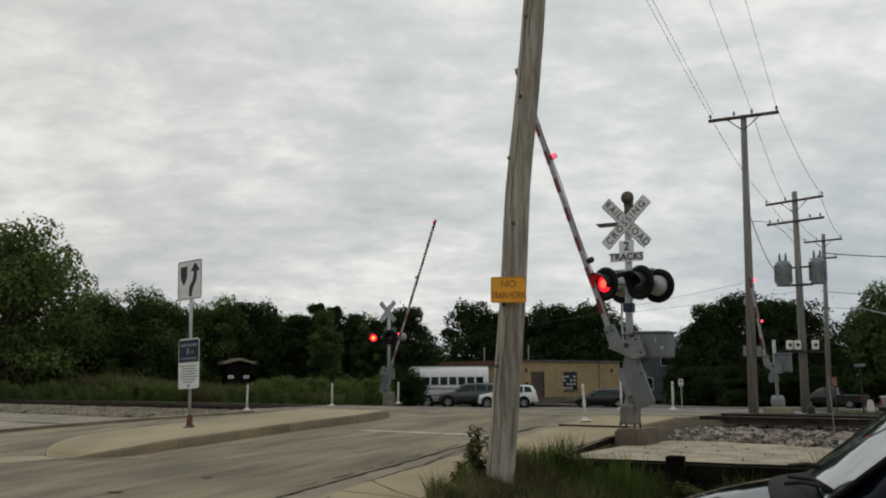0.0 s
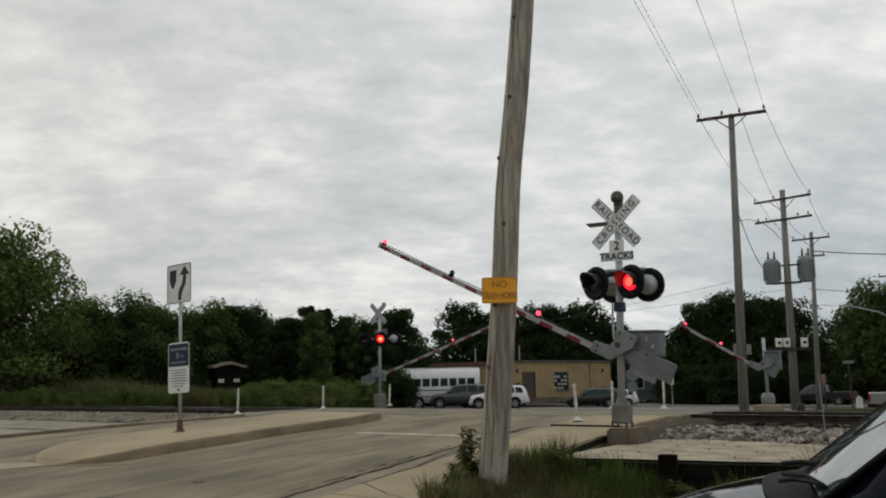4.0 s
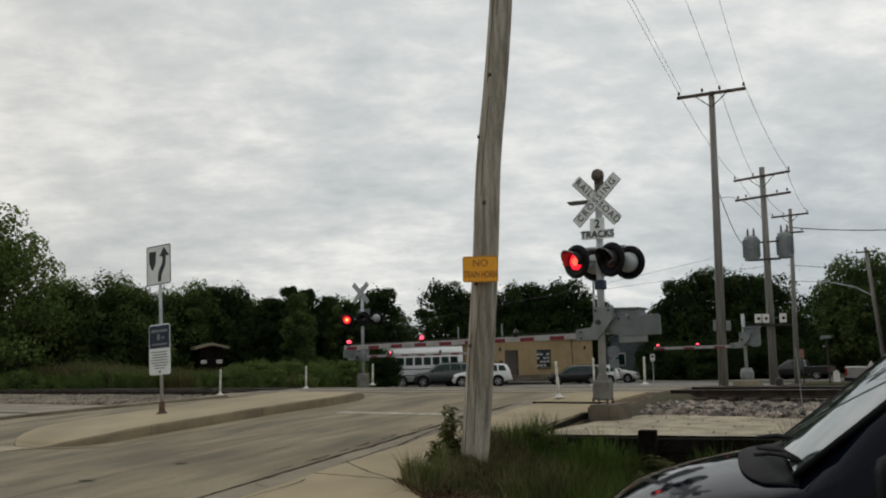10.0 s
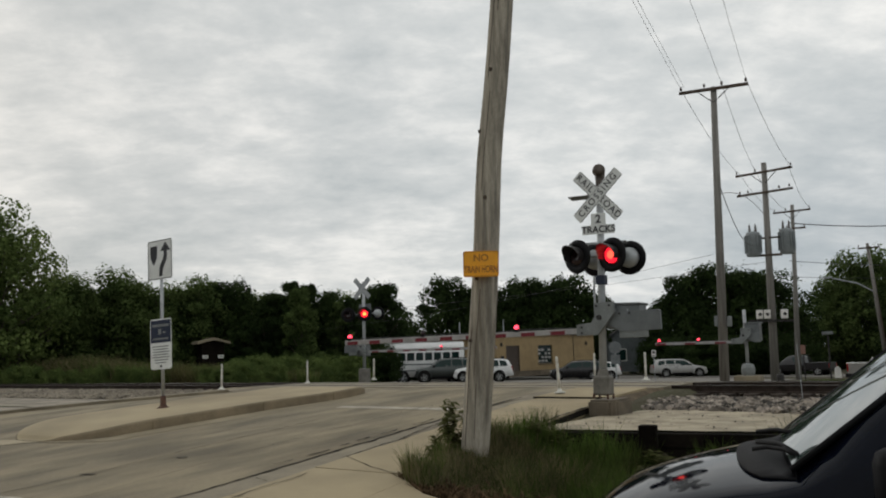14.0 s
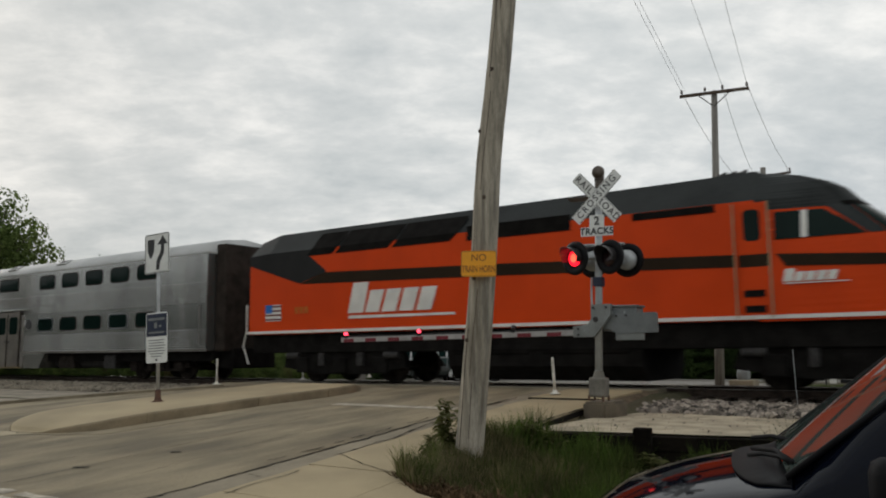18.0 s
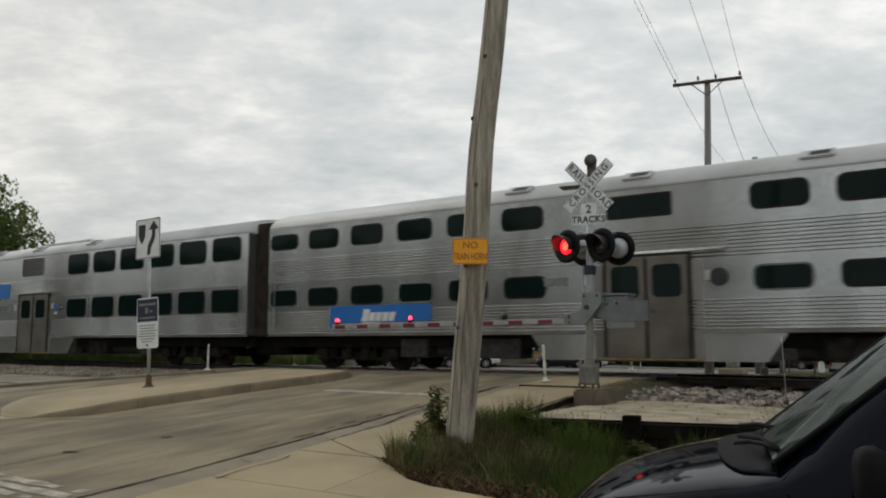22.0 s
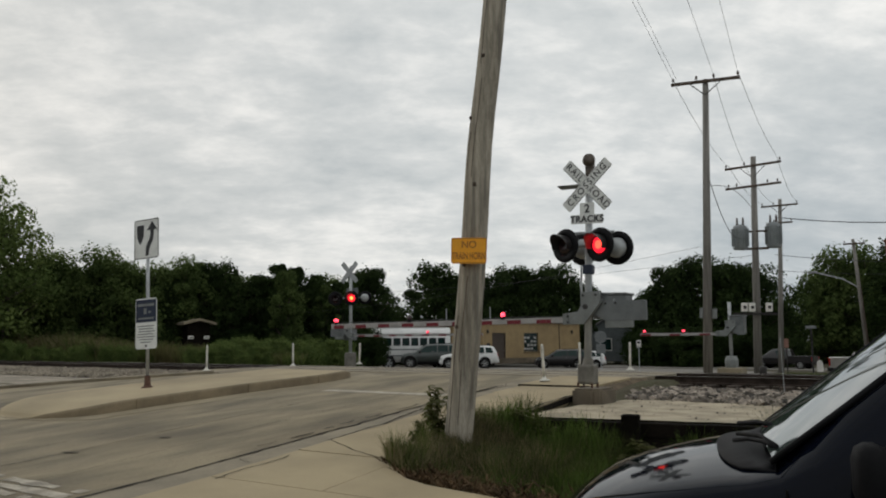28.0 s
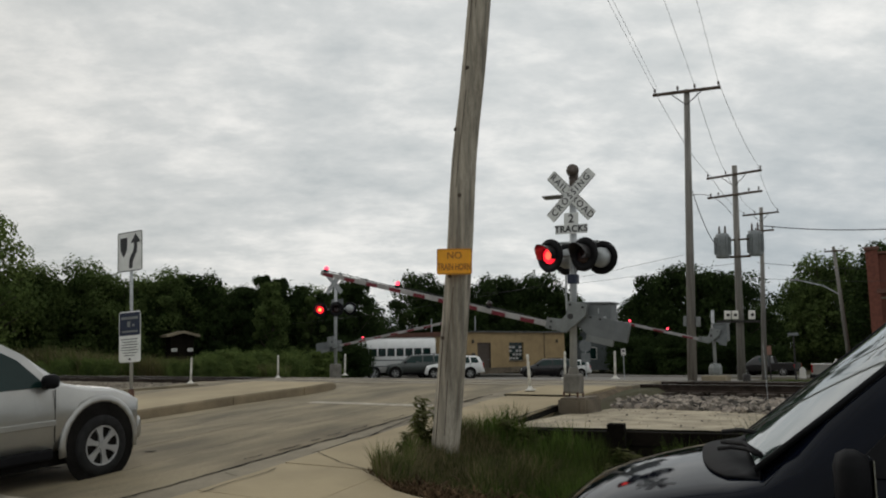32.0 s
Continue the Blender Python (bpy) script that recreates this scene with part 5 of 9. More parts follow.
def build_transformers():
    for k, (dx, dy, h) in enumerate(((-0.75, -0.3, 7.05), (0.95, 0.3, 7.15))):
        t = new("transformer")
        t.parent = P2
        t["label"] = "grey cylindrical pole transformer"
        t.matrix_local = pose(dx, dy, h)
        t.scale = (0.92, 0.92, 1.08) if k == 0 else (0.90, 0.90, 1.10)
        part("tank", lathe(bmesh.new(), [(0.0, 0), (0.40, 0), (0.43, 0.06), (0.43, 1.2), (0.40, 1.28), (0.1, 1.36), (0, 1.37)], None, 20), TRANSFORMER, t, "", True)
        for i in range(14):
            a = 2 * math.pi * i / 14
            f = part("cooling_fin", boxes(((0.47, 0, 0.65), (0.12, 0.02, 0.95))), TRANSFORMER, t)
            f.matrix_local = pose(0, 0, 0, 0, 0, math.degrees(a))
        for a in (-0.18, 0.18):
            b = part("bushing", lathe(bmesh.new(), [(0.07, 0), (0.09, 0.08), (0.06, 0.1), (0.085, 0.18), (0.05, 0.2), (0.07, 0.28), (0.03, 0.42), (0, 0.44)], None, 10), INSULATOR, t, "brown bushing", True)
            b.matrix_local = pose(a, 0, 1.32)
    each("transformer_beam", (((0, -0.1, 7.1), (1.5, 0.2, 0.12), 0.02), ((0, -0.1, 8.1), (1.4, 0.1, 0.1), 0.01)), POLE_DARK, P2, "dark timber carrying the transformers")
    # three white meter boxes on a shelf
    part("meter_shelf", boxes(((0.0, -0.35, 3.35), (2.4, 0.2, 0.12), 0.01)), STEEL_DARK, P2, "dark shelf on the pole")
    for dx in (-0.55, -0.14, 0.78):
        m = new("meter_box")
        m.parent = P2
        m.matrix_local = pose(dx, -0.5, 3.72, 0, 0, 25)
        part("case", boxes(((0, 0, 0), (0.34, 0.22, 0.50), 0.03)), LOCO_WHITE, m, "white metal case")
        part("dial", lathe(bmesh.new(), [(0, -0.11), (0.09, -0.11), (0.09, -0.16), (0, -0.18)], pose(0, 0, 0, -90), 14), STEEL_DARK, m, "round dark dial")


build_transformers()
each("cable_box", (((-0.22, -0.05, 2.40), (0.14, 0.16, 0.42), 0.02), ((0.28, 0.0, 2.38), (0.16, 0.18, 0.40), 0.02)), GREY_PAINT, P1, "grey cable box on the shaft")


def wire(name, a, b, sag, r, label="thin black overhead power wire"):
    a, b = Vector(a), Vector(b)
    pts = [a.lerp(b, t) - Vector((0, 0, sag * 4 * t * (1 - t))) for t in np.linspace(0, 1, 14)]
    return tagged(link_mesh(name, tube(bmesh.new(), pts, r, 5), WIRE, smooth=True), label, "cable", "overhead wires")


def arm_tip(pole_x, pole_y, z, off, turn=-15):
    a = radians(turn)
    return (pole_x + off * math.cos(a) + 0.13 * math.sin(a), pole_y + off * math.sin(a) - 0.13 * math.cos(a), z)


# runs from the near street pole to one behind and over the viewer, and on down the street
for off, dz in ((-1.3, 0.0), (-1.15, 0.02), (0.35, 0.0), (1.3, 0.0)):
    wire("overhead_wire", arm_tip(-9.14, 32.9, 11.72 + dz, off, 6), (-3.2 + off * 1.15, -6.0 + off * 0.7, 15.4), 0.12, 0.007)
for off, off2 in ((-1.3, -1.55), (0.35, -0.5), (1.3, 1.55)):
    wire("overhead_wire", arm_tip(-9.14, 32.9, 11.72, off, 6), arm_tip(-10.80, 48.0, 11.05, off2), 0.35, 0.010)
for off, off2 in ((-1.5, -1.25), (-0.5, -0.45), (1.5, 1.25)):
    wire("overhead_wire", arm_tip(-10.80, 48.0, 11.05, off), arm_tip(-12.4, 62.9, 10.9, off2), 0.4, 0.012)
wire("service_drop", (-9.26, 32.8, 7.9), (-11.6, 47.6, 6.6), 0.9, 0.018)
wire("service_drop", (-9.29, 32.8, 7.0), (-11.0, 47.8, 8.4), -0.5, 0.016)
wire("overhead_cable", (-12.6, 62.8, 9.8), (8.0, 68.0, 10.4), 1.1, 0.036, "thick black overhead cable")
wire("overhead_cable", (-12.9, 62.8, 7.0), (10.0, 80.0, 7.5), 0.8, 0.02, "thin black cable over the street")
wire("overhead_cable", (-9.67, 33.0, 4.6), (-60.0, 50.0, 3.2), 0.8, 0.007)
wire("overhead_cable", (-11.09, 48.0, 5.6), (-80.0, 64.0, 6.6), 1.0, 0.009)
wire("overhead_cable", (-11.09, 48.0, 4.8), (10.0, 62.0, 5.6), 0.7, 0.011)


# ---- trees and weeds ----
def leaf_cloud(rng, blobs, per, leaf):
    """Small bent leaf sprays: two in three cover the outside of each blob (centre, radii) like a lumpy coat, the rest fill it loosely."""
    pts, faces = [], []
    for (cx, cy, cz), (rx, ry, rz), share in blobs:
        for k in range(int(per * share)):
            d = Vector((rng.gauss(0, 1), rng.gauss(0, 1), rng.gauss(0.25, 1))).normalized()
            far = 0.62 + 0.34 * rng.random() ** 0.7 if k % 3 else max(0.0, rng.gauss(0.75, 0.28))
            far *= 0.92 + 0.30 * noise.noise((d.x * 2.3 + cx, d.y * 2.3 + cy, d.z * 2.3 + cz))
            p = Vector((cx + d.x * rx * far, cy + d.y * ry * far, max(0.05, cz + d.z * rz * far)))
            up = (d + Vector((rng.uniform(-0.7, 0.7), rng.uniform(-0.7, 0.7), rng.uniform(-0.4, 0.7)))).normalized()
            e = up.to_track_quat("Z", "Y").to_matrix() @ Euler((0, 0, rng.uniform(0, 6.3))).to_matrix()
            s = leaf * rng.uniform(0.5, 1.3)
            i = len(pts)
            for a, b, c in ((-0.55, -0.1, 0), (0.05, -0.42, 0.1), (0.6, 0.08, 0), (-0.05, 0.40, 0.12)):
                v = p + e @ Vector((a * s, b * s, c * s))
                pts.append(v[:])
            faces.append((i, i + 1, i + 2, i + 3))
    return pts, faces


def make_tree(seed, height, spread, trunk_h, leaf=0.38, per=170, mat=LEAF, blobs_n=16, name="tree", label="", lean_up=1.0, core=1.0):
    """A tapered trunk with limbs; a crown of a dense heart and many smaller outer sprays."""
    rng = random.Random(seed)
    t = thing(name, Matrix.Identity(4), label, "tree", "trees beyond the tracks")
    tr = bmesh.new()
    rod(tr, (0, 0, -0.3), (0.05 * height * rng.uniform(-1, 1) * 0.3, 0, height * 0.72), 0.022 * height, 0.006 * height, 10)
    blobs = []

    def wide(k):
        return spread * math.sqrt(max(0.03, math.sin(math.pi * min(0.97, 0.12 + 0.86 * k) ** lean_up)))
    for i in range(9):
        k = (i + 0.5) / 9
        h, w = trunk_h + (height - trunk_h) * k * 0.90, wide(k)
        a = i * 2.4
        blobs.append(((0.25 * w * math.cos(a), 0.25 * w * math.sin(a), h), (0.58 * w, 0.58 * w, 0.085 * height), 1.7 * core))
    for i in range(blobs_n):
        a = i * 2.4 + rng.uniform(-0.5, 0.5)
        k = (i + 0.5) / blobs_n
        h = trunk_h + (height - trunk_h) * k
        d = wide(k) * rng.uniform(0.40, 0.95)
        c = Vector((d * math.cos(a), d * math.sin(a), h * rng.uniform(0.93, 1.0)))
        r = spread * rng.uniform(0.22, 0.40)
        blobs.append((c, (r, r, r * rng.uniform(0.7, 1.2)), 1.0))
        rod(tr, (0, 0, max(0.3, h * 0.55)), c, 0.009 * height * (1.1 - k), 0.002 * height, 6)
    part("trunk", tr, BARK, t, "brown forked trunk and limbs", True)
    pts, faces = leaf_cloud(rng, blobs, per, leaf)
    sheet("crown", pts, faces, mat, t, "ragged leafy crown")
    return t


OAK = make_tree(1, 9.5, 4.2, 0.6, 0.25, 330, LEAF, 34, label="dark green broadleaf tree beyond the tracks")
ELM = make_tree(2, 9.0, 3.4, 0.5, 0.24, 330, LEAF, 30, label="dark dense leafy tree in a row")
LOCUST = make_tree(3, 9.0, 3.3, 1.6, 0.20, 185, LEAF_LIGHT, 32, label="lighter feathery tree with sky showing through", core=0.06)
CEDAR = make_tree(4, 8.0, 1.7, 0.1, 0.18, 300, LEAF, 26, label="tall narrow dark evergreen", lean_up=0.50)
POPLAR = make_tree(9, 9.0, 1.9, 0.2, 0.19, 320, LEAF_MID, 30, label="narrow upright mid-green tree", lean_up=0.75)
MAPLE = make_tree(6, 9.2, 3.6, 0.3, 0.23, 330, LEAF_MID, 34, label="mid-green leafy tree in the row beyond the tracks")
DARK_BUSH = make_tree(7, 3.0, 2.2, 0.1, 0.15, 260, LEAF, 20, name="bush", label="dark rounded shrub before the far trees")
BUSH = make_tree(5, 3.0, 2.2, 0.1, 0.13, 260, LEAF_LIGHT, 20, name="bush", label="rounded green shrub at the trees' foot")
BACK_TREE = make_tree(8, 9.5, 4.2, 0.4, 0.85, 110, LEAF, 18, label="unseen dark tree behind the viewer, added for reflections")
rng_t = random.Random(11)


def at_view(deg_left, dist):
    """A place by its bearing to the left of north and its distance from the viewer."""
    a = radians(deg_left)
    return -dist * math.sin(a), dist * math.cos(a)


PLANTED = set()


def place(proto, x, y, s, turn):
    m = pose(x, y, road_z(y) - 0.1, 0, 0, turn)
    if proto.name not in PLANTED:
        PLANTED.add(proto.name)
        proto.matrix_world = m
        o = proto
    else:
        o = copy_thing(proto, m)
    o.scale = (s, s, s)


# the wall of trees west of the road, then those behind the buildings and down the street
for i in range(28):
    b = 41.8 + 20.2 * i / 27
    x, y = at_view(b + rng_t.uniform(-0.4, 0.4), rng_t.uniform(60, 68))
    kind_ = LOCUST if b > 61 else (CEDAR, POPLAR, CEDAR, ELM)[i % 4] if b < 51.5 else (MAPLE, ELM, MAPLE, POPLAR, MAPLE)[i % 5]
    place(kind_, x, y, rng_t.uniform(0.72, 0.90) * (0.92 if b > 52 else 1.0), rng_t.uniform(0, 360))
for i in range(13):
    b = 41.0 + 18.0 * i / 12
    x, y = at_view(b, rng_t.uniform(78, 88))
    place((ELM, MAPLE)[i % 2], x, y, rng_t.uniform(0.86, 1.0), rng_t.uniform(0, 360))
for i in range(26):
    x, y = at_view(41.0 + 25 * i / 25, rng_t.uniform(46, 54))
    place(BUSH, x, y, rng_t.uniform(0.40, 0.60) if i < 10 else rng_t.uniform(0.26, 0.40), rng_t.uniform(0, 360))
for i in range(16):
    b = 43.8 + 7.5 * (i % 8) / 7 + rng_t.uniform(-0.4, 0.4)
    x, y = at_view(b, rng_t.uniform(38, 44) if b > 46 else rng_t.uniform(41, 45))
    place(BUSH, x, y, rng_t.uniform(0.30, 0.45) * (1.15 if b < 50 else 0.75), rng_t.uniform(0, 360))
for b, d, s, p in ((63.1, 60, 1.10, LOCUST), (66.2, 56, 1.16, LOCUST), (64.6, 57, 1.24, LOCUST), (61.9, 63, 0.80, LOCUST), (65.3, 58, 1.12, LOCUST), (67.0, 66, 1.0, MAPLE), (63.8, 74, 0.62, MAPLE), (62.4, 70, 0.55, MAPLE), (65.2, 72, 0.6, ELM), (60.3, 64, 0.82, MAPLE), (57.4, 62, 0.86, MAPLE), (45.9, 66, 1.07, CEDAR), (44.7, 67, 1.06, CEDAR), (39.7, 72, 0.98, ELM)):
    place(p, *at_view(b, d), s, b * 7)
for b, d, s, p in ((36.2, 99, 0.85, CEDAR), (35.0, 98, 1.25, OAK), (33.2, 99, 1.15, OAK), (31.2, 98, 1.24, ELM), (29.4, 99, 1.22, OAK), (27.8, 99, 1.3, ELM), (26.2, 100, 1.25, OAK), (24.6, 101, 1.1, ELM), (40.9, 72, 0.72, ELM), (40.2, 61, 1.0, DARK_BUSH), (39.6, 62, 0.8, DARK_BUSH), (38.8, 80, 0.82, CEDAR), (37.9, 80, 0.66, ELM), (37.0, 82, 0.5, ELM)):
    place(p, *at_view(b, d), s, b * 5)
for b, d, s, p in ((19.6, 96, 0.92, OAK), (18.4, 94, 1.28, ELM), (16.6, 94, 1.28, OAK), (14.6, 94, 1.3, ELM), (13.0, 97, 1.2, OAK), (11.5, 104, 0.85, ELM), (20.3, 92, 0.62, ELM), (9.1, 112, 1.05, MAPLE), (7.9, 112, 1.3, MAPLE), (6.2, 110, 1.3, MAPLE), (4.0, 104, 1.3, OAK), (2.0, 104, 1.3, ELM), (22.0, 106, 0.55, ELM), (23.3, 106, 0.6, ELM)):
    place(p, *at_view(b, d), (0.97 if b > 10 else 1.15) * s, b * 5)
# unseen dark trees added behind the viewer to darken reflections in train and van
for i in range(34):
    place(BACK_TREE, -215 + 5.4 * i, -38 - 5 * (i % 2), 1.5, i * 47)
for i in range(9):
    place(DARK_BUSH, *at_view(12.0 + 1.05 * i, 86 + 2 * math.sin(i)), 1.25, i * 40)


def blades(name, count, area, height, width, mat, label, seed, bend=0.35, category="grass"):
    """Bent grass blades: area(r) gives x, y, z and a height factor."""
    rng = random.Random(seed)
    pts, faces = [], []
    for _ in range(count):
        x, y, z, k = area(rng)
        h = height * k * rng.uniform(0.5, 1.25)
        a = rng.uniform(0, 2 * math.pi)
        dx, dy = math.cos(a), math.sin(a)
        lean = h * bend * rng.uniform(0.2, 1.4)
        b = rng.uniform(0, 2 * math.pi)
        lx, ly = math.cos(b) * lean, math.sin(b) * lean
        w = width * rng.uniform(0.6, 1.3)
        i = len(pts)
        pts += [(x - dx * w, y - dy * w, z), (x + dx * w, y + dy * w, z),
                (x - dx * w * 0.8 + lx * 0.35, y - dy * w * 0.8 + ly * 0.35, z + h * 0.6), (x + dx * w * 0.8 + lx * 0.35, y + dy * w * 0.8 + ly * 0.35, z + h * 0.6),
                (x + lx, y + ly, z + h)]
        faces += [(i, i + 1, i + 3, i + 2), (i + 2, i + 3, i + 4)]
    return tagged(sheet(name, pts, faces, mat), label, category, kind="stuff")


def pole_patch(r):
    """Rough grass round the wooden pole down to the retaining wall."""
    while True:
        x, y = r.uniform(-6.3, -1.2), r.uniform(5.6, 11.4)
        edge = road_x(-4.85, y) + 0.12 * math.sin(y * 5)
        near = float(np.interp(x, [-6.5, -5.9, -5.12, -4.35, -3.4, -1.0], [7.9, 7.45, 6.92, 6.70, 6.5, 5.9])) + 0.06 * math.sin(x * 7)
        if x > edge - 0.25 and y < wall_y(x) - 0.1 and y > near:
            k = 0.75 + 0.6 * noise.noise((x * 1.2, y * 1.2, 2))
            if x < -4.2 and y > 9.0:
                k *= float(np.interp(x, [-5.6, -5.2, -4.2], [1.15, 0.75, 0.95]))
            # trodden short before the pole
            if y < 8.9 and abs(x + 5.86 * y / 8.86 - 0.02) < 0.42:
                k *= 0.50
            drop = (road_z(y) - land_z(x, y)) / 0.55
            k *= 1.0 + drop * float(np.interp(wall_y(x) - y, [0.2, 1.2, 2.4], [1.1, 0.5, 0.0])) * (1.25 if x < -4.6 else 0.75)
            return x, y, land_z(x, y) - 0.06, max(0.35, k)


blades("rough_grass", 34000, pole_patch, 0.44, 0.006, GRASS, "rough unmown green grass round the pole", 21)
blades("dry_grass", 4000, pole_patch, 0.38, 0.004, GRASS_DRY, "dry straw-coloured grass among the green", 22)


def dry_corner(r):
    while True:
        x, y, z, k = pole_patch(r)
        if x < -4.1 - 0.9 * r.random() and y < 9.6:
            return x, y, z, 0.95 * k


blades("straw_grass", 12000, dry_corner, 0.42, 0.0045, GRASS_DRY, "half-dry brownish grass beside the sidewalk", 27, bend=0.5)


def fringe(r):
    y = r.uniform(7.3, 10.6)
    x = road_x(-4.95, y) + abs(r.gauss(0, 0.22)) - 0.12
    return x, y, road_z(y) - 0.03, 0.8


blades("edge_grass", 1800, fringe, 0.20, 0.004, GRASS_DRY, "dry grass hanging over the sidewalk edge", 23, bend=0.7)


def weed_strip(r):
    """Taller and denser away from the road, thinning out towards it."""
    y = 27.0 + 8 * r.random() ** 1.5
    x = r.uniform(-72, -0.97 * y)
    k = float(np.interp(-x / y, [0.97, 1.15, 1.45, 1.7], [0.42, 0.55, 0.78, 0.92]))
    return x, y, road_z(y) - 0.15, k * (1.0 + 0.30 * noise.noise((x * 0.45, y * 0.3, 4)))


def dry_strip(r):
    while True:
        x, y, z, k = weed_strip(r)
        if r.random() < float(np.interp(-x / y, [1.0, 1.4, 1.6], [0.10, 0.25, 1.0])):
            return x, y, z, k


blades("tall_weeds", 30000, weed_strip, 1.62, 0.026, WEED, "tall green and brown weeds beyond the tracks", 24, bend=0.5)
blades("tall_dry_weeds", 20000, dry_strip, 1.72, 0.018, GRASS_DRY, "dry seeding weeds beyond the tracks", 25, bend=0.5)


def stalk_weed():
    w = thing("tall_weed", pose(-6.35, 9.25, -0.5), "tall leafy green weed at the sidewalk edge", "weed", kind="")
    st = bmesh.new()
    rng = random.Random(5)
    pts, faces = [], []
    for k in range(6):
        a = rng.uniform(0, 6.3)
        top = Vector((math.cos(a) * 0.22 * rng.random(), math.sin(a) * 0.22 * rng.random(), rng.uniform(0.42, 0.72)))
        b = Vector((math.cos(a) * 0.05, math.sin(a) * 0.05, 0))
        rod(st, b, top, 0.006, 0.003, 5)
        for j in range(30):
            t = rng.uniform(0.15, 1.0)
            p = b.lerp(top, t)
            e = Euler((rng.uniform(-0.6, 0.6), rng.uniform(-0.6, 0.6), rng.uniform(0, 6.3))).to_matrix()
            i = len(pts)
            for q in ((0, -0.014, 0), (0.07, -0.026, 0.015), (0.15, 0, -0.02), (0.07, 0.026, 0.015), (0, 0.014, 0)):
                pts.append((p + e @ Vector(q))[:])
            faces += [(i, i + 1, i + 3, i + 4), (i + 1, i + 2, i + 3)]
    part("stems", st, GRASS, w)
    sheet("leaves", pts, faces, WEED, w, "narrow green leaves")
    rng = random.Random(15)
    for x, y, k in ((-6.12, 9.0, 0.8), (-5.45, 10.0, 0.75), (-5.1, 10.2, 0.6), (-4.05, 10.55, 0.75), (-3.75, 10.35, 0.7), (-3.55, 10.1, 0.6), (-3.9, 9.9, 0.55), (-3.3, 10.45, 0.6), (-4.3, 10.3, 0.5), (-3.5, 9.6, 0.5), (-6.2, 8.5, 0.5), (-4.7, 9.9, 0.5)):
        copy_thing(w, pose(x, y, land_z(x, y) - 0.06, 0, 0, rng.uniform(0, 360))).scale = (k * 1.5, k * 1.5, k)


stalk_weed()


def litter_edge(r):
    x = r.uniform(-6.0, -3.2)
    near = float(np.interp(x, [-6.5, -5.9, -5.12, -4.35, -3.4, -1.0], [7.9, 7.45, 6.92, 6.70, 6.5, 5.9]))
    y = near - 0.08 + abs(r.gauss(0, 0.22))
    return x, y, max(land_z(x, y) - 0.05, road_z(y) - 0.02), 1.0


blades("leaf_litter", 1300, litter_edge, 0.07, 0.012, LITTER, "brown dead leaves along the sidewalk edge", 28, bend=1.6, category="leaf litter")


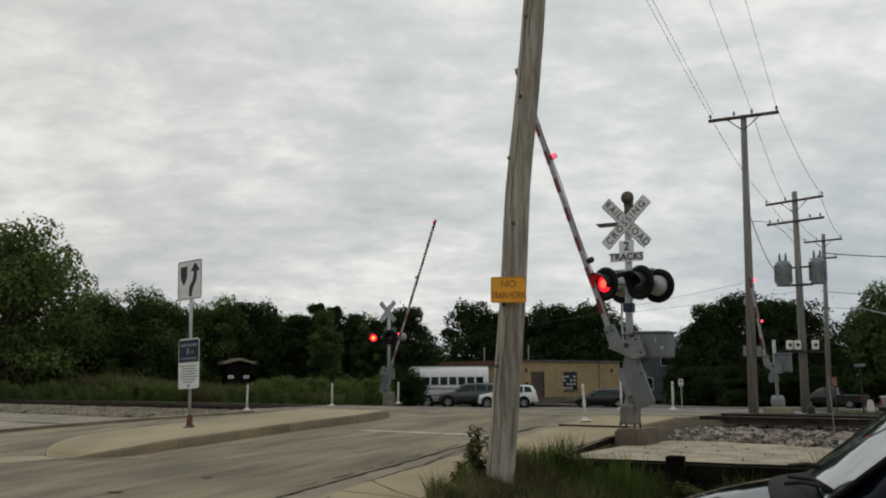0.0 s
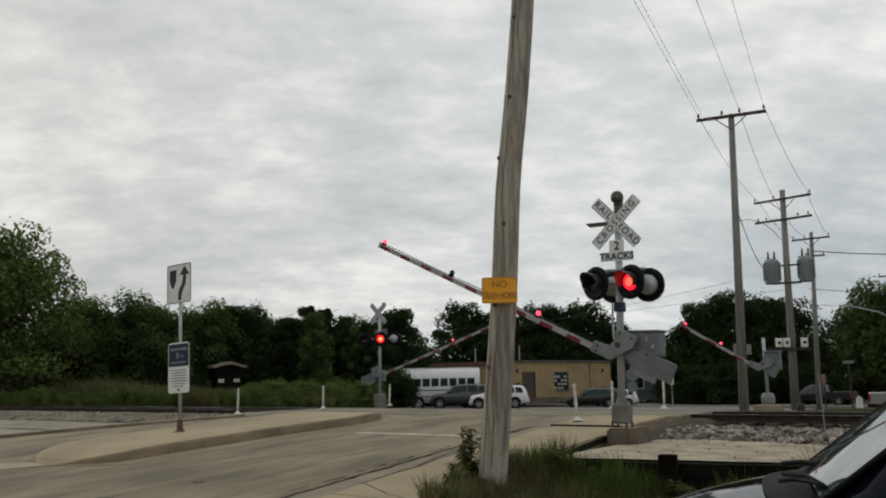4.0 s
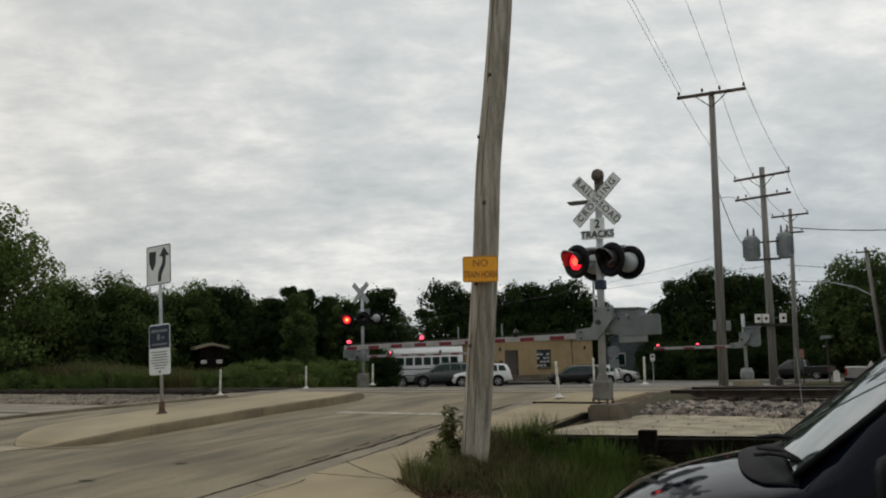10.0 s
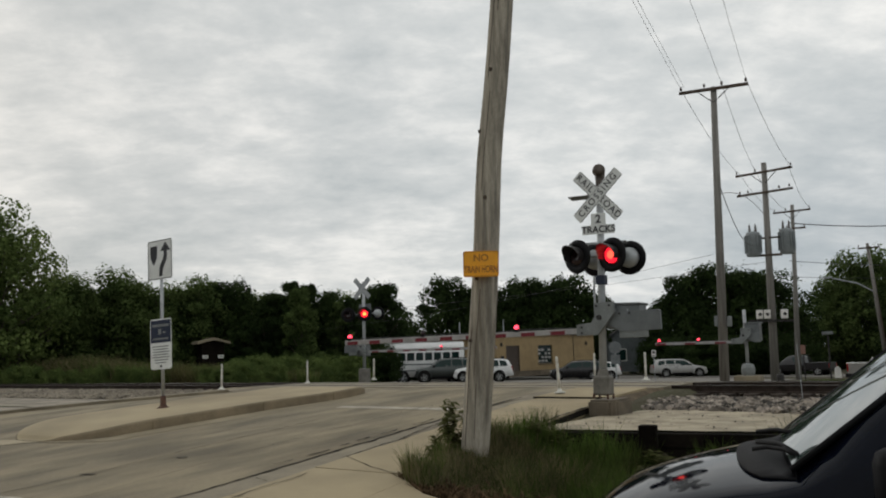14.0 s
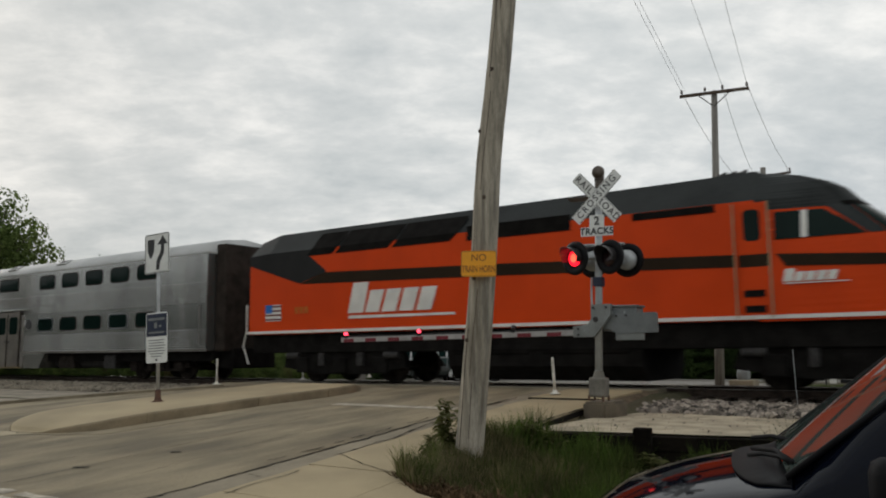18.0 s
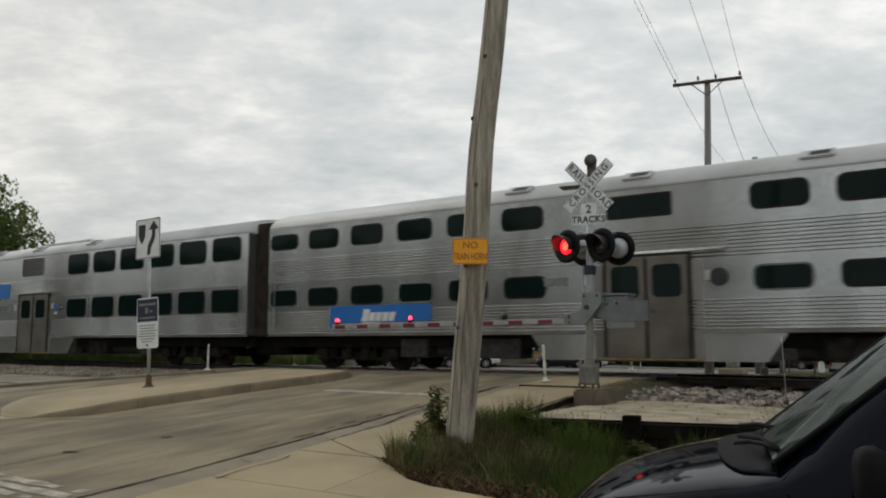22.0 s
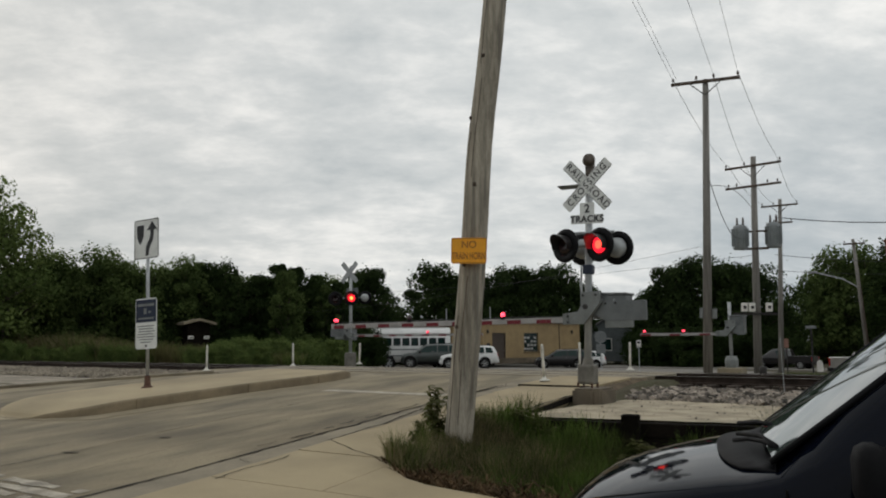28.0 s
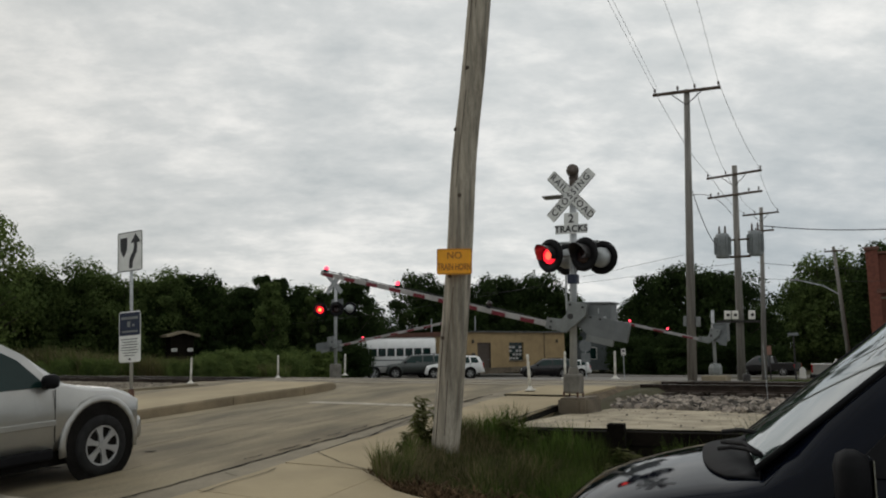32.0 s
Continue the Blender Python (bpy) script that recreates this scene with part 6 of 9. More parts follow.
# ---- buildings across the tracks ----
def build_tan_building():
    """One storey: the long side runs up the street, the short one looks at the tracks."""
    b = thing("tan_building", pose(-37.0, 60.4, -1.15, 0, 0, 76.5), "low tan painted block building with a brown fascia", "building")
    # local: x runs up the street from the near corner, y to the west
    L, W, H, T = 13.6, 14.5, 3.55, 0.25
    street = bmesh.new()
    door, win = (1.2, 2.9), (5.4, 7.4)

    def span(bm, a, c, z0, z1):
        box(bm, ((a + c) / 2, T / 2, (z0 + z1) / 2), (c - a, T, z1 - z0))
    for a, c, z0, z1 in ((0, door[0], 0, H), (door[0], door[1], 2.6, H), (door[1], win[0], 0, H), (win[0], win[1], 0, 0.85), (win[0], win[1], 2.60, H), (win[1], L, 0, H)):
        span(street, a, c, z0, z1)
    part("street_wall", street, TAN_WALL, b, "tan painted block wall")
    part("track_wall", boxes(((T / 2, W / 2 + T / 2, H / 2 - 0.01), (T, W - T, H - 0.02))), TAN_WALL, b, "tan painted block wall")
    each("back_wall", (((L - T / 2, W / 2 + T / 2, H / 2 - 0.01), (T, W - T, H - 0.02)), ((L / 2, W + T / 2, H / 2), (L, T, H))), TAN_WALL, b)
    part("roof", boxes(((L / 2, W / 2, H + 0.03), (L + 0.1, W + 0.4, 0.12))), FLAT_ROOF, b, "flat felt roof")
    part("fascia", boxes(((-0.14, W / 2 + 0.3, H - 0.12), (0.08, W + 0.6, 0.42), 0.01)), FASCIA, b, "red-brown fascia board")
    part("coping", boxes(((L / 2, -0.03, H + 0.05), (L + 0.1, 0.16, 0.10), 0.01)), FLAT_ROOF, b, "thin dark coping")
    d = part("door", boxes((((door[0] + door[1]) / 2, 0.12, 1.30), (1.66, 0.06, 2.58), 0.01)), DOOR_BROWN, b, "brown steel double door")
    part("door_frame", boxes(((door[0] + 0.02, 0.06, 1.30), (0.05, 0.14, 2.6)), ((door[1] - 0.02, 0.06, 1.30), (0.05, 0.14, 2.6)), ((2.05, 0.06, 2.58), (1.7, 0.14, 0.05))), DOOR_BROWN, d)
    part("door_handle", rods(((door[1] - 0.15, 0.05, 1.05), (door[1] - 0.15, 0.08, 1.05), 0.04)), GALV, d)
    w = part("window", boxes((((win[0] + win[1]) / 2, 0.18, 1.72), (2.0, 0.03, 1.75))), CAR_GLASS, b, "barred shop window")
    for z in (0.98, 1.32, 1.66, 2.0, 2.34):
        part("glazing_bar", boxes((((win[0] + win[1]) / 2, 0.13, z), (2.0, 0.05, 0.06))), STEEL_DARK, w)
    for i in range(4):
        for j in range(4):
            if (i * 3 + j * 5) % 4 != 1:
                part("goods_panel", boxes(((win[0] + 0.3 + 0.46 * i, 0.15, 1.15 + 0.34 * j), (0.34, 0.02, 0.18))), PALE_PAINT, w, "pale notice behind the bars")
    part("sill", boxes((((win[0] + win[1]) / 2, -0.03, 0.92), (2.2, 0.2, 0.07), 0.01)), CONCRETE_OLD, w)
    for x in (0.55, 12.3):
        lamp = bmesh.new()
        box(lamp, (x, -0.08, 2.72), (0.14, 0.16, 0.3), 0.03)
        rod(lamp, (x, -0.15, 2.55), (x, -0.15, 2.62), 0.09, 0.05)
        part("wall_lamp", lamp, STEEL_DARK, b, "dark wall lamp")
    part("downpipe", tube(bmesh.new(), [(10.4, -0.05, H), (10.4, -0.05, 1.8), (10.45, -0.05, 0.0)], 0.03), STEEL_DARK, b)
    part("meter", boxes(((0.62, -0.08, 1.5), (0.34, 0.14, 0.4), 0.02)), STEEL_DARK, b, "small dark meter")
    part("foundation", boxes(((L / 2, -0.02, 0.10), (L, 0.1, 0.5))), CONCRETE_FOUND, b)
    each("roof_vent", [((3.0, y, H), (3.0, y, H + 1.5), 0.05) for y in (2.0, 5.0, 8.0)], GALV, b, "slim roof pipe", maker=rod)


build_tan_building()


def gabled_house(name, m, w, d, h, rise, wall_mat, roof_mat, label, windows):
    b = thing(name, m, label, "house", "houses among the trees")
    bm = bmesh.new()
    prism(bm, [(-w / 2, 0), (w / 2, 0), (w / 2, h), (0, h + rise), (-w / 2, h)], 1, 0, d)
    part("wall", bm, wall_mat, b)
    for s in (-1, 1):
        r = bmesh.new()
        prism(r, [(s * (w / 2 + 0.35), h - 0.2), (0, h + rise + 0.05), (0, h + rise + 0.22), (s * (w / 2 + 0.35), h - 0.03)], 1, -0.35, d + 0.35)
        part("roof", r, roof_mat, b, "pitched shingle roof")
    for x, z, ww, hh in windows:
        f = part("window", boxes(((x, -0.03, z), (ww + 0.16, 0.08, hh + 0.16), 0.01)), LOCO_WHITE, b, "white framed window")
        part("pane", boxes(((x, -0.08, z), (ww, 0.03, hh))), CAR_GLASS, f)
    return b


gabled_house("grey_house", pose(-36.4, 92.0, -1.8, 0, 0, 28), 9.0, 9, 3.6, 2.8, GREY_SIDING, FLAT_ROOF, "blue-grey sided house behind the trees", ((-2.2, 2.0, 1.2, 1.3), (2.0, 2.0, 1.2, 1.3), (0, 4.6, 1.0, 1.0)))
# small stand-in for the glimpsed house; black walls carry the shade under trees
gabled_house("pale_house", pose(-46.3, 37.2, -0.60, 0, 0, 66), 1.6, 1.8, 2.80, 0.04, WALL_TIMBER, CONCRETE_OLD, "small dark-walled stand-in for a house glimpsed through the trees", ((-0.55, 1.72, 0.22, 0.06), (0.55, 1.72, 0.22, 0.06)))


def build_brick_building():
    b = thing("brick_building", pose(-6.0, 67.2, -1.9, 0, 0, 5), "tall red brick corner building with a stepped parapet", "building")
    H = 9.4
    part("wall", boxes(((7, 6, H / 2), (14, 12, H))), RED_BRICK, b, "red brick walls")
    part("pier", boxes(((0.35, -0.12, H / 2 + 0.15), (0.8, 0.3, H + 0.3), 0.02)), RED_BRICK, b, "brick corner pier")
    part("pier_cap", boxes(((0.35, -0.12, H + 0.4), (1.0, 0.5, 0.25), 0.03)), FASCIA, b, "dark pier cap")
    part("coping", boxes(((7, 5.9, H + 0.06), (14.2, 12.3, 0.16), 0.02)), FASCIA, b, "dark coping")
    part("cornice", boxes(((7.2, -0.15, 6.6), (13.4, 0.35, 0.35), 0.03)), FASCIA, b, "dark brick cornice")
    part("belt_course", boxes(((7.2, -0.06, 6.1), (13.4, 0.14, 0.16), 0.01)), CONCRETE_OLD, b)
    for x in (3.0, 6.2, 9.4):
        w = part("window", boxes(((x, -0.03, 4.4), (1.3, 0.12, 2.0), 0.01)), LOCO_WHITE, b, "tall framed window")
        part("pane", boxes(((x, -0.10, 4.4), (1.1, 0.03, 1.8))), CAR_GLASS, w)


build_brick_building()


# ---- vehicles ----
def wheel(parent, x, y, r, width, rim_mat, spokes, side, name="wheel"):
    w = new(name)
    w.parent = parent
    w.matrix_local = pose(x, y, r)
    turn = Matrix.Rotation(radians(90 * (1 if side < 0 else -1)), 4, "X")
    part("tyre", hoop([(r * 0.64, -width / 2), (r * 0.93, -width / 2), (r, -width * 0.36), (r, width * 0.36), (r * 0.93, width / 2), (r * 0.68, width / 2), (r * 0.64, width * 0.42)], turn, 32), RUBBER, w, "black tyre", True)
    part("rim_barrel", lathe(bmesh.new(), [(0.0, 0.0), (r * 0.64, 0.0), (r * 0.66, width * 0.46), (r * 0.62, width * 0.46), (r * 0.60, width * 0.1), (0.0, width * 0.1)], turn, 24), STEEL_DARK, w, "shadowed rim barrel", True)
    sp = bmesh.new()
    for i in range(spokes):
        a = 2 * math.pi * i / spokes
        q = bmesh.new()
        prism(q, [(0.05 * r, -0.10 * r), (0.34 * r, -0.075 * r), (0.63 * r, -0.14 * r), (0.63 * r, 0.14 * r), (0.34 * r, 0.075 * r), (0.05 * r, 0.10 * r)], 2, width * 0.34, width * 0.46)
        bmesh.ops.rotate(q, cent=(0, 0, 0), matrix=Matrix.Rotation(a, 3, "Z"), verts=q.verts)
        bmesh.ops.transform(q, matrix=turn, verts=q.verts)
        me = bpy.data.meshes.new("tmp")
        q.to_mesh(me)
        q.free()
        sp.from_mesh(me)
        bpy.data.meshes.remove(me)
    lathe(sp, [(0, width * 0.36), (r * 0.17, width * 0.36), (r * 0.15, width * 0.5), (0, width * 0.51)], turn, 16)
    part("rim", sp, rim_mat, w, "spoked alloy rim")
    part("rim_edge", hoop([(r * 0.60, width * 0.40), (r * 0.66, width * 0.40), (r * 0.66, width * 0.48), (r * 0.60, width * 0.46)], turn), rim_mat, w)
    return w


def shell(stations):
    """A body from stations of (x, [(y, z) from sill up to the middle of the top])."""
    bm = bmesh.new()
    rings = []
    for x, half in stations:
        ring = [(x, y, z) for y, z in half] + [(x, -y, z) for y, z in half[::-1] if y > 1e-6]
        rings.append(ring)
    loft(bm, rings)
    return bm


def side_glass(parent, poly, y0, z0, y1, z1, mat=None, label="dark side window", name="side_window"):
    """A pane on the leaning side, drawn by its (x, z) corners; both sides of the car."""
    for s in (1, -1):
        bm = bmesh.new()
        vs = []
        for off in (0.004, -0.012):
            vs.append([(x, s * (y0 + (y1 - y0) * (z - z0) / (z1 - z0) + off), z) for x, z in poly])
        loft(bm, vs)
        part(name, bm, mat or CAR_GLASS, parent, label)


SUV_BODY = [
    (0.0, [(0.58, 0.40), (0.70, 0.46), (0.76, 0.60), (0.72, 0.76), (0.60, 0.82), (0, 0.84)]),
    (-0.10, [(0.76, 0.34), (0.87, 0.46), (0.90, 0.66), (0.86, 0.88), (0.72, 0.965), (0, 0.985)]),
    (-0.42, [(0.84, 0.36), (0.93, 0.52), (0.95, 0.74), (0.90, 0.98), (0.75, 1.055), (0, 1.08)]),
    (-0.85, [(0.85, 0.38), (0.94, 0.55), (0.955, 0.80), (0.92, 1.04), (0.78, 1.11), (0, 1.14)]),
    (-1.13, [(0.85, 0.38), (0.94, 0.55), (0.955, 0.82), (0.93, 1.10), (0.79, 1.16), (0, 1.19)]),
    (-1.33, [(0.85, 0.38), (0.94, 0.55), (0.955, 0.83), (0.935, 1.13), (0.765, 1.31), (0, 1.36)]),
    (-1.62, [(0.85, 0.38), (0.94, 0.55), (0.955, 0.83), (0.935, 1.14), (0.71, 1.535), (0, 1.59)]),
    (-1.94, [(0.85, 0.38), (0.94, 0.55), (0.955, 0.83), (0.935, 1.15), (0.665, 1.705), (0, 1.765)]),
    (-2.45, [(0.85, 0.38), (0.94, 0.55), (0.955, 0.83), (0.935, 1.16), (0.65, 1.745), (0, 1.805)]),
    (-4.2, [(0.85, 0.38), (0.94, 0.55), (0.955, 0.83), (0.935, 1.16), (0.65, 1.725), (0, 1.785)]),
    (-4.52, [(0.84, 0.40), (0.93, 0.55), (0.945, 0.82), (0.92, 1.15), (0.66, 1.63), (0, 1.69)]),
    (-4.80, [(0.80, 0.42), (0.88, 0.55), (0.89, 0.82), (0.86, 1.10), (0.74, 1.18), (0, 1.22)]),
    (-4.87, [(0.72, 0.46), (0.80, 0.56), (0.82, 0.75), (0.78, 0.92), (0.60, 1.0), (0, 1.02)]),
]


def stretch(stations, sx, sy, sz):
    return [(x * sx, [(y * sy, z * sz) for y, z in half]) for x, half in stations]


def suv(name, m, paint, label, sx=1.0, sz=1.0, detail=True, group=""):
    c = thing(name, m, label, "car", group)
    bm = shell(stretch(SUV_BODY, sx, 1.0, sz))
    if detail:
        bmesh.ops.bevel(bm, geom=[e for e in bm.edges if e.calc_length() > 0.3], offset=0.018, segments=2, affect="EDGES")
    part("body", bm, paint, c, "", True)
    k = lambda poly: [(x * sx, z * sz) for x, z in poly]
    y0, z0, y1, z1 = 0.937, 1.145 * sz, 0.66, 1.725 * sz
    side_glass(c, k([(-1.45, 1.15), (-1.74, 1.47), (-2.02, 1.63), (-2.82, 1.69), (-2.82, 1.13)]), y0, z0, y1, z1)
    side_glass(c, k([(-2.90, 1.13), (-2.90, 1.69), (-3.66, 1.68), (-3.72, 1.13)]), y0, z0, y1, z1)
    side_glass(c, k([(-3.80, 1.14), (-3.76, 1.66), (-4.28, 1.62), (-4.45, 1.22)]), y0, z0, y1, z1)
    for name_, st in (("windshield", ((-1.22, 0.70, 1.225, 1.265), (-1.60, 0.65, 1.520, 1.570), (-1.88, 0.60, 1.670, 1.725))), ("rear_window", ((-4.55, 0.60, 1.58, 1.62), (-4.79, 0.66, 1.24, 1.27)))):
        bm = bmesh.new()
        rows_ = []
        for x, y, ze, zc in st:
            rows_.append([(x * sx, yy, ((ze + (zc - ze) * (1 - (yy / y) ** 2)) + 0.012) * sz) for yy in (-y, -y / 2, 0, y / 2, y)])
        loft(bm, rows_, cap=False, closed=False)
        part(name_, bm, CAR_GLASS, c, "dark glass")
    r = 0.37 * sz
    for x in (-0.72 * sx, -3.72 * sx):
        for s in (1, -1):
            # flat black disc paints the shaded wheel opening, as on the other vehicles
            part("wheel_well", lathe(bmesh.new(), [(0, 0), (r * 1.38, 0), (r * 1.38, 0.016), (0, 0.016)], pose(x, s * 0.945, r + 0.03, -90 * s), 28), TRAIN_BLACK, c, "flat black disc for the shaded wheel opening")
            wheel(c, x, s * 0.885, r, 0.23, ALLOY, 6 if detail else 5, s)
            fl = bmesh.new()
            rings = []
            for a in np.linspace(-12, 192, 15):
                ca, sa = math.cos(radians(a)), math.sin(radians(a))
                rings.append([(x + rr * r * ca, s * yy, r + 0.04 + rr * r * sa) for rr, yy in ((1.34, 0.93), (1.34, 0.964), (1.40, 0.972), (1.50, 0.962), (1.58, 0.94))])
            loft(fl, rings)
            part("wheel_arch", fl, paint, c, "flared wheel arch", True)
    for s in (1, -1):
        mir = bmesh.new()
        box(mir, (-1.48 * sx, s * 1.03, 1.21 * sz), (0.18, 0.17, 0.17), 0.06)
        box(mir, (-1.46 * sx, s * 0.945, 1.16 * sz), (0.12, 0.1, 0.05), 0.01)
        part("mirror", mir, VAN_PLASTIC, c, "black door mirror", True)
        part("headlamp", boxes(((-0.11 * sx, s * 0.70, 0.80 * sz), (0.18, 0.30, 0.20), 0.05)), LAMP_LENS, c, "clear headlamp")
        part("tail_lamp", boxes(((-4.78 * sx, s * 0.80, 1.0 * sz), (0.14, 0.14, 0.36), 0.02)), TAIL_LENS, c, "red tail lamp")
        part("rub_strip", boxes(((-2.35 * sx, s * 0.962, 0.72 * sz), (2.0 * sx, 0.02, 0.07), 0.008)), paint, c)
        part("door_handle", boxes(((-2.70 * sx, s * 0.955, 0.98 * sz), (0.2, 0.03, 0.04), 0.01)), STEEL_DARK, c)
        part("sill", boxes(((-2.36 * sx, s * 0.90, 0.36 * sz), (2.0 * sx, 0.08, 0.12), 0.02)), VAN_PLASTIC, c, "dark sill trim")
        for x in (-1.36, -2.86, -3.74):
            part("door_seam", boxes(((x * sx, s * 0.953, 0.80 * sz), (0.007, 0.010, 0.62))), STEEL_DARK, c)
        part("roof_rail", tube(bmesh.new(), [(-2.5 * sx, s * 0.58, 1.765 * sz), (-2.6 * sx, s * 0.58, 1.835 * sz), (-4.1 * sx, s * 0.58, 1.82 * sz), (-4.2 * sx, s * 0.58, 1.75 * sz)], 0.02), VAN_PLASTIC, c)
    part("underbody", boxes(((-2.4 * sx, 0, 0.30 * sz), (4.3 * sx, 1.66, 0.2), 0.02)), TRAIN_BLACK, c, "dark underbody")
    part("front_bumper", boxes(((-0.06 * sx, 0, 0.50 * sz), (0.26, 1.66, 0.34), 0.09)), paint, c, "moulded front bumper", True)
    part("rear_bumper", boxes(((-4.84 * sx, 0, 0.55 * sz), (0.16, 1.6, 0.24), 0.05)), paint, c, "", True)
    part("grille", boxes(((-0.01 * sx, 0, 0.74 * sz), (0.05, 1.0, 0.15), 0.02)), STEEL_DARK, c, "dark grille")
    return c


SILVER = suv("silver_suv", pose(-8.0, 0, -0.7), SILVER_PAINT, "silver sport utility car rolling up to the crossing")
SUBURBAN = suv("white_suburban", pose(-32, 75, -1.5), PALE_PAINT, "long off-white sport utility car on the far street", 1.05, 0.96, False)
suv("grey_minivan", pose(-40.4, 53.1, road_z(53.4), 0, 0, 214), DARK_CAR_GREEN, "dark grey-green minivan parked before the old bus", 1.04, 1.06, False, "cars parked by the tan building")
suv("white_crossover", pose(-36.6, 53.2, road_z(53.4), 0, 0, 214), WHITE_PAINT, "white crossover parked nose-in by the tan building", 0.95, 0.98, False, "cars parked by the tan building")
suv("black_suv", pose(-33.4, 63.3, road_z(63), 0, 0, 212), BLACK_PAINT, "black sport utility car parked beside the street", 0.97, 0.88, False, "cars parked by the tan building")
suv("white_hatchback", pose(-33.0, 67.9, road_z(69), 0, 0, 212), WHITE_PAINT, "small white car half hidden behind the black one", 0.8, 0.85, False, "cars parked by the tan building")


def pickup(name, m, paint, label):
    c = thing(name, m, label, "pickup truck", "pickup trucks parked across the tracks")
    cab = [(x, h) for x, h in stretch(SUV_BODY, 1.0, 1.0, 1.05) if x > -2.5]
    st = cab[:8] + [(-2.7, [(0.85, 0.40), (0.94, 0.58), (0.955, 0.86), (0.935, 1.17), (0.64, 1.80), (0, 1.84)]), (-3.25, [(0.85, 0.40), (0.94, 0.58), (0.955, 0.86), (0.935, 1.17), (0.64, 1.78), (0, 1.82)]), (-3.42, [(0.85, 0.40), (0.94, 0.58), (0.955, 0.86), (0.93, 1.15), (0.80, 1.17), (0, 1.18)])]
    part("cab", shell(st), paint, c, "", True)
    bed_ = bmesh.new()
    for s in (1, -1):
        box(bed_, (-4.45, s * 0.89, 0.86), (2.05, 0.12, 0.66), 0.03)
    box(bed_, (-4.45, 0, 0.60), (2.05, 1.75, 0.1))
    part("bed", bed_, paint, c, "open load bed")
    part("tailgate", boxes(((-5.46, 0, 0.86), (0.08, 1.86, 0.62), 0.02)), paint, c, "closed tailgate")
    part("rear_bumper", boxes(((-5.56, 0, 0.52), (0.18, 1.8, 0.2), 0.03)), VAN_PLASTIC, c, "dark step bumper")
    side_glass(c, [(-1.75, 1.22), (-2.28, 1.68), (-3.1, 1.70), (-3.15, 1.22)], 0.937, 1.17, 0.66, 1.78)
    rows_ = [[(x, yy, z + 0.015) for yy in (-0.66, 0, 0.66)] for x, z in ((-1.52, 1.25), (-2.12, 1.74))]
    part("windshield", loft(bmesh.new(), rows_, cap=False, closed=False), CAR_GLASS, c)
    for s in (1, -1):
        part("tail_lamp", boxes(((-5.46, s * 0.86, 0.92), (0.1, 0.14, 0.42), 0.02)), TAIL_LENS, c, "red tail lamp")
        for x in (-0.95, -4.5):
            part("wheel_well", lathe(bmesh.new(), [(0, 0), (0.47, 0), (0.47, 0.014), (0, 0.014)], pose(x, s * 0.935, 0.42, -90 * s), 24), TRAIN_BLACK, c, "flat black disc for the shaded wheel opening")
            wheel(c, x, s * 0.87, 0.39, 0.25, ALLOY, 5, s)
    return c


pickup("silver_pickup", pose(-2.85, 50.9, road_z(47) - 0.2, 0, 0, 46), SILVER_PAINT, "silver pickup truck parked beyond the tracks, tailgate to the street")
pickup("dark_pickup", pose(-18.7, 80.0, road_z(80), 0, 0, 170), BLACK_PAINT, "dark pickup truck far off down the street")


def build_bus():
    b = thing("old_bus", pose(-38.4, 57.3, road_z(57) - 0.12, 0, 0, 36), "old white bus with a row of small windows", "bus")
    b.scale = (1.0, 1.0, 1.14)
    # local: x forward; rounded roof
    prof = [(1.2, 0.55), (1.22, 1.2), (1.2, 2.3), (1.05, 2.75), (0.6, 3.0), (0, 3.08)]
    st = [(0.0, [(y * 0.96, z * 0.99) for y, z in prof]), (-0.25, prof), (-6.5, prof), (-6.7, [(y * 0.95, z * 0.99) for y, z in prof])]
    part("body", shell(st), WHITE_PAINT, b, "white rounded body", True)
    part("roof", boxes(((-3.3, 0, 3.06), (6.2, 1.0, 0.06), 0.02)), ROOF_GREY, b)
    for i in range(8):
        x = -0.75 - i * 0.75
        for s in (-1, 1):
            w = part("window", boxes(((x, s * 1.21, 2.02), (0.62, 0.04, 0.58), 0.02)), STEEL_DARK, b, "small bus window")
            part("pane", boxes(((x, s * 1.235, 2.02), (0.50, 0.01, 0.46))), CAR_GLASS, w)
    part("front_window", boxes(((0.02, 0, 2.05), (0.05, 1.9, 0.8), 0.03)), CAR_GLASS, b)
    each("rub_rail", (((-3.3, -1.23, 1.45), (6.2, 0.03, 0.08)), ((-3.3, -1.23, 1.0), (6.2, 0.03, 0.08))), GREY_CAR, b)
    for x in (-1.0, -5.2):
        for s in (-1, 1):
            part("wheel_well", lathe(bmesh.new(), [(0, 0), (0.56, 0), (0.56, 0.014), (0, 0.014)], pose(x, s * 1.215, 0.5, -90 * s), 24), TRAIN_BLACK, b, "flat black disc for the shaded wheel opening")
            wheel(b, x, s * 1.13, 0.48, 0.26, GALV, 6, s)


build_bus()


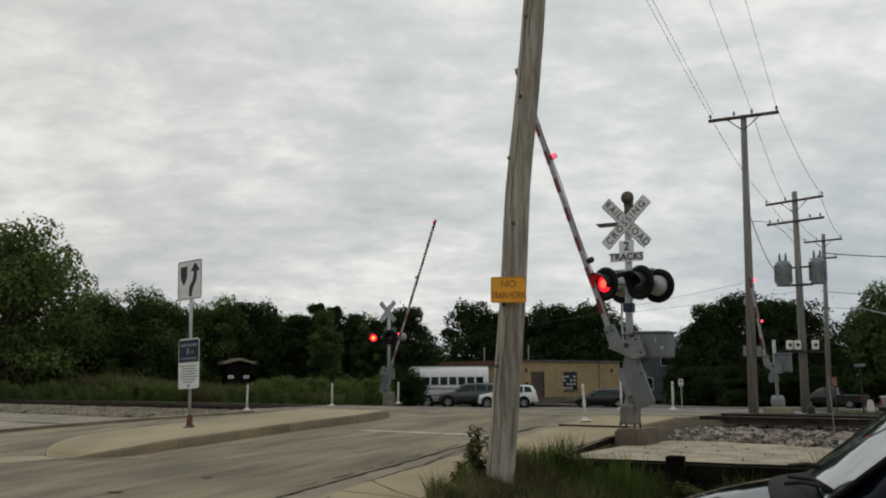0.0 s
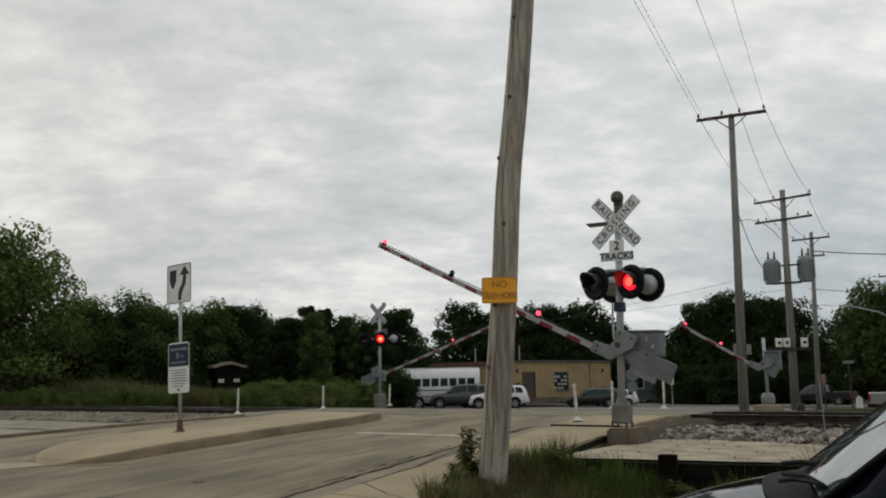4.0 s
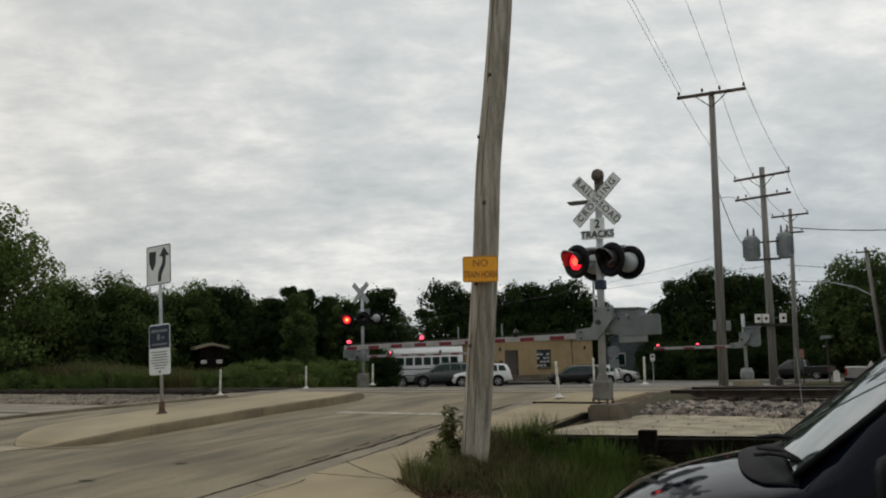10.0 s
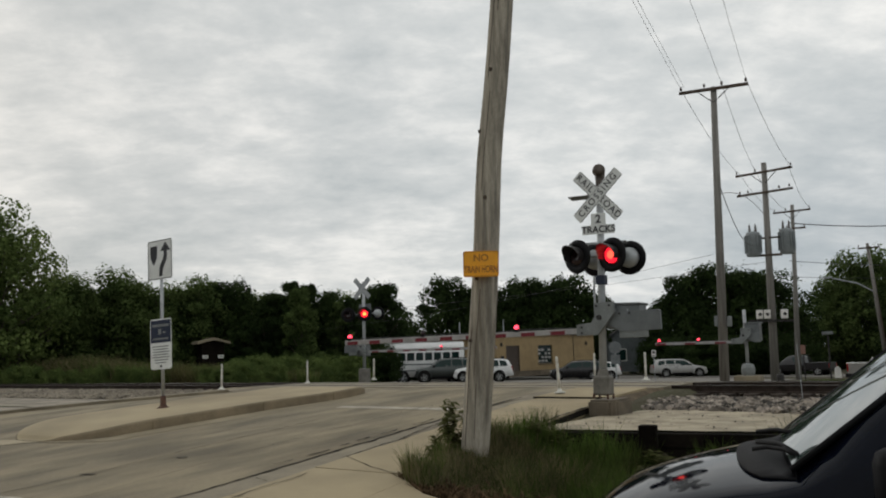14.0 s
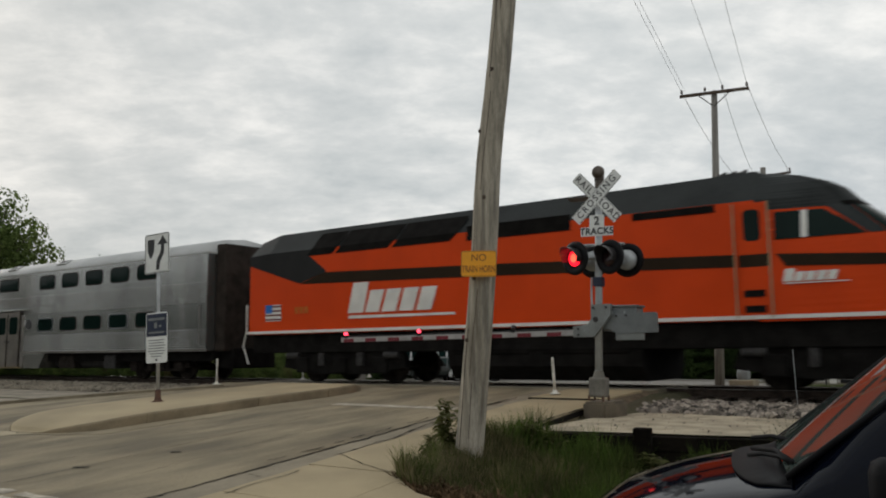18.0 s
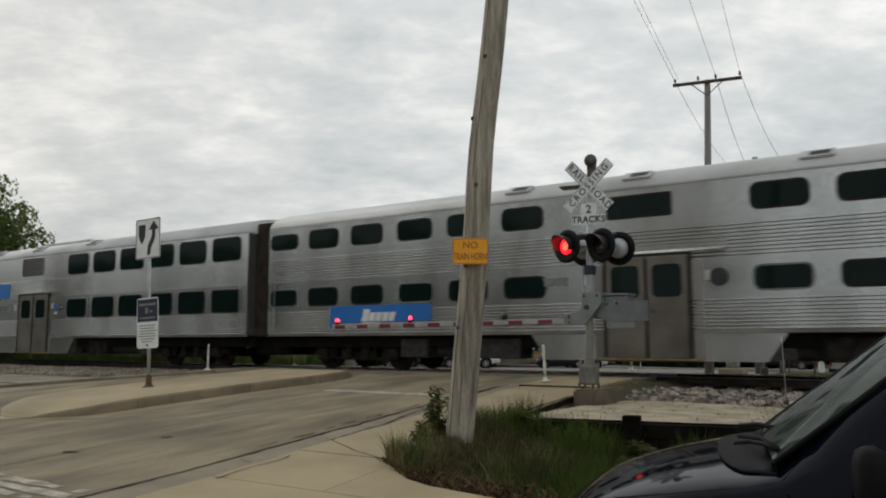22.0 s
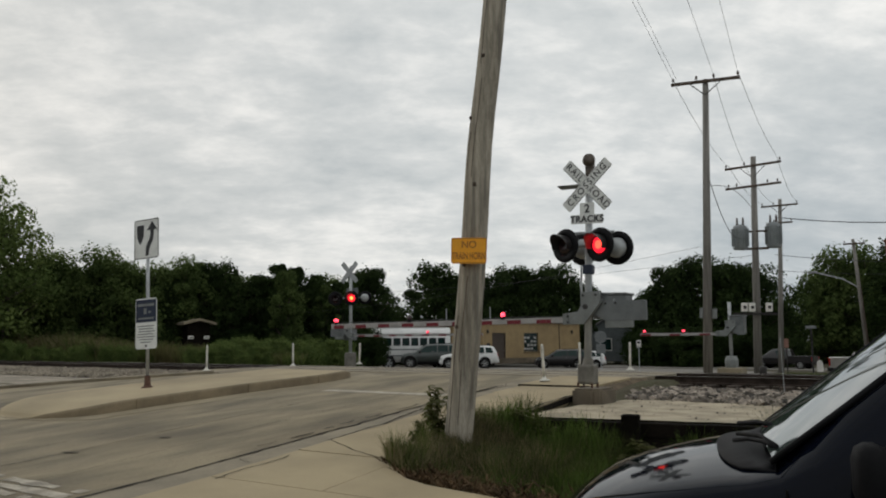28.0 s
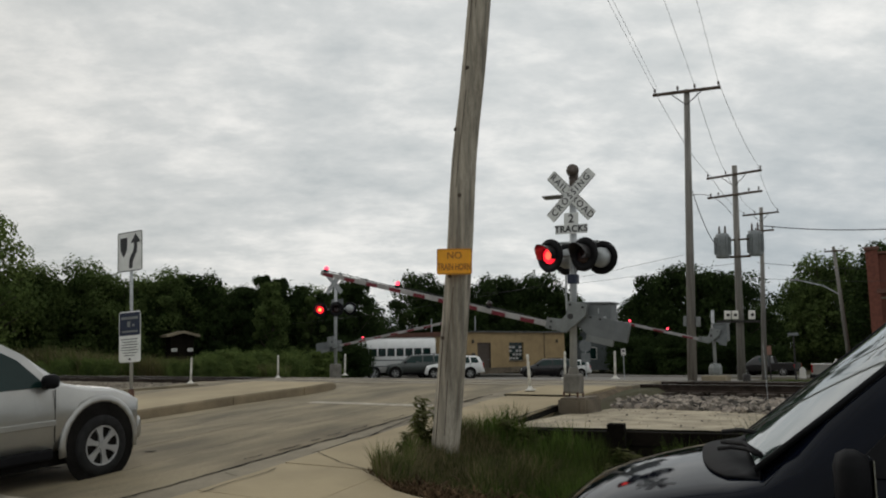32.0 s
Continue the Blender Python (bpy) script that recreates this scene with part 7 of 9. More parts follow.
VAN_BODY = [
    (0.0, [(0.62, 0.34), (0.76, 0.44), (0.80, 0.58), (0.76, 0.68), (0.58, 0.73), (0, 0.76)]),
    (-0.10, [(0.76, 0.32), (0.88, 0.46), (0.91, 0.64), (0.86, 0.77), (0.66, 0.83), (0, 0.86)]),
    (-0.30, [(0.84, 0.32), (0.93, 0.48), (0.95, 0.70), (0.90, 0.86), (0.69, 0.925), (0, 0.96)]),
    (-0.65, [(0.86, 0.30), (0.95, 0.50), (0.97, 0.76), (0.93, 0.945), (0.72, 1.005), (0, 1.045)]),
    (-1.00, [(0.86, 0.30), (0.95, 0.50), (0.975, 0.78), (0.945, 1.00), (0.74, 1.06), (0, 1.10)]),
    (-1.28, [(0.86, 0.30), (0.95, 0.50), (0.975, 0.80), (0.955, 1.045), (0.79, 1.09), (0, 1.125)]),
    (-1.60, [(0.86, 0.30), (0.95, 0.50), (0.975, 0.80), (0.96, 1.075), (0.77, 1.308), (0, 1.335)]),
    (-2.30, [(0.86, 0.30), (0.95, 0.50), (0.975, 0.80), (0.96, 1.10), (0.70, 1.745), (0, 1.77)]),
    (-2.75, [(0.86, 0.30), (0.95, 0.50), (0.975, 0.80), (0.96, 1.11), (0.68, 1.93), (0, 2.00)]),
    (-4.85, [(0.86, 0.30), (0.95, 0.50), (0.975, 0.80), (0.96, 1.11), (0.70, 1.95), (0, 2.03)]),
    (-5.0, [(0.84, 0.32), (0.92, 0.50), (0.94, 0.80), (0.93, 1.10), (0.68, 1.86), (0, 1.95)]),
]


def build_van():
    c = thing("blue_van", pose(-2.05, 4.26, -0.955, 0, 0, 193.8), "dark blue van parked below the retaining wall", "van")
    k = (0.86, 1.07, 1.12)
    c.scale = k
    bm = shell(VAN_BODY)
    bmesh.ops.subdivide_edges(bm, edges=bm.edges[:], cuts=1, use_grid_fill=True, smooth=0.3)
    part("body", bm, VAN_PAINT, c, "glossy dark blue body", True)

    def top_panel(rows_, lift, mat, name, label):
        b2 = bmesh.new()
        out = []
        for x, y, ze, zc, bow in rows_:
            out.append([(x + bow * (1 - (j / 6) ** 2), y * j / 6, ze + (zc - ze) * (1 - (j / 6) ** 2) + lift) for j in range(-6, 7)])
        loft(b2, out, cap=False, closed=False)
        return part(name, b2, mat, c, label, True)
    # the scuttle: a rounded black tray, each end a lobe
    tray = bmesh.new()
    rows_ = []
    for i in range(17):
        q = -1 + 2 * i / 16
        lobe = math.sqrt(max(0.0, 1 - abs(q) ** 2.6))
        y = 0.80 * q
        z0, z1 = 1.126 - 0.036 * q * q, 1.102 - 0.046 * q * q
        rows_.append([(-1.26, y, z0 + 0.024), (-1.26 + 0.13 * lobe, y, (z0 + z1) / 2 + 0.012), (-1.26 + 0.30 * lobe, y, z0 + (z1 - z0) * lobe + 0.005)])
    loft(tray, rows_, cap=False, closed=False)
    bmesh.ops.solidify(tray, geom=tray.faces[:], thickness=-0.010)
    part("cowl_panel", tray, VAN_PLASTIC, c, "matt black scuttle panel under the wipers", True)
    top_panel([(-1.25, 0.735, 1.115, 1.135, 0.03), (-1.60, 0.715, 1.328, 1.355, 0.01), (-1.95, 0.685, 1.540, 1.565, 0.0), (-2.26, 0.66, 1.735, 1.765, 0.0)], 0.018, WINDSHIELD, "windshield", "raked windscreen reflecting the grey sky")
    for s in (1, -1):
        part("windshield_trim", tube(bmesh.new(), [(-1.24, s * 0.76, 1.118), (-1.60, s * 0.74, 1.335), (-1.95, s * 0.71, 1.550), (-2.28, s * 0.68, 1.755)], 0.014, 6), VAN_PLASTIC, c, "black windscreen edge trim", True)
    y0, z0, y1, z1 = 0.968, 1.10, 0.705, 1.80
    side_glass(c, [(-2.02, 1.16), (-2.02, 1.42), (-2.46, 1.70), (-2.95, 1.75), (-2.95, 1.15)], y0, z0, y1, z1)
    side_glass(c, [(-3.1, 1.16), (-3.1, 1.78), (-4.0, 1.80), (-4.0, 1.16)], y0, z0, y1, z1)
    side_glass(c, [(-1.62, 1.13), (-1.94, 1.36), (-1.94, 1.13)], y0, z0 + 0.001, y1, z1, VAN_PLASTIC, "black sail panel", "sail_panel")
    for s in (1, -1):
        mir = bmesh.new()
        box(mir, (-1.64, s * 1.09, 1.13), (0.15, 0.18, 0.22), 0.055)
        part("mirror_head", mir, VAN_PLASTIC, c, "black upright mirror", True)
        part("mirror_arm", boxes(((-1.65, s * 1.0, 1.06), (0.12, 0.16, 0.09), 0.02)), VAN_PLASTIC, c)
        part("mirror_glass", boxes(((-1.718, s * 1.09, 1.12), (0.006, 0.14, 0.19), 0)), CHROME, c, "mirror glass")
        part("headlamp", boxes(((-0.10, s * 0.72, 0.70), (0.24, 0.30, 0.16), 0.04)), LAMP_LENS, c, "clear headlamp")
        part("rub_strip", boxes(((-2.7, s * 0.985, 0.62), (2.6, 0.03, 0.10), 0.01)), VAN_PLASTIC, c)
        part("door_handle", boxes(((-2.75, s * 0.985, 1.0), (0.22, 0.04, 0.05), 0.015)), VAN_PLASTIC, c)
        for x in (-1.30, -3.03):
            part("door_seam", boxes(((x, s * 0.975, 0.75), (0.010, 0.012, 0.60))), TRAIN_BLACK, c)
        for x in (-0.95, -4.0):
            part("wheel_well", lathe(bmesh.new(), [(0, 0), (0.40, 0), (0.40, 0.014), (0, 0.014)], pose(x, s * 0.955, 0.36, -90 * s), 28), TRAIN_BLACK, c, "flat black disc for the shaded wheel opening")
            wheel(c, x, s * 0.90, 0.36, 0.22, ALLOY, 6, s).scale = tuple(1 / q for q in k)
    for pts, r in (([(-1.06, 0.30, 1.145), (-1.14, 0.36, 1.16), (-1.22, 0.48, 1.165), (-1.27, 0.62, 1.16)], 0.010), ([(-1.08, 0.05, 1.15), (-1.20, 0.35, 1.175), (-1.28, 0.66, 1.165)], 0.012), ([(-1.08, -0.45, 1.15), (-1.2, -0.30, 1.175), (-1.29, -0.02, 1.185)], 0.012)):
        part("wiper", tube(bmesh.new(), pts, r, 6), VAN_PLASTIC, c, "black wiper arm", True)
    part("bumper", boxes(((-0.03, 0, 0.42), (0.2, 1.6, 0.26), 0.07)), VAN_PLASTIC, c, "dark moulded bumper", True)
    part("grille", boxes(((-0.005, 0, 0.66), (0.05, 0.9, 0.12), 0.02)), VAN_PLASTIC, c)


build_van()


# ---- small things across the tracks ----
def build_far_clutter():
    s = thing("round_sign", pose(-26.4, 61.5, road_z(61.5), 0, 0, 25), "back of a round road sign on a post", "road sign")
    part("post", rods(((0, 0, 0), (0, 0, 3.0), 0.05)), GALV, s)
    part("disc", lathe(bmesh.new(), [(0, 0), (0.5, 0), (0.5, 0.01), (0, 0.01)], pose(0, -0.06, 2.6, 90), 20), ALU, s, "bare grey disc")
    part("lower_plate", boxes(((0, -0.06, 1.65), (0.75, 0.01, 0.75))), ALU, s, "bare grey plate")
    s = thing("small_white_sign", pose(-20.35, 54.0, road_z(54), 0, 0, 20), "small white sign on a thin post", "road sign")
    part("post", rods(((0, 0, 0), (0, 0, 2.2), 0.03)), GALV, s)
    part("plate", boxes(((0, -0.04, 1.9), (0.30, 0.01, 0.46))), LOCO_WHITE, s)
    each("print_bar", (((0, -0.05, 1.98), (0.16, 0.004, 0.18)), ((0, -0.05, 1.75), (0.22, 0.004, 0.05))), SIGN_BLACK, s)
    s = thing("street_name_sign", pose(-9.65, 56.5, road_z(56.5), 0, 0, 0), "dark post with a pale street-name blade", "road sign")
    part("post", rods(((0, 0, 0), (0, 0, 3.1), 0.05)), STEEL_DARK, s)
    part("blade", boxes(((0, -0.06, 3.0), (0.65, 0.02, 0.20))), ALU, s, "pale name blade")
    part("print_bars", boxes(((0, -0.075, 3.0), (0.45, 0.004, 0.08))), GREY_PAINT, s)
    s = thing("orange_notice_sign", pose(-11.3, 57.0, road_z(57), 0, 0, 0), "faded pink notice board on a post", "sign")
    part("post", rods(((0, 0, 0), (0, 0, 2.0), 0.04)), STEEL_DARK, s)
    part("board", boxes(((0, -0.05, 1.98), (0.30, 0.03, 0.60), 0.02)), NOTICE_PINK, s)
    s = thing("litter_bin", pose(-8.2, 36.4, road_z(36.4), 0, 0, 0), "small dark litter bin on the verge", "bin")
    part("drum", lathe(bmesh.new(), [(0.14, 0), (0.16, 0.05), (0.16, 0.34), (0.13, 0.38), (0, 0.39)], None, 16), STEEL_DARK, s, "", True)
    for dx, h, w in ((0, 1.15, 0.5), (1.3, 1.5, 0.42), (2.1, 1.3, 0.55), (-0.9, 0.9, 0.45), (2.9, 0.9, 0.5)):
        s = thing("white_stone_marker", pose(-10.4 + dx, 70.0 + dx, road_z(70), 0, 0, 20), "pale standing stone on the far verge", "stone marker", "pale markers on the verge")
        bm = bmesh.new()
        prism(bm, [(-w / 2, 0), (w / 2, 0), (w / 2 * 0.9, h * 0.8), (0, h), (-w / 2 * 0.9, h * 0.8)], 1, -0.12, 0.12)
        part("stone", bm, LOCO_WHITE, s)
    t = thing("track_marker", pose(-3.28, 16.2, -0.3), "thin steel marker rod in the ballast", "marker post")
    part("rod", rods(((0, 0, 0), (-0.03, 0, 1.15), 0.006)), GALV, t)


build_far_clutter()
blades("verge_grass", 1500, lambda r: (-9.6 + 2.4 * r.random(), 46.0 + 3 * r.random(), -1.25, 1.0), 0.16, 0.02, GRASS, "short grass verge across the tracks", 31)


# ---- the train ----
CAR_LEN, CAR_PITCH, LOCO_LEN = 24.75, 25.7, 21.3


def bogie(parent, x, wheelbase=2.6, r=0.46):
    b = new("truck")
    b.parent = parent
    b.matrix_local = pose(x, 0, 0)
    fr = bmesh.new()
    for s in (-1, 1):
        prism(fr, [(-wheelbase / 2 - 0.5, 0.45), (-wheelbase / 2 - 0.3, 0.68), (-0.6, 0.62), (-0.35, 0.42), (0.35, 0.42), (0.6, 0.62), (wheelbase / 2 + 0.3, 0.68), (wheelbase / 2 + 0.5, 0.45), (0.5, 0.28), (-0.5, 0.28)], 1, s * 1.0 - 0.08, s * 1.0 + 0.08)
    box(fr, (0, 0, 0.5), (0.7, 2.0, 0.3))
    part("truck_frame", fr, BOGIE_GRIME, b, "grimy cast truck frame")
    for w in (-wheelbase / 2, wheelbase / 2):
        ws = bmesh.new()
        for s in (-1, 1):
            lathe(ws, [(0, -0.07), (r * 0.35, -0.07), (r * 0.4, -0.03), (r * 0.85, -0.03), (r * 0.9, -0.07), (r, -0.07), (r, 0.07), (0, 0.07)], pose(w, s * 0.76, r, 90), 22)
        rod(ws, (w, -0.7, r), (w, 0.7, r), 0.08)
        part("wheelset", ws, BOGIE_GRIME, b, "dark steel wheels and axle")
        part("axle_box", boxes(((w, -1.12, 0.46), (0.34, 0.18, 0.34), 0.03)), BOGIE_GRIME, b)
        part("brake_unit", boxes(((w + 0.55 * (1 if w < 0 else -1), -0.98, 0.55), (0.26, 0.2, 0.44), 0.03)), TRAIN_BLACK, b)
    each("coil_spring", [((dx, -1.12, 0.36), (dx, -1.12, 0.78), 0.12) for dx in (-0.32, 0.32)], BOGIE_GRIME, b, "grimy coil spring", maker=rod)
    part("bolster", boxes(((0, 0, 0.72), (0.9, 2.5, 0.16), 0.03)), TRAIN_BLACK, b)


def window(parent, x, z, w, h, r=0.10, silver=False, lit=False):
    f = part("window", prism(bmesh.new(), [(x + a, z + b) for a, b in rounded(w + 0.08, h + 0.08, r + 0.03)], 1, -SIDE - 0.012, -SIDE + 0.02), ALU if silver else DIAPHRAGM, parent, "rounded window in a frame")
    part("pane", prism(bmesh.new(), [(x + a, z + b) for a, b in rounded(w, h, r)], 1, -SIDE - 0.018, -SIDE - 0.011), TRAIN_GLASS, f, "dark tinted pane")
    if lit:
        part("ceiling_light", boxes(((x + 0.04, -SIDE - 0.019, z + h / 2 - 0.07), (w * 0.78, 0.004, 0.045))), CEILING_LIGHT, f, "warm ceiling light seen through the pane")


def logo(parent, x, z, w, h, band=None):
    """A slanted wordmark as plain slanted bars and an underline."""
    if band:
        part("brand_band", boxes(((x, -SIDE - 0.010, z), (band, 0.012, h * 1.75))), LOCO_BLUE, parent, "plain blue panel")
    bm = bmesh.new()
    n_ = 5
    for i in range(n_):
        cx = x - w / 2 + w * (i + 0.5) / n_ + 0.06 * h
        ww = w / n_ * (0.95 if i == 0 else 0.82)
        hh = h if i == 0 else h * 0.72
        prism(bm, [(cx - ww / 2 - 0.12 * h, z - h * 0.42), (cx + ww / 2 - 0.12 * h, z - h * 0.42), (cx + ww / 2 + 0.12 * h, z - h * 0.42 + hh), (cx - ww / 2 + 0.12 * h, z - h * 0.42 + hh)], 1, -SIDE - 0.024, -SIDE - 0.017)
    prism(bm, [(x - w / 2, z - h * 0.60), (x + w * 0.72, z - h * 0.60), (x + w * 0.72, z - h * 0.53), (x - w / 2, z - h * 0.50)], 1, -SIDE - 0.024, -SIDE - 0.017)
    part("brand_mark", bm, LOCO_WHITE, parent, "plain white slanted bars")


def car_body(c, steel):
    """Body, roof and fluted sides of a gallery car; its front end at x = 0, its length towards -x."""
    L = CAR_LEN
    # corrugated bands as real ridges
    side = []

    def flutes(z0, z1, n_):
        for i in range(n_):
            a, b = z0 + (z1 - z0) * i / n_, z0 + (z1 - z0) * (i + 0.5) / n_
            side.append((SIDE + 0.0, a))
            side.append((SIDE + 0.016, (a + b) / 2))
            side.append((SIDE + 0.0, b))
    side.append((SIDE - 0.03, 0.98))
    flutes(1.04, 1.72, 9)
    side.append((SIDE, 1.74))
    side.append((SIDE, 2.55))
    flutes(2.58, 3.30, 9)
    side.append((SIDE, 3.32))
    side.append((SIDE, 4.22))
    roof = [(SIDE - 0.02, 4.30), (SIDE - 0.10, 4.44), (SIDE - 0.32, 4.60), (SIDE - 0.75, 4.74), (0.0, 4.83)]
    prof = [(-a, z) for a, z in side] + [(a, z) for a, z in side[::-1]]
    bm = bmesh.new()
    loft(bm, [[(x, y, z) for y, z in prof] for x in (0.0, -L)])
    part("body", bm, steel, c, "dull fluted stainless steel sides")
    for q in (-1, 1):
        # grime and the lower side's dark reflection are both in this colour
        part("lower_side", boxes(((-L / 2, q * (SIDE - 0.02), 1.01), (L, 0.05, 0.10), 0.01)), STAINLESS_DULL, c, "grimy sill rail, darkened like the reflecting lower side")
        each("seam", [((-xx, q * SIDE, 2.0 + 0.9 * j), (0.012, 0.012, 0.5 + 0.3 * j)) for xx in (4.4, 8.6, 16.9, 21.2) for j in (0, 1)], STEEL_DARK, c)
    rp = [(-SIDE, 4.215), *[(-a, z) for a, z in roof], *[(a, z) for a, z in roof[-2::-1]], (SIDE, 4.215)]
    bm = bmesh.new()
    loft(bm, [[(x, y, z) for y, z in rp] for x in (0.0, -L)])
    part("roof", bm, ROOF_GREY, c, "pale rounded roof", True)
    each("diaphragm", [((x, 0, 2.75), (0.5, 2.5, 3.6), 0.06) for x in (0.25, -L - 0.25)], DIAPHRAGM, c, "dark ribbed end diaphragm")
    each("draft_gear", [((x, 0, 0.72), (0.9, 1.9, 0.66), 0.05) for x in (0.15, -L - 0.15)], TRAIN_BLACK, c, "black coupler gear and hoses")
    under = bmesh.new()
    box(under, (-L / 2, 0, 0.82), (L, 2.6, 0.35))
    part("underframe", under, TRAIN_BLACK, c, "dark underframe")
    bogie(c, -3.2)
    bogie(c, -L + 3.2)


def gallery_car(style, label, band_high, cab=False, low=1.0):
    c = thing("passenger_car", pose(-900, TRACK_Y, 0), label, "railway car", "cars of the passing train")
    steel = STAINLESS if style == "big" else STAINLESS_OLD
    car_body(c, steel)
    L = CAR_LEN
    big = style == "big"
    mid = -12.42 if big else -12.79
    dw = 1.02 if big else 0.90
    # windows on two levels either side of the doors
    if big:
        w, hu, hl, pitch, z0, z1 = 1.30, 0.70, 0.68, 1.68, 3.76, 2.09
        rear_u, rear_l, front = [-22.17, -20.49, -18.81], [-23.80, -22.12, -20.45, -18.78], [-9.42 + pitch * i for i in range(6)]
    else:
        w, hu, hl, pitch, z0, z1 = 1.10, 0.50, 0.47, 1.65, 3.80, 2.10
        rear_u, rear_l, front = [-22.5, -20.87, -19.2, -17.55, -15.9], [-24.1, -22.5, -20.85, -19.15, -17.5, -15.85], [-9.92 + pitch * i for i in range(6)]
    hu, hl = hu * low, hl * low
    if not cab:
        rear_u.insert(0, -23.80 if big else -24.1)
    for i, x in enumerate(rear_u + front):
        if x < (-0.7 if big else -2.0):
            window(c, x, z0, w, hu * (0.8 if not big and i == 0 else 1.0), 0.15)
    for i, x in enumerate(rear_l + front):
        if x < (-0.7 if big else -2.0):
            window(c, x, z1, w, hl, 0.14, i == 4 if big else i % 3 == 0, big and not cab and i in (2, 5))
    if cab:
        window(c, -L + 0.75, 3.80, 0.9, 0.52, 0.05, True)
        hb = bmesh.new()
        for dx in (-0.2, 0.0, 0.2):
            rod(hb, (-L + 0.9 + dx, -0.3, 4.86), (-L + 0.5 + dx, -0.3, 4.95), 0.03, 0.09, 10)
        box(hb, (-L + 0.85, -0.3, 4.84), (0.6, 0.3, 0.08))
        part("horn", hb, STEEL_DARK, c, "dark air horns on the roof")
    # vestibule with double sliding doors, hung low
    part("vestibule", boxes(((mid, 0, 1.45), (2.5, 2 * SIDE + 0.012, 2.2), 0.02), ((mid, 0, 0.70), (2.5, 2 * SIDE - 0.05, 0.7), 0.02)), STAINLESS_DULL, c, "flat entrance section hung low")
    for s in (1, -1):
        skirt = prism(bmesh.new(), [(mid + s * 1.24, 1.02), (mid + s * 2.95, 1.02), (mid + s * 2.5, 0.37), (mid + s * 1.24, 0.37)], 1, -SIDE + 0.01, SIDE - 0.01)
        part("skirt", skirt, steel, c, "sloped steel skirt beside the doors")
    for s in (1, -1):
        d = part("door", boxes(((mid + s * (dw / 2 + 0.03), -SIDE - 0.02, 1.55), (dw, 0.05, 2.25), 0.02)), DOOR_TAN, c, "grimy sliding door")
        part("door_window", prism(bmesh.new(), [(mid + s * (dw / 2 + 0.03) + a, 2.12 + b) for a, b in rounded(0.66, 0.72, 0.12)], 1, -SIDE - 0.055, -SIDE - 0.044), TRAIN_GLASS, d, "dark door window")
        part("door_handle", boxes(((mid + s * 0.16, -SIDE - 0.055, 1.45), (0.05, 0.03, 0.1), 0.01)), STEEL_DARK, d)
    part("door_seam", boxes(((mid, -SIDE - 0.03, 1.5), (0.05, 0.06, 2.2))), DIAPHRAGM, c, "dark rubber edge between the doors")
    part("door_frame", boxes(((mid, -SIDE - 0.022, 2.715), (2 * dw + 0.22, 0.05, 0.07)), ((mid - dw - 0.08, -SIDE - 0.022, 1.55), (0.07, 0.05, 2.27)), ((mid + dw + 0.08, -SIDE - 0.022, 1.55), (0.07, 0.05, 2.27))), DIAPHRAGM, c, "black rubber door surround")
    part("threshold", boxes(((mid, -SIDE - 0.03, 0.40), (2.3, 0.10, 0.05), 0.01)), DOOR_SILL, c, "worn dull yellow door sill")
    each("step_lamp", (((mid - 1.42, -SIDE - 0.02, 2.2), (0.10, 0.04, 0.22), 0.01), ((mid + 1.36, -SIDE - 0.02, 2.2), (0.10, 0.04, 0.22), 0.01)), LAMP_LENS, c, "pale door lamp")
    each("tail_marker", (((mid - 0.95, -SIDE - 0.02, 3.62), (0.09, 0.04, 0.10), 0.02), ((mid - 0.95, -SIDE - 0.02, 3.86), (0.09, 0.04, 0.10), 0.02)) if big else (), STEEL_DARK, c, "small dark marker lamp")
    part("door_track", boxes(((mid + 0.3, -SIDE - 0.03, 2.76), (2.9, 0.06, 0.06), 0.01)), STAINLESS, c, "door track rail")
    # grille or window above the doors
    if big:
        g = part("grille", boxes(((mid - 0.2, -SIDE - 0.014, 3.80), (1.55, 0.02, 0.70), 0.01)), STAINLESS_DULL, c, "louvred air intake")
        first = None
        for i in range(9):
            zz = 3.50 + i * 0.08
            if first is None:
                first = part("louvre", boxes(((0, 0, 0), (1.48, 0.03, 0.03), 0)), STEEL_DARK, g)
                first.matrix_local = pose(mid - 0.2, -SIDE - 0.03, zz)
            else:
                twin(first, pose(mid - 0.2, -SIDE - 0.03, zz))
    else:
        window(c, mid - 0.13, 3.83, 1.46, 0.46, 0.03)
    # signs, roof gear, underfloor gear
    bx, bz = (-16.12, 2.89) if band_high else (-20.42, 1.50)
    logo(c, bx, bz, 1.15, 0.34, 3.55)
    part("round_emblem", lathe(bmesh.new(), [(0, 0.0), (0.13, 0.0), (0.13, 0.012), (0, 0.014)], pose(mid + (1.98 if big else 1.6), -SIDE - 0.008, 2.15, 90) @ Matrix.Scale(0.8 if big else 1.5, 4), 18), SIGN_BLACK, c, "small dark round emblem")
    part("emblem_mark", boxes(((mid + (1.98 if big else 1.6), -SIDE - 0.022, 2.15), (0.12 if big else 0.24, 0.006, 0.035))), LOCO_WHITE, c, "pale bar across the emblem")
    each("number_bar", [((mid - 2.5 + q * 0.18, -SIDE - 0.012, 2.2), (0.13, 0.01, 0.2)) for q in range(4)], GREY_PAINT, c, "plain bar of the car's number")
    if big:
        part("blue_notice", boxes(((mid + 1.62, -SIDE - 0.016, 2.15), (0.19, 0.01, 0.19))), LOCO_BLUE, c, "small blue notice")
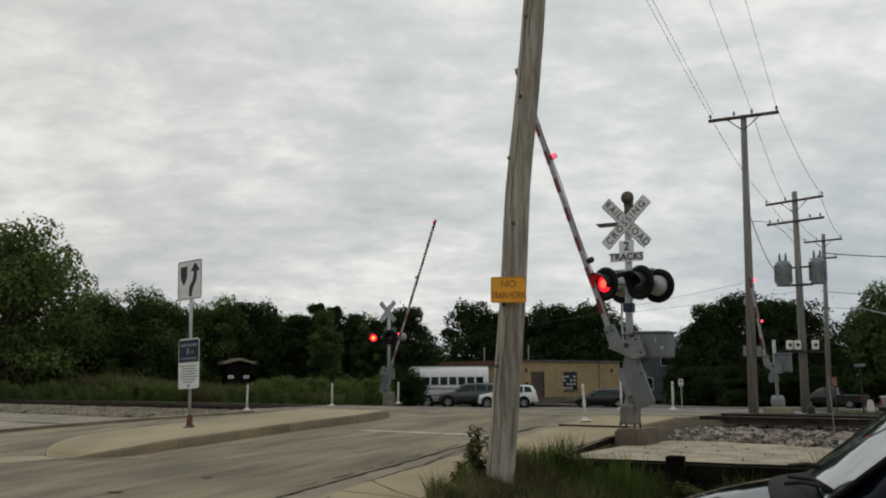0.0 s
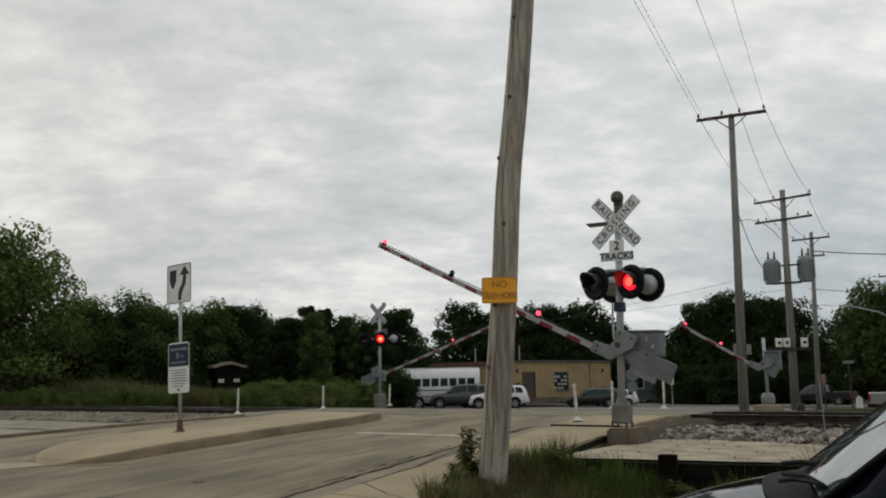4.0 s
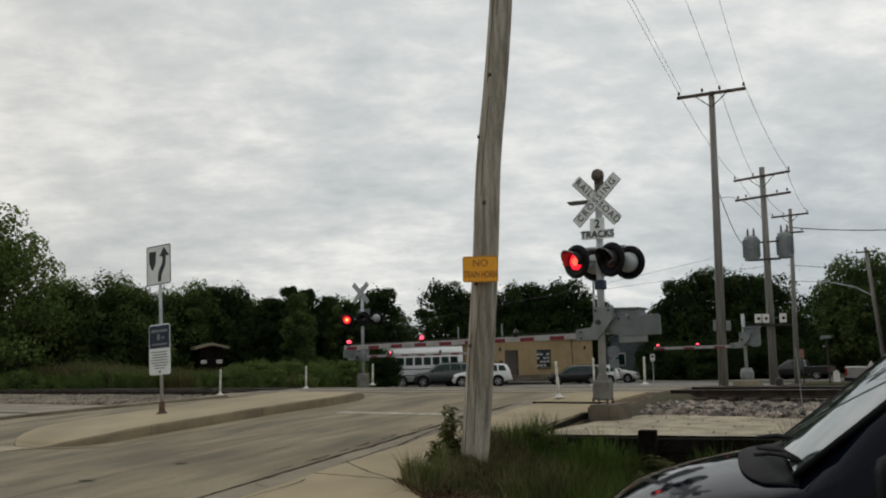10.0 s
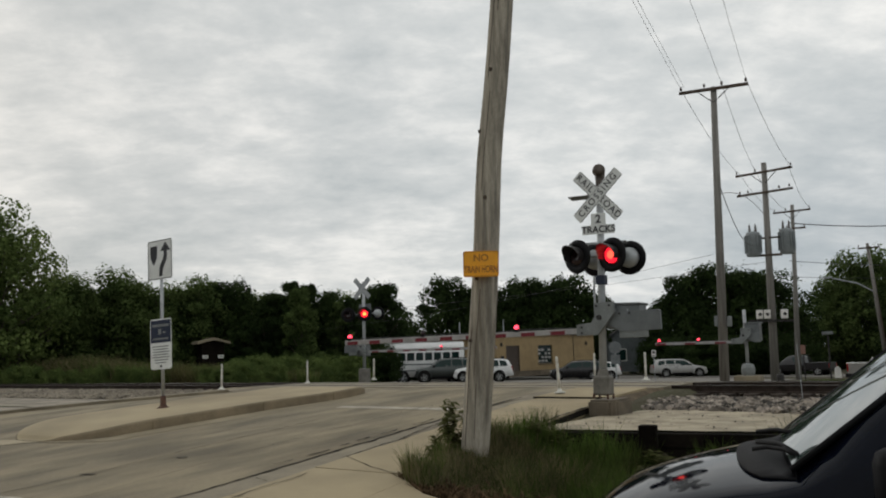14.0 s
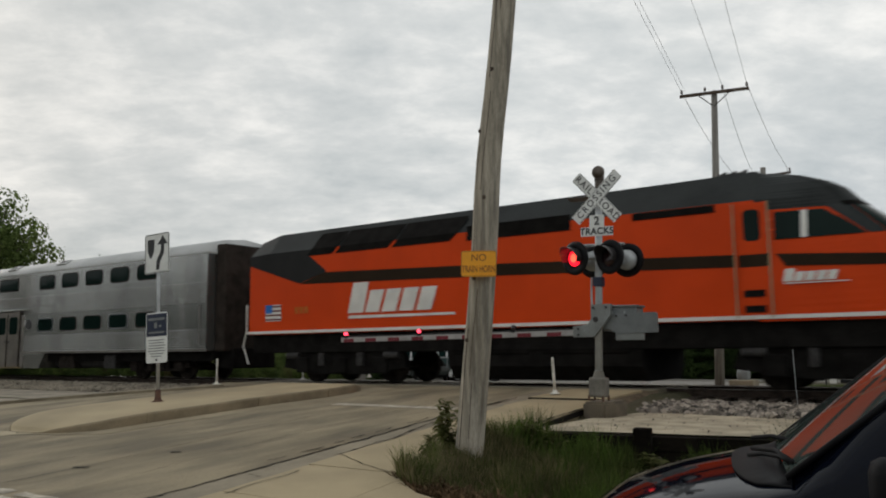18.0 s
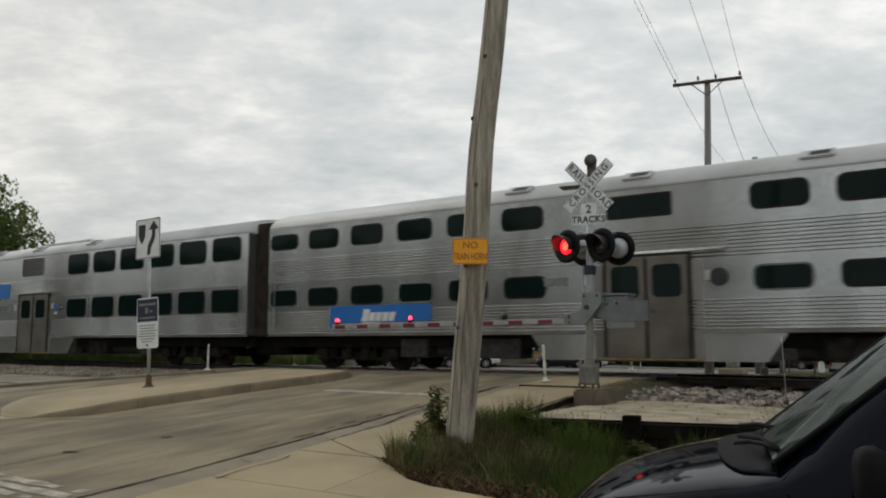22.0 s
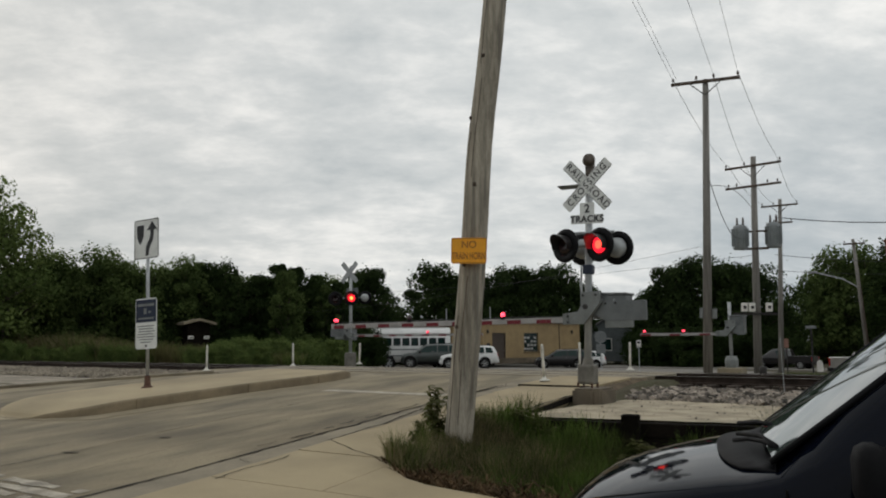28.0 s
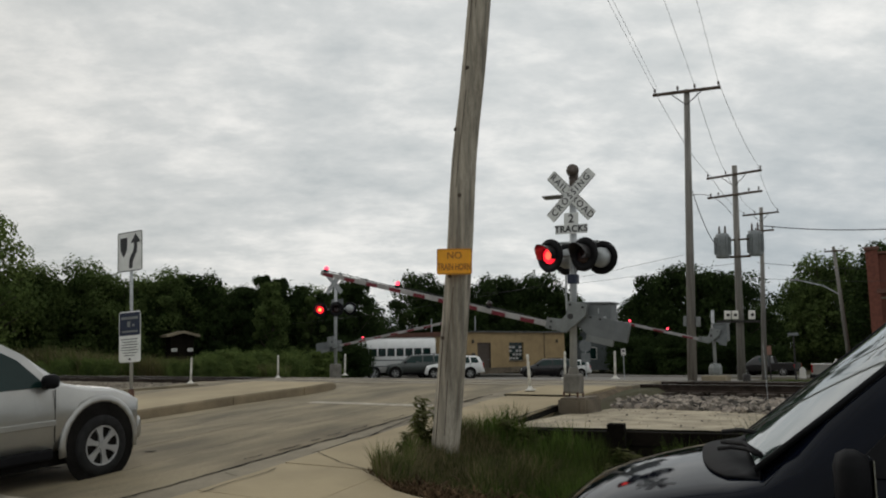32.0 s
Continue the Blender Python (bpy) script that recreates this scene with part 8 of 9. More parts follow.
        part("white_notice", boxes(((mid + 1.62, -SIDE - 0.016, 1.93), (0.15, 0.01, 0.10))), LOCO_WHITE, c, "small white notice")
    for x in (mid - 3.3, mid + 3.6, mid - 0.2):
        h_ = part("roof_hatch", boxes(((0, 0, 0), (0.66, 0.34, 0.07), 0.015)), ROOF_GREY, c, "pale roof vent box")
        h_.matrix_local = pose(x, -SIDE + 0.24, 4.575, 32)
        part("vent_opening", boxes(((0.05, -0.02, 0.037), (0.40, 0.20, 0.012))), STEEL_DARK, h_, "dark vent opening")
    if big:
        part("roof_unit", boxes(((mid + 0.6, 0.0, 4.80), (3.4, 1.5, 0.14), 0.04)), ROOF_GREY, c, "low roof equipment housing")
    for k, (x, ww) in enumerate(((mid - 4.0, 1.3), (mid - 5.4, 1.2), (mid + 4.1, 1.1), (mid + 5.6, 1.8), (mid - 6.6, 0.9), (mid + 3.2, 0.5), (mid + 7.0, 0.7))):
        gear = bmesh.new()
        if k % 2:
            rod(gear, (x - ww / 2, -0.9, 0.62), (x + ww / 2, -0.9, 0.62), 0.24, sides=16)
        else:
            box(gear, (x, -1.0, 0.62), (ww, 0.7, 0.5), 0.03)
        part("underfloor_gear", gear, STEEL_DARK if k != 2 else BOGIE_GRIME, c, "tank or box under the floor")
    each("grab_rail", [((x, -SIDE - 0.05, 1.2), (x, -SIDE - 0.05, 2.5), 0.02) for x in (-0.3, -L + 0.3)], STAINLESS_DULL, c, maker=rod)
    return c


def patch_box(centre, w, h):
    """A thin upright board across the track."""
    return boxes((centre, (0.03, w, h), 0.005))


def locomotive():
    c = thing("locomotive", pose(-900, TRACK_Y, 0), "orange and black diesel passenger locomotive with a sloped nose", "locomotive")

    # behind the cab: s (behind the front), half width, bottom, shoulder, half width on top, top
    prof = [(5.7, 1.6, 1.45, 3.95, 1.1, 4.66), (7.5, 1.6, 1.45, 3.95, 1.1, 4.64), (20.2, 1.6, 1.45, 3.95, 1.1, 4.60), (21.1, 1.58, 1.45, 3.90, 1.05, 4.42)]
    low = bmesh.new()
    loft(low, [[(-s, -w, zb), (-s, -w, zs), (-s, w, zs), (-s, w, zb)] for s, w, zb, zs, wt, zt in prof])
    part("body", low, ORANGE, c, "glossy orange body sides")
    top = bmesh.new()
    loft(top, [[(-s, -w, zs - 0.001), (-s, -wt, zt), (-s, 0, zt + 0.05), (-s, wt, zt), (-s, w, zs - 0.001)] for s, w, zb, zs, wt, zt in prof])
    part("roof", top, LOCO_ROOF, c, "dark grey hipped roof")
    # the cab by height: front, half width, depth of the round corner, half width at its back
    cab = ((1.42, 1.80, 1.52, 0.80, 1.6), (1.84, 1.76, 1.55, 0.80, 1.6), (2.3, 1.92, 1.57, 0.80, 1.6), (2.74, 2.24, 1.58, 0.75, 1.6), (3.05, 2.78, 1.57, 0.55, 1.6), (3.72, 3.62, 1.25, 0.42, 1.6), (3.95, 3.84, 1.22, 0.40, 1.598), (4.15, 4.02, 1.19, 0.38, 1.46), (4.3, 4.28, 1.14, 0.36, 1.35), (4.48, 4.75, 1.04, 0.33, 1.23), (4.64, 5.33, 0.80, 0.30, 1.10))

    def shell(z, u, out=0.0):
        """A point on the cab's skin at a height: u runs from -1 to 1 round the front, past that back along the side in metres."""
        sf, w, cd, wb = (float(np.interp(z, [r[0] for r in cab], [r[i] for r in cab])) for i in (1, 2, 3, 4))
        a = min(1.0, max(-1.0, u)) * math.pi / 2
        x, y = sf + cd * (1 - max(0.0, math.cos(a)) ** 0.55), w * math.copysign(abs(math.sin(a)) ** 0.55, u)
        if abs(u) > 1:
            f = min(1.0, (abs(u) - 1) / (5.7 - sf - cd))
            x, y = x + (5.7 - sf - cd) * f, math.copysign(w + (wb - w) * f, u)
        side = abs(math.sin(a)) ** 2
        return (-x + out * (1 - side), y + math.copysign(out * side, u), z + out * 0.3)

    def at(z, s):
        """u of the near side at a distance behind the front."""
        sf, cd = (float(np.interp(z, [r[0] for r in cab], [r[i] for r in cab])) for i in (1, 3))
        return -1 - (s - sf - cd)

    around = [math.copysign(abs(v) ** 1.8, v) for v in [-1.0 + 0.05 * i for i in range(41)]]
    for name, z0, z1, mat, lab in (("nose", 1.42, 3.06, ORANGE, "rounded orange nose"), ("cab_upper", 3.06, 3.72, ORANGE, "orange upper cab"), ("cab_roof", 3.72, 4.64, LOCO_ROOF, "dark grey sloped cab roof")):
        zs = [z0] + [r[0] for r in cab if z0 + 0.02 < r[0] < z1 - 0.02] + [z1]
        zs = [a + (b - a) * q / 3 for a, b in zip(zs, zs[1:]) for q in range(3)] + [z1]
        sh = bmesh.new()
        loft(sh, [[shell(z, -20)] + [shell(z, u) for u in around] + [shell(z, 20)] for z in zs])
        part(name, sh, mat, c, lab, False)

    def patch(name, rows_, mat, label, out=0.014, n_=5, parent=None):
        """A painted or glazed patch on the skin: rows of (z, u0, u1) from top to bottom."""
        bm = bmesh.new()
        fine = [tuple(p + (q - p) * i / 4 for p, q in zip(a, b)) for a, b in zip(rows_, rows_[1:]) for i in range(4)] + [rows_[-1]]

        def bow(u):
            return u if abs(u) > 1 else math.copysign(abs(u) ** (1 / 1.8), u)

        def unbow(v):
            return v if abs(v) > 1 else math.copysign(abs(v) ** 1.8, v)
        loft(bm, [[shell(z, unbow(bow(u0) + (bow(u1) - bow(u0)) * i / (2 * n_)), out) for i in range(2 * n_ + 1)] for z, u0, u1 in fine], cap=False, closed=False)
        return part(name, bm, mat, parent or c, label)
    b2 = bmesh.new()
    prism(b2, [(-6.15, 2.83), (-6.15, 2.57), (-12.0, 2.76), (-18.9, 2.93), (-17.9, 3.23), (-12.0, 3.06)], 1, -SIDE - 0.012, -SIDE + 0.02)
    part("lower_stripe", b2, LOCO_BAND, c, "dark brown band along the side")
    b2 = bmesh.new()
    ends = [(at(2.7, 5.25), 2.53, 2.79), (at(2.6, 4.0), 2.47, 2.71), (at(2.5, 3.1), 2.43, 2.65), (-1.0, 2.38, 2.62), (-0.7, 2.32, 2.56), (-0.4, 2.24, 2.50), (-0.2, 2.16, 2.42), (-0.06, 2.12, 2.36)]
    ends += [(-u, z0, z1) for u, z0, z1 in ends[::-1]]
    us = [e[0] for e in ends]
    many = sorted(set(us + [math.copysign(abs(v) ** 1.8, v) for v in [-1.0 + 0.05 * i for i in range(41)]]))
    loft(b2, [[shell(float(np.interp(u, us, [e[1] for e in ends])) * (1 - q) + float(np.interp(u, us, [e[2] for e in ends])) * q, u, 0.014) for q in (0, 0.33, 0.67, 1)] for u in many], cap=False, closed=False)
    part("cab_stripe", b2, LOCO_BAND, c, "dark brown band round the nose")
    patch("nose_shield", [(2.30, -0.22, 0.22), (2.1, -0.14, 0.14), (1.7, -0.075, 0.075), (1.46, -0.085, 0.085)], DARK_MAROON, "dark maroon shield on the nose", 0.018)
    up = bmesh.new()
    prism(up, [(-21.08, 3.90), (-21.08, 3.62), (-18.9, 2.95), (-17.8, 3.26), (-18.55, 3.80), (-18.4, 3.95), (-20.2, 3.95)], 1, -SIDE - 0.013, -SIDE + 0.02)
    part("rear_chevron", up, LOCO_BLACK, c, "dark slanted rear panel")
    for x0, x1, z0, z1 in ((-12.85, -9.9, 3.72, 4.10), (-8.35, -6.5, 3.78, 3.94)):
        part("side_grille", boxes((((x0 + x1) / 2, -SIDE - 0.008, (z0 + z1) / 2), (x1 - x0, 0.03, z1 - z0), 0.004)), TRAIN_BLACK, c, "long black intake grille")
    for x0, x1 in ((-18.6, -17.6), (-17.45, -15.5), (-15.35, -13.4)):
        r = bmesh.new()
        loft(r, [[(x, -SIDE - 0.014, 3.76), (x + (0.25 if x == x1 else 0.2), -SIDE - 0.014, 3.96), (x + (0.45 if x == x1 else 0.35), -1.30, 4.44)] for x in (x0, x1)], cap=False, closed=False)
        part("roof_panel", r, TRAIN_BLACK, c, "black intake panel over the shoulder")
    part("sill_line", boxes(((-11.65, -SIDE - 0.012, 1.51), (19.0, 0.03, 0.08))), LOCO_WHITE, c, "white sill line")
    # cab door, windows, windshield
    d = part("cab_door", boxes(((-5.76, -SIDE - 0.012, 2.72), (0.62, 0.03, 2.35), 0.01)), ORANGE, c, "orange cab door")
    part("door_stripe", boxes(((-5.76, -SIDE - 0.029, 2.68), (0.60, 0.006, 0.26))), LOCO_BAND, d, "dark brown band across the door")
    part("door_window", prism(bmesh.new(), [(-5.76 + a, 3.42 + b) for a, b in rounded(0.34, 0.66, 0.1)], 1, -SIDE - 0.036, -SIDE - 0.026), TRAIN_GLASS, d, "dark door pane")
    each("handrail", [((x, -SIDE - 0.08, 1.5), (x, -SIDE - 0.08, 3.9), 0.02) for x in (-6.12, -5.42)], CONCRETE, c, "pale upright handrail", maker=rod)
    each("step", [((-5.76, -SIDE - 0.03, z), (0.42, 0.04, 0.14)) for z in (1.68, 2.0)], TRAIN_BLACK, c, "dark step well")
    patch("cab_window", [(3.66, at(3.66, 5.32), at(3.66, 4.40)), (3.4, at(3.4, 5.32), at(3.4, 4.02)), (3.08, at(3.08, 5.32), at(3.08, 3.62))], TRAIN_GLASS, "dark wedge-shaped cab side window", 0.016)
    patch("window_divider", [(3.66, at(3.66, 4.82), at(3.66, 4.70)), (3.08, at(3.08, 4.82), at(3.08, 4.70))], LOCO_WHITE, "pale divider of the cab window", 0.03, 2)
    patch("corner_post", [(3.74, -1.32, -0.94), (3.08, -1.22, -0.98)], LOCO_ROOF, "dark grey cab corner post", 0.012)
    for sgn in (-1, 1):
        patch("corner_windshield", [(3.70, sgn * 0.92, sgn * 0.20), (3.4, sgn * 0.95, sgn * 0.20), (3.10, sgn * 0.97, sgn * 0.20)], TRAIN_GLASS, "dark wraparound corner pane", 0.018, 8)
        patch("windshield", [(3.70, sgn * 0.165, sgn * 0.006), (3.10, sgn * 0.165, sgn * 0.006)], WINDSHIELD, "raked glass windshield", 0.018, 6)
        patch("windshield_post", [(3.72, sgn * 0.20, sgn * 0.165), (3.08, sgn * 0.20, sgn * 0.165)], LOCO_ROOF, "dark post between the panes", 0.028, 2)
    patch("brow", [(3.80, -1.0, 1.0), (3.70, -1.0, 1.0)], TRAIN_BLACK, "black seal over the windshield", 0.02, 30)
    # nose stripes, lamps, coupler, plow
    for sgn in (-1, 1):
        for mat, rows_ in ((LOCO_WHITE, ((2.42, 0.94, 0.74), (2.0, 0.66, 0.42))), (RED_PAINT, ((2.42, 0.74, 0.55), (2.0, 0.42, 0.24))), (LOCO_WHITE, ((2.36, 0.46, 0.30), (2.1, 0.25, 0.13), (1.7, 0.12, 0.075))), (LOCO_WHITE, ((1.80, 0.94, 0.80), (1.48, 0.90, 0.47))), (RED_PAINT, ((1.70, 0.64, 0.44), (1.48, 0.47, 0.29))), (LOCO_WHITE, ((1.68, 0.40, 0.13), (1.48, 0.29, 0.10)))):
            patch("nose_stripe", [(z, sgn * u0, sgn * u1) for z, u0, u1 in rows_], mat, "slanted nose stripe", 0.022)
        cl = bmesh.new()
        loft(cl, [[shell(1.86 + 0.15 * math.sin(a) * q, sgn * (0.42 + 0.26 * math.cos(a) * q), 0.034 + 0.02 * (1 - q)) for a in [2 * math.pi * i / 20 for i in range(20)]] for q in (1.0, 0.85)], cap=True)
        part("lamp_cluster", cl, TRAIN_BLACK, c, "black oval lamp cluster")
        part("number_board", patch_box(shell(2.74, sgn * 0.07, 0.02), 0.40, 0.16), LOCO_BLACK, c, "dark number board")
    for z, u, r, turn in ((1.85, -0.52, 0.085, -50), (1.85, -0.34, 0.055, -30), (1.85, 0.45, 0.085, 40), (2.74, -0.004, 0.085, 0), (2.74, 0.010, 0.085, 0), (1.84, -0.004, 0.10, 0)):
        x, y, zz = shell(z, u, 0.03)
        part("headlamp", lathe(bmesh.new(), [(0, 0.03), (r * 0.9, 0.03), (r, 0.0), (0, -0.03)], pose(x, y, zz, 90, 0, 90 + turn), 16), HEADLAMP, c, "lit warm white headlamp")
    patch("bumper_bar", [(1.47, -0.40, 0.40), (1.38, -0.40, 0.40)], STEEL_DARK, "grey bar under the nose", 0.03, 12)
    part("front_grab_iron", tube(bmesh.new(), [(-2.3, -1.45, 1.30), (-2.32, -1.55, 1.20), (-2.32, -1.55, 0.80), (-2.22, -1.5, 0.68)], 0.03), LOCO_WHITE, c, "bent white grab iron")
    plow = bmesh.new()
    loft(plow, [[(-2.15, -1.25, 0.56), (-1.80, 0, 0.56), (-2.15, 1.25, 0.56)], [(-2.0, -1.38, 0.10), (-1.6, 0, 0.10), (-2.0, 1.38, 0.10)]], cap=False, closed=False)
    bmesh.ops.solidify(plow, geom=plow.faces[:], thickness=0.05)
    part("plow", plow, RED_PAINT, c, "dull red pilot plow")
    part("pilot", boxes(((-2.55, 0, 0.95), (1.0, 2.5, 0.86), 0.04)), TRAIN_BLACK, c, "black pilot under the nose")
    part("coupler", boxes(((-1.45, 0, 0.88), (0.8, 0.3, 0.3), 0.05)), STEEL_DARK, c)
    part("underframe", boxes(((-11.65, 0, 1.16), (18.8, 2.9, 0.56), 0.03)), TRAIN_BLACK, c, "black underframe")
    tank = bmesh.new()
    prism(tank, [(-1.42, 0.95), (-1.42, 0.50), (-1.1, 0.16), (1.1, 0.16), (1.42, 0.50), (1.42, 0.95)], 0, -13.6, -8.3)
    part("fuel_tank", tank, TRAIN_BLACK, c, "black fuel tank")
    for x in (-4.0, -17.4):
        bogie(c, x, 3.0, 0.5)
    for x in (-4.0, -17.4):
        side_fr = bmesh.new()
        prism(side_fr, [(x - 2.35, 0.45), (x - 2.2, 0.95), (x + 2.2, 0.95), (x + 2.35, 0.45), (x + 0.9, 0.26), (x - 0.9, 0.26)], 1, -1.36, -1.20)
        for dx in (-1.5, 0, 1.5):
            box(side_fr, (x + dx, -1.40, 0.52), (0.46, 0.16, 0.46), 0.04)
        part("truck_side", side_fr, TRAIN_BLACK, c, "heavy black truck side")
        each("spring", [((x + dx, -1.40, 0.5), (x + dx, -1.40, 0.88), 0.11) for dx in (-0.75, 0.75)], STEEL_DARK, c, "dark coil spring", maker=rod)
        each("brake_cylinder", [((x + dx - 0.25, -1.40, 0.80), (x + dx + 0.25, -1.40, 0.80), 0.10) for dx in (-1.9, 1.9)], STEEL_DARK, c, maker=rod)
    each("air_reservoir", [((x, -1.28, 0.92), (x + 2.2, -1.28, 0.92), 0.2) for x in (-13.4, -10.8)], TRAIN_BLACK, c, "long black air tank", maker=rod)
    logo(c, -15.4, 2.35, 3.0, 0.86)
    logo(c, -4.70, 2.32, 1.0, 0.26)
    flag = part("flag_panel", boxes(((-20.0, -SIDE - 0.012, 2.10), (0.68, 0.01, 0.50))), LOCO_WHITE, c, "small striped flag panel")
    part("flag_canton", boxes(((-20.19, -SIDE - 0.020, 2.22), (0.30, 0.006, 0.26))), LOCO_BLUE, flag)
    for i in range(4):
        part("flag_stripe", boxes(((-19.85 if i > 1 else -20.0, -SIDE - 0.019, 1.90 + 0.13 * i), (0.38 if i > 1 else 0.68, 0.004, 0.05))), RED_PAINT, flag)
    each("number_bar", [((-19.0 + q * 0.2, -SIDE - 0.012, 2.15), (0.15, 0.01, 0.2)) for q in range(3)], AMBER_LENS, c, "plain bar of the engine's number")
    part("rear_handrail", tube(bmesh.new(), [(-21.25, -1.45, 0.55), (-21.45, -1.5, 1.1), (-21.25, -1.55, 1.6), (-21.25, -1.55, 2.4)], 0.03), LOCO_WHITE, c, "bent white rear handrail")
    hb = bmesh.new()
    for dx in (0.0, 0.22, 0.44):
        rod(hb, (-6.4 - dx, -0.3, 4.78), (-6.1 - dx, -0.3, 4.84), 0.03, 0.08, 10)
    box(hb, (-6.6, -0.3, 4.73), (0.8, 0.3, 0.08))
    part("horn", hb, STEEL_DARK, c, "dark air horns on the roof")
    part("rear_door", boxes(((-21.35, 0, 2.6), (0.4, 1.2, 2.3), 0.05)), DIAPHRAGM, c)
    return c


LOCO = locomotive()
CARS = [
    gallery_car("small", "older stainless gallery car with small windows and a low blue panel", False),
    gallery_car("big", "stainless gallery car with large dark windows and high blue panel", True, low=0.82),
    gallery_car("big", "stainless gallery car with large windows beside sliding doors", True),
    gallery_car("small", "older stainless gallery car with small rounded windows", False),
    gallery_car("big", "stainless cab car with large windows, high blue panel and horns", True, True),
    gallery_car("big", "rear stainless cab car with large windows and roof horns", True, True),
]


# ---- what moves ----
FLASH, FLASH_FIRST = 0.5487, 0.49


def flashes(drum, phase):
    """Rows for a lens drum that shows its lit side (phase 0: first from FLASH_FIRST on) and its dark side by turns."""
    rows_ = []
    base = drum.matrix_basis.copy()
    t = FLASH_FIRST - 2 * FLASH
    times = []
    while t < 33:
        times.append(t)
        t += FLASH
    turn = 0.0
    # at times[i] the lit phase becomes i % 2
    on = None
    out = []
    for i, s in enumerate(times):
        want = (i % 2) == phase
        if on is None:
            on, turn = want, 0.0 if want else 180.0
            out.append((max(0.0, s), turn))
            continue
        if want != on:
            if s - 0.05 > 0:
                f0 = round((s - 0.05) * 30)
                whole = round(s) * 30
                if f0 < whole < f0 + 3:
                    f0 = whole - 3 if s <= round(s) else whole
                for j in range(4):
                    out.append(((f0 + j) / 30, turn + 60 * j))
            else:
                out = []
            turn += 180
            if not out:
                out.append((0.0, turn))
            on = want
    last = -1.0
    for s, a in out:
        f = round(s * 30)
        if f > last and s <= 32.0:
            rows_.append((f / 30, base @ pose(0, 0, 0, 0, 0, a)))
            last = f
    if rows_[0][0] > 0:
        rows_.insert(0, (0.0, rows_[0][1]))
    rows_.append((32.0, rows_[-1][1]) if last < 960 else rows_.pop())
    walk(drum, rows_)


NEAR_SWING = [(0, 71.8), (0.5, 66.2), (1.5, 55.3), (2.5, 43.4), (3.5, 31.9), (4.5, 20.5), (5.5, 10.2), (6.0, 5.4), (6.5, 1.9), (7.0, 0.3), (7.5, 0), (31.0, 0), (31.2, 3.2), (31.4, 7.9), (31.7, 11.0), (32.0, 13.6)]
FAR_SWING = [(0, 68), (0.5, 60.5), (1.5, 46), (2.5, 33.6), (3.5, 22), (4.5, 14), (5.5, 8), (6.0, 5), (6.7, 0.6), (7.2, 0), (30.9, 0), (31.4, 3.5), (32.0, 8.5)]
RIGHT_SWING = [(0, 83.5), (0.5, 77), (1.5, 64.5), (2.5, 51.5), (3.5, 38.5), (4.5, 26), (5.5, 15.5), (6.3, 8.5), (7.0, 3.5), (7.8, 0), (31.0, 0), (31.4, 8.5), (32.0, 13.5)]
TRAIN_SPEED, NOSE_X, NOSE_T = 26.2, -11.5, 17.5


def swing(arm, rows_, sign):
    base = arm.matrix_basis.copy()
    walk(arm, [(t, base @ pose(0, 0, 0, 0, sign * a, 0)) for t, a in rows_])


def train_x(t):
    return NOSE_X + TRAIN_SPEED * (t - NOSE_T)


# silver car: seconds and the northing of its front wheels
SILVER_ROLL = [(0, -70), (10, -62), (20, -34), (24, -16), (26, -5.5), (27, -0.6), (27.5, 1.5), (28.0, 3.42), (28.2, 3.92), (28.4, 4.3), (28.7, 4.6), (29.0, 4.75), (29.3, 4.96), (29.6, 5.16), (30.0, 5.38), (30.4, 5.57), (30.8, 5.70), (31.2, 5.80), (31.6, 5.86), (32.0, 5.87)]
# white car on the far street: seconds, easting and northing
FAR_DRIVE = [(0, -75.0, 74.0), (6, -50.0, 74.0), (9, -34.5, 74.0), (10, -32.5, 74.2), (11, -31.2, 74.6), (12, -30.9, 74.8), (12.5, -30.2, 75.2), (13, -29.3, 75.8), (13.5, -28.5, 76.3), (14, -27.0, 77.2), (14.5, -25.6, 78.1), (15.5, -21.3, 80.2), (16.5, -16.0, 82.2), (17.5, -9.6, 83.5), (19, 1.0, 84.5), (24, 45.0, 84.5), (32, 110.0, 84.5)]


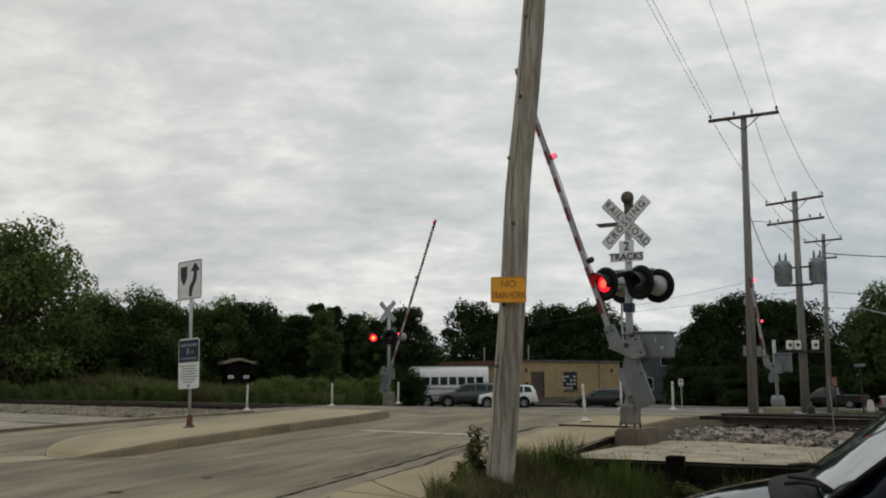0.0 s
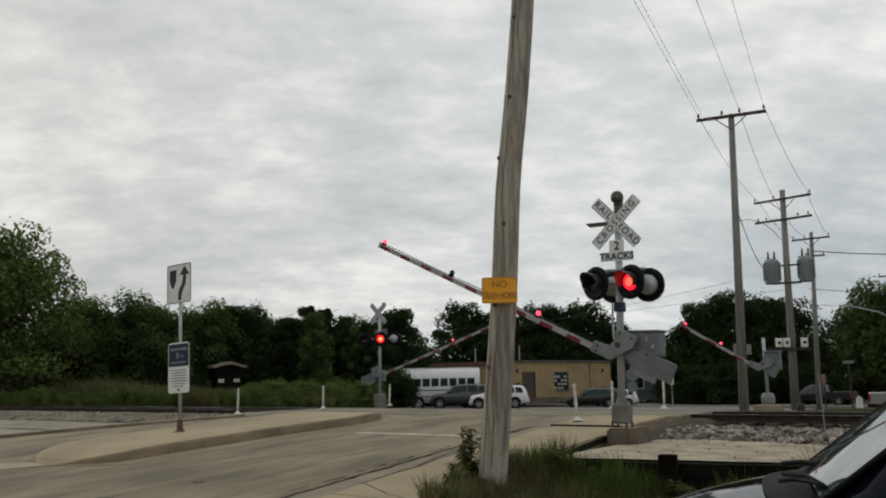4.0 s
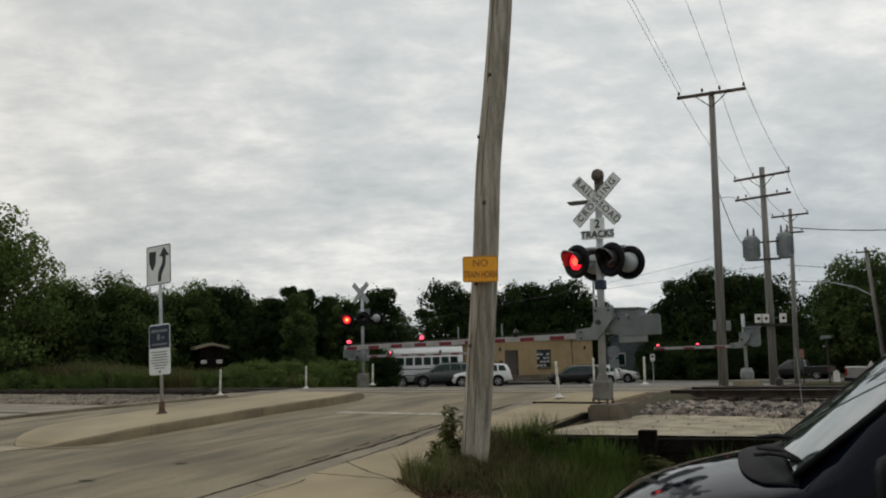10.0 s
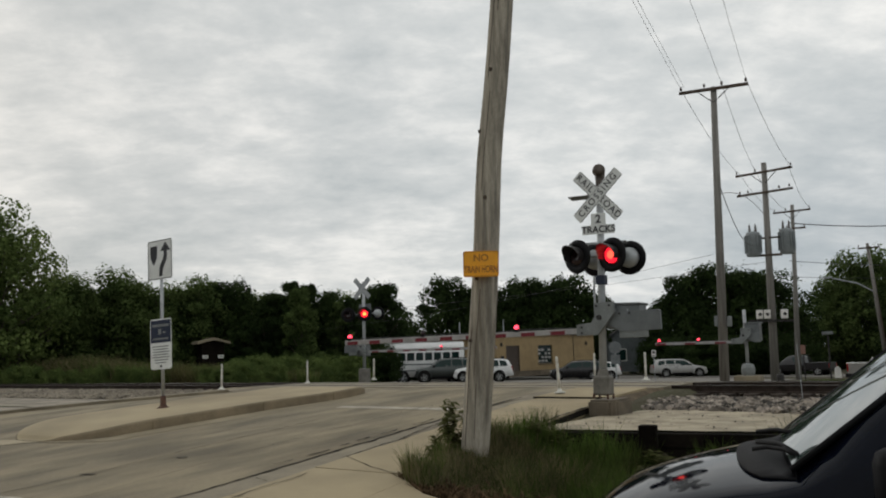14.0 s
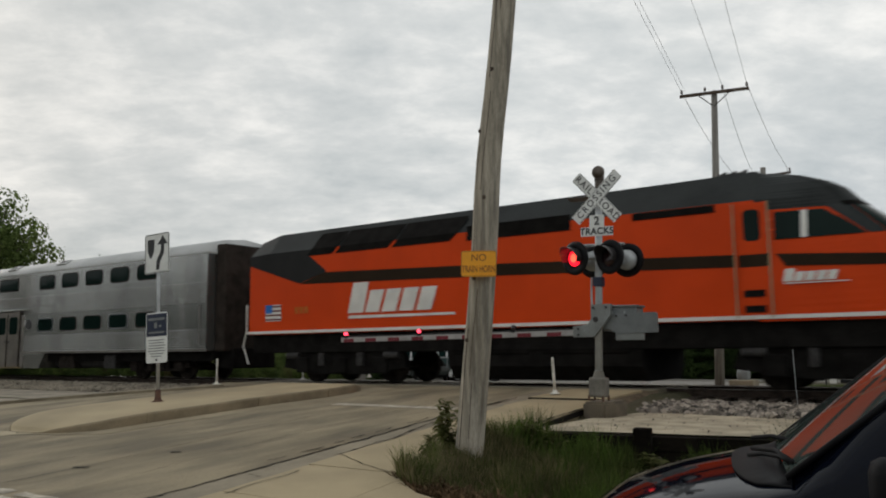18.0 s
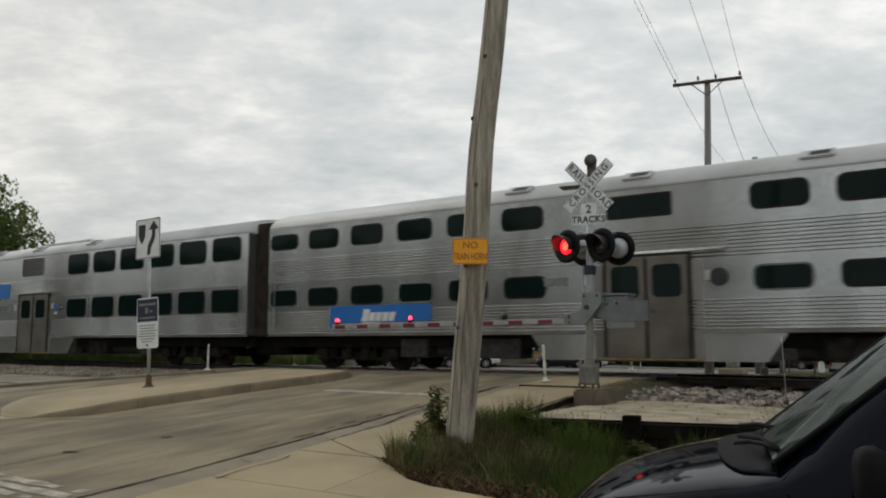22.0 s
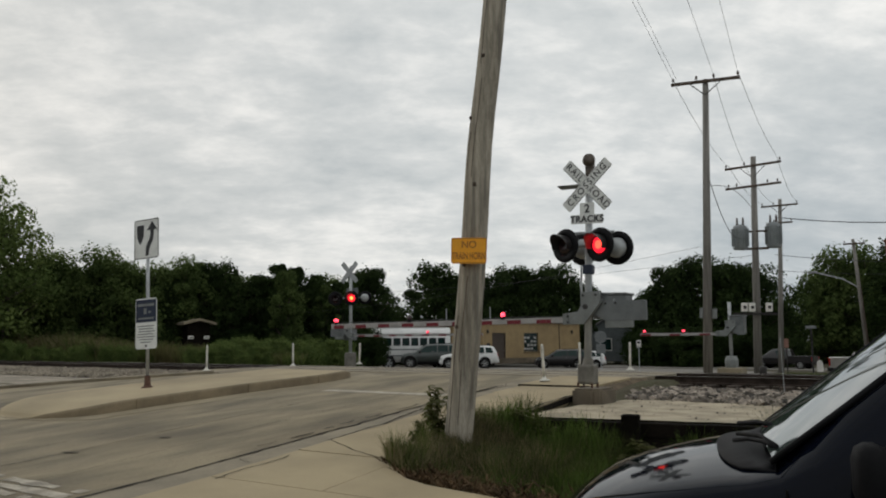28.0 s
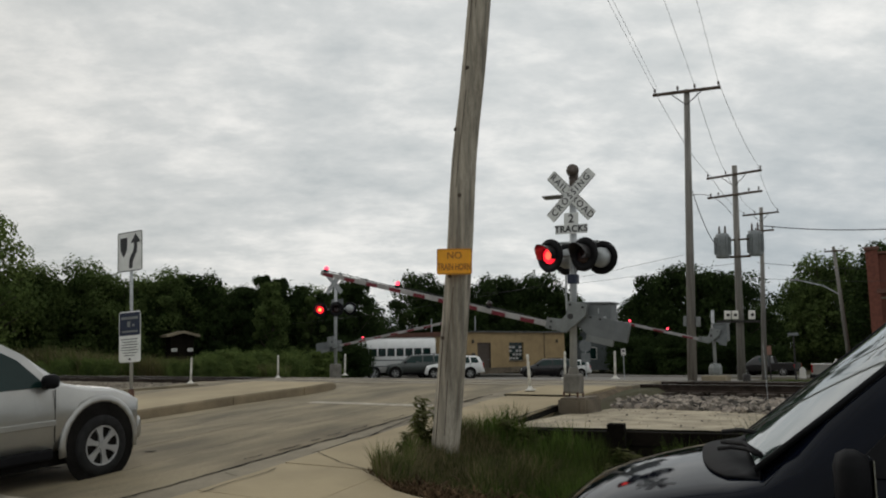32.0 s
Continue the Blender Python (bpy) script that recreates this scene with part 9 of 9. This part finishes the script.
def drive(car, rows_, radius, front):
    """Key a car along rows of seconds, easting, northing and heading (degrees from +x), its wheels rolling."""
    places, gone = [], [0.0]
    for t, x, y, a in rows_:
        dy = math.sin(radians(a))
        z1, z0 = road_z(y - 0.72 * dy), road_z(y - 3.72 * dy)
        places.append((t, pose(x, y, z1 + 0.72 * (z1 - z0) / 3.0 + 0.008, 0, -math.degrees(math.atan((z1 - z0) / 3.0)), a)))
    for (_, x0, y0, _), (_, x1, y1, _) in zip(rows_, rows_[1:]):
        gone.append(gone[-1] + math.hypot(x1 - x0, y1 - y0))
    walk(car, places)
    for w in [o for o in car.children if o.name.startswith("wheel") and o.type == "EMPTY"]:
        base = w.matrix_basis.copy()
        keys, step = [], radius * radians(75)
        for (t0, *_), (t1, *_), s0, s1 in zip(rows_, rows_[1:], gone, gone[1:]):
            if t1 < front:
                continue
            n_ = min(max(1, int(abs(s1 - s0) / step) + 1), max(1, int((t1 - t0) * 15)))
            for j in range(n_):
                k = j / n_
                keys.append((t0 + (t1 - t0) * k, s0 + (s1 - s0) * k))
        keys.append((rows_[-1][0], gone[-1]))
        if keys[0][0] > 0:
            keys.insert(0, (0.0, keys[0][1]))
        turned, out, last = 0.0, [], None
        for t, s in keys:
            if last is not None:
                turned += min(85.0, math.degrees((s - last) / radius))
            last = s
            out.append((t, base @ pose(0, 0, 0, 0, turned, 0)))
        walk(w, out)


def motions():
    head = 95.7
    rows_ = []
    for t, y in SILVER_ROLL:
        # the front axle sits 0.72 m behind the bumper
        y *= 1.028
        ax, ay = road_x(-9.48, y), y
        rows_.append((t, ax + 0.72 * math.cos(radians(head)), ay + 0.72 * math.sin(radians(head)), head))
    drive(SILVER, rows_, 0.37, 27.0)
    rows_ = []
    for i, (t, x, y) in enumerate(FAR_DRIVE):
        a, b = FAR_DRIVE[max(0, i - 1)], FAR_DRIVE[min(len(FAR_DRIVE) - 1, i + 1)]
        h = math.degrees(math.atan2(b[2] - a[2], b[1] - a[1]))
        rows_.append((t, x + 2.8 * math.cos(radians(h)), y + 2.8 * math.sin(radians(h)), h))
    drive(SUBURBAN, rows_, 0.405, 9.0)
    swing(NEAR_ARM, NEAR_SWING, 1)
    swing(FAR_ARM, FAR_SWING, -1)
    swing(RIGHT_ARM, RIGHT_SWING, 1)
    times = [0, 4, 8, 12, 14, 16, 18, 20, 22, 24, 26, 28, 30, 32]
    for i, ob in enumerate([LOCO] + CARS):
        back = 0.0 if i == 0 else LOCO_LEN + 1.5 + CAR_PITCH * (i - 1) + (0.38, 0.44, 0.12, 0, 0, 0)[i - 1]
        walk(ob, [(t, pose(train_x(t) - back, TRACK_Y, 0)) for t in times])
    for drum, phase in BLINKERS:
        flashes(drum, phase)


motions()
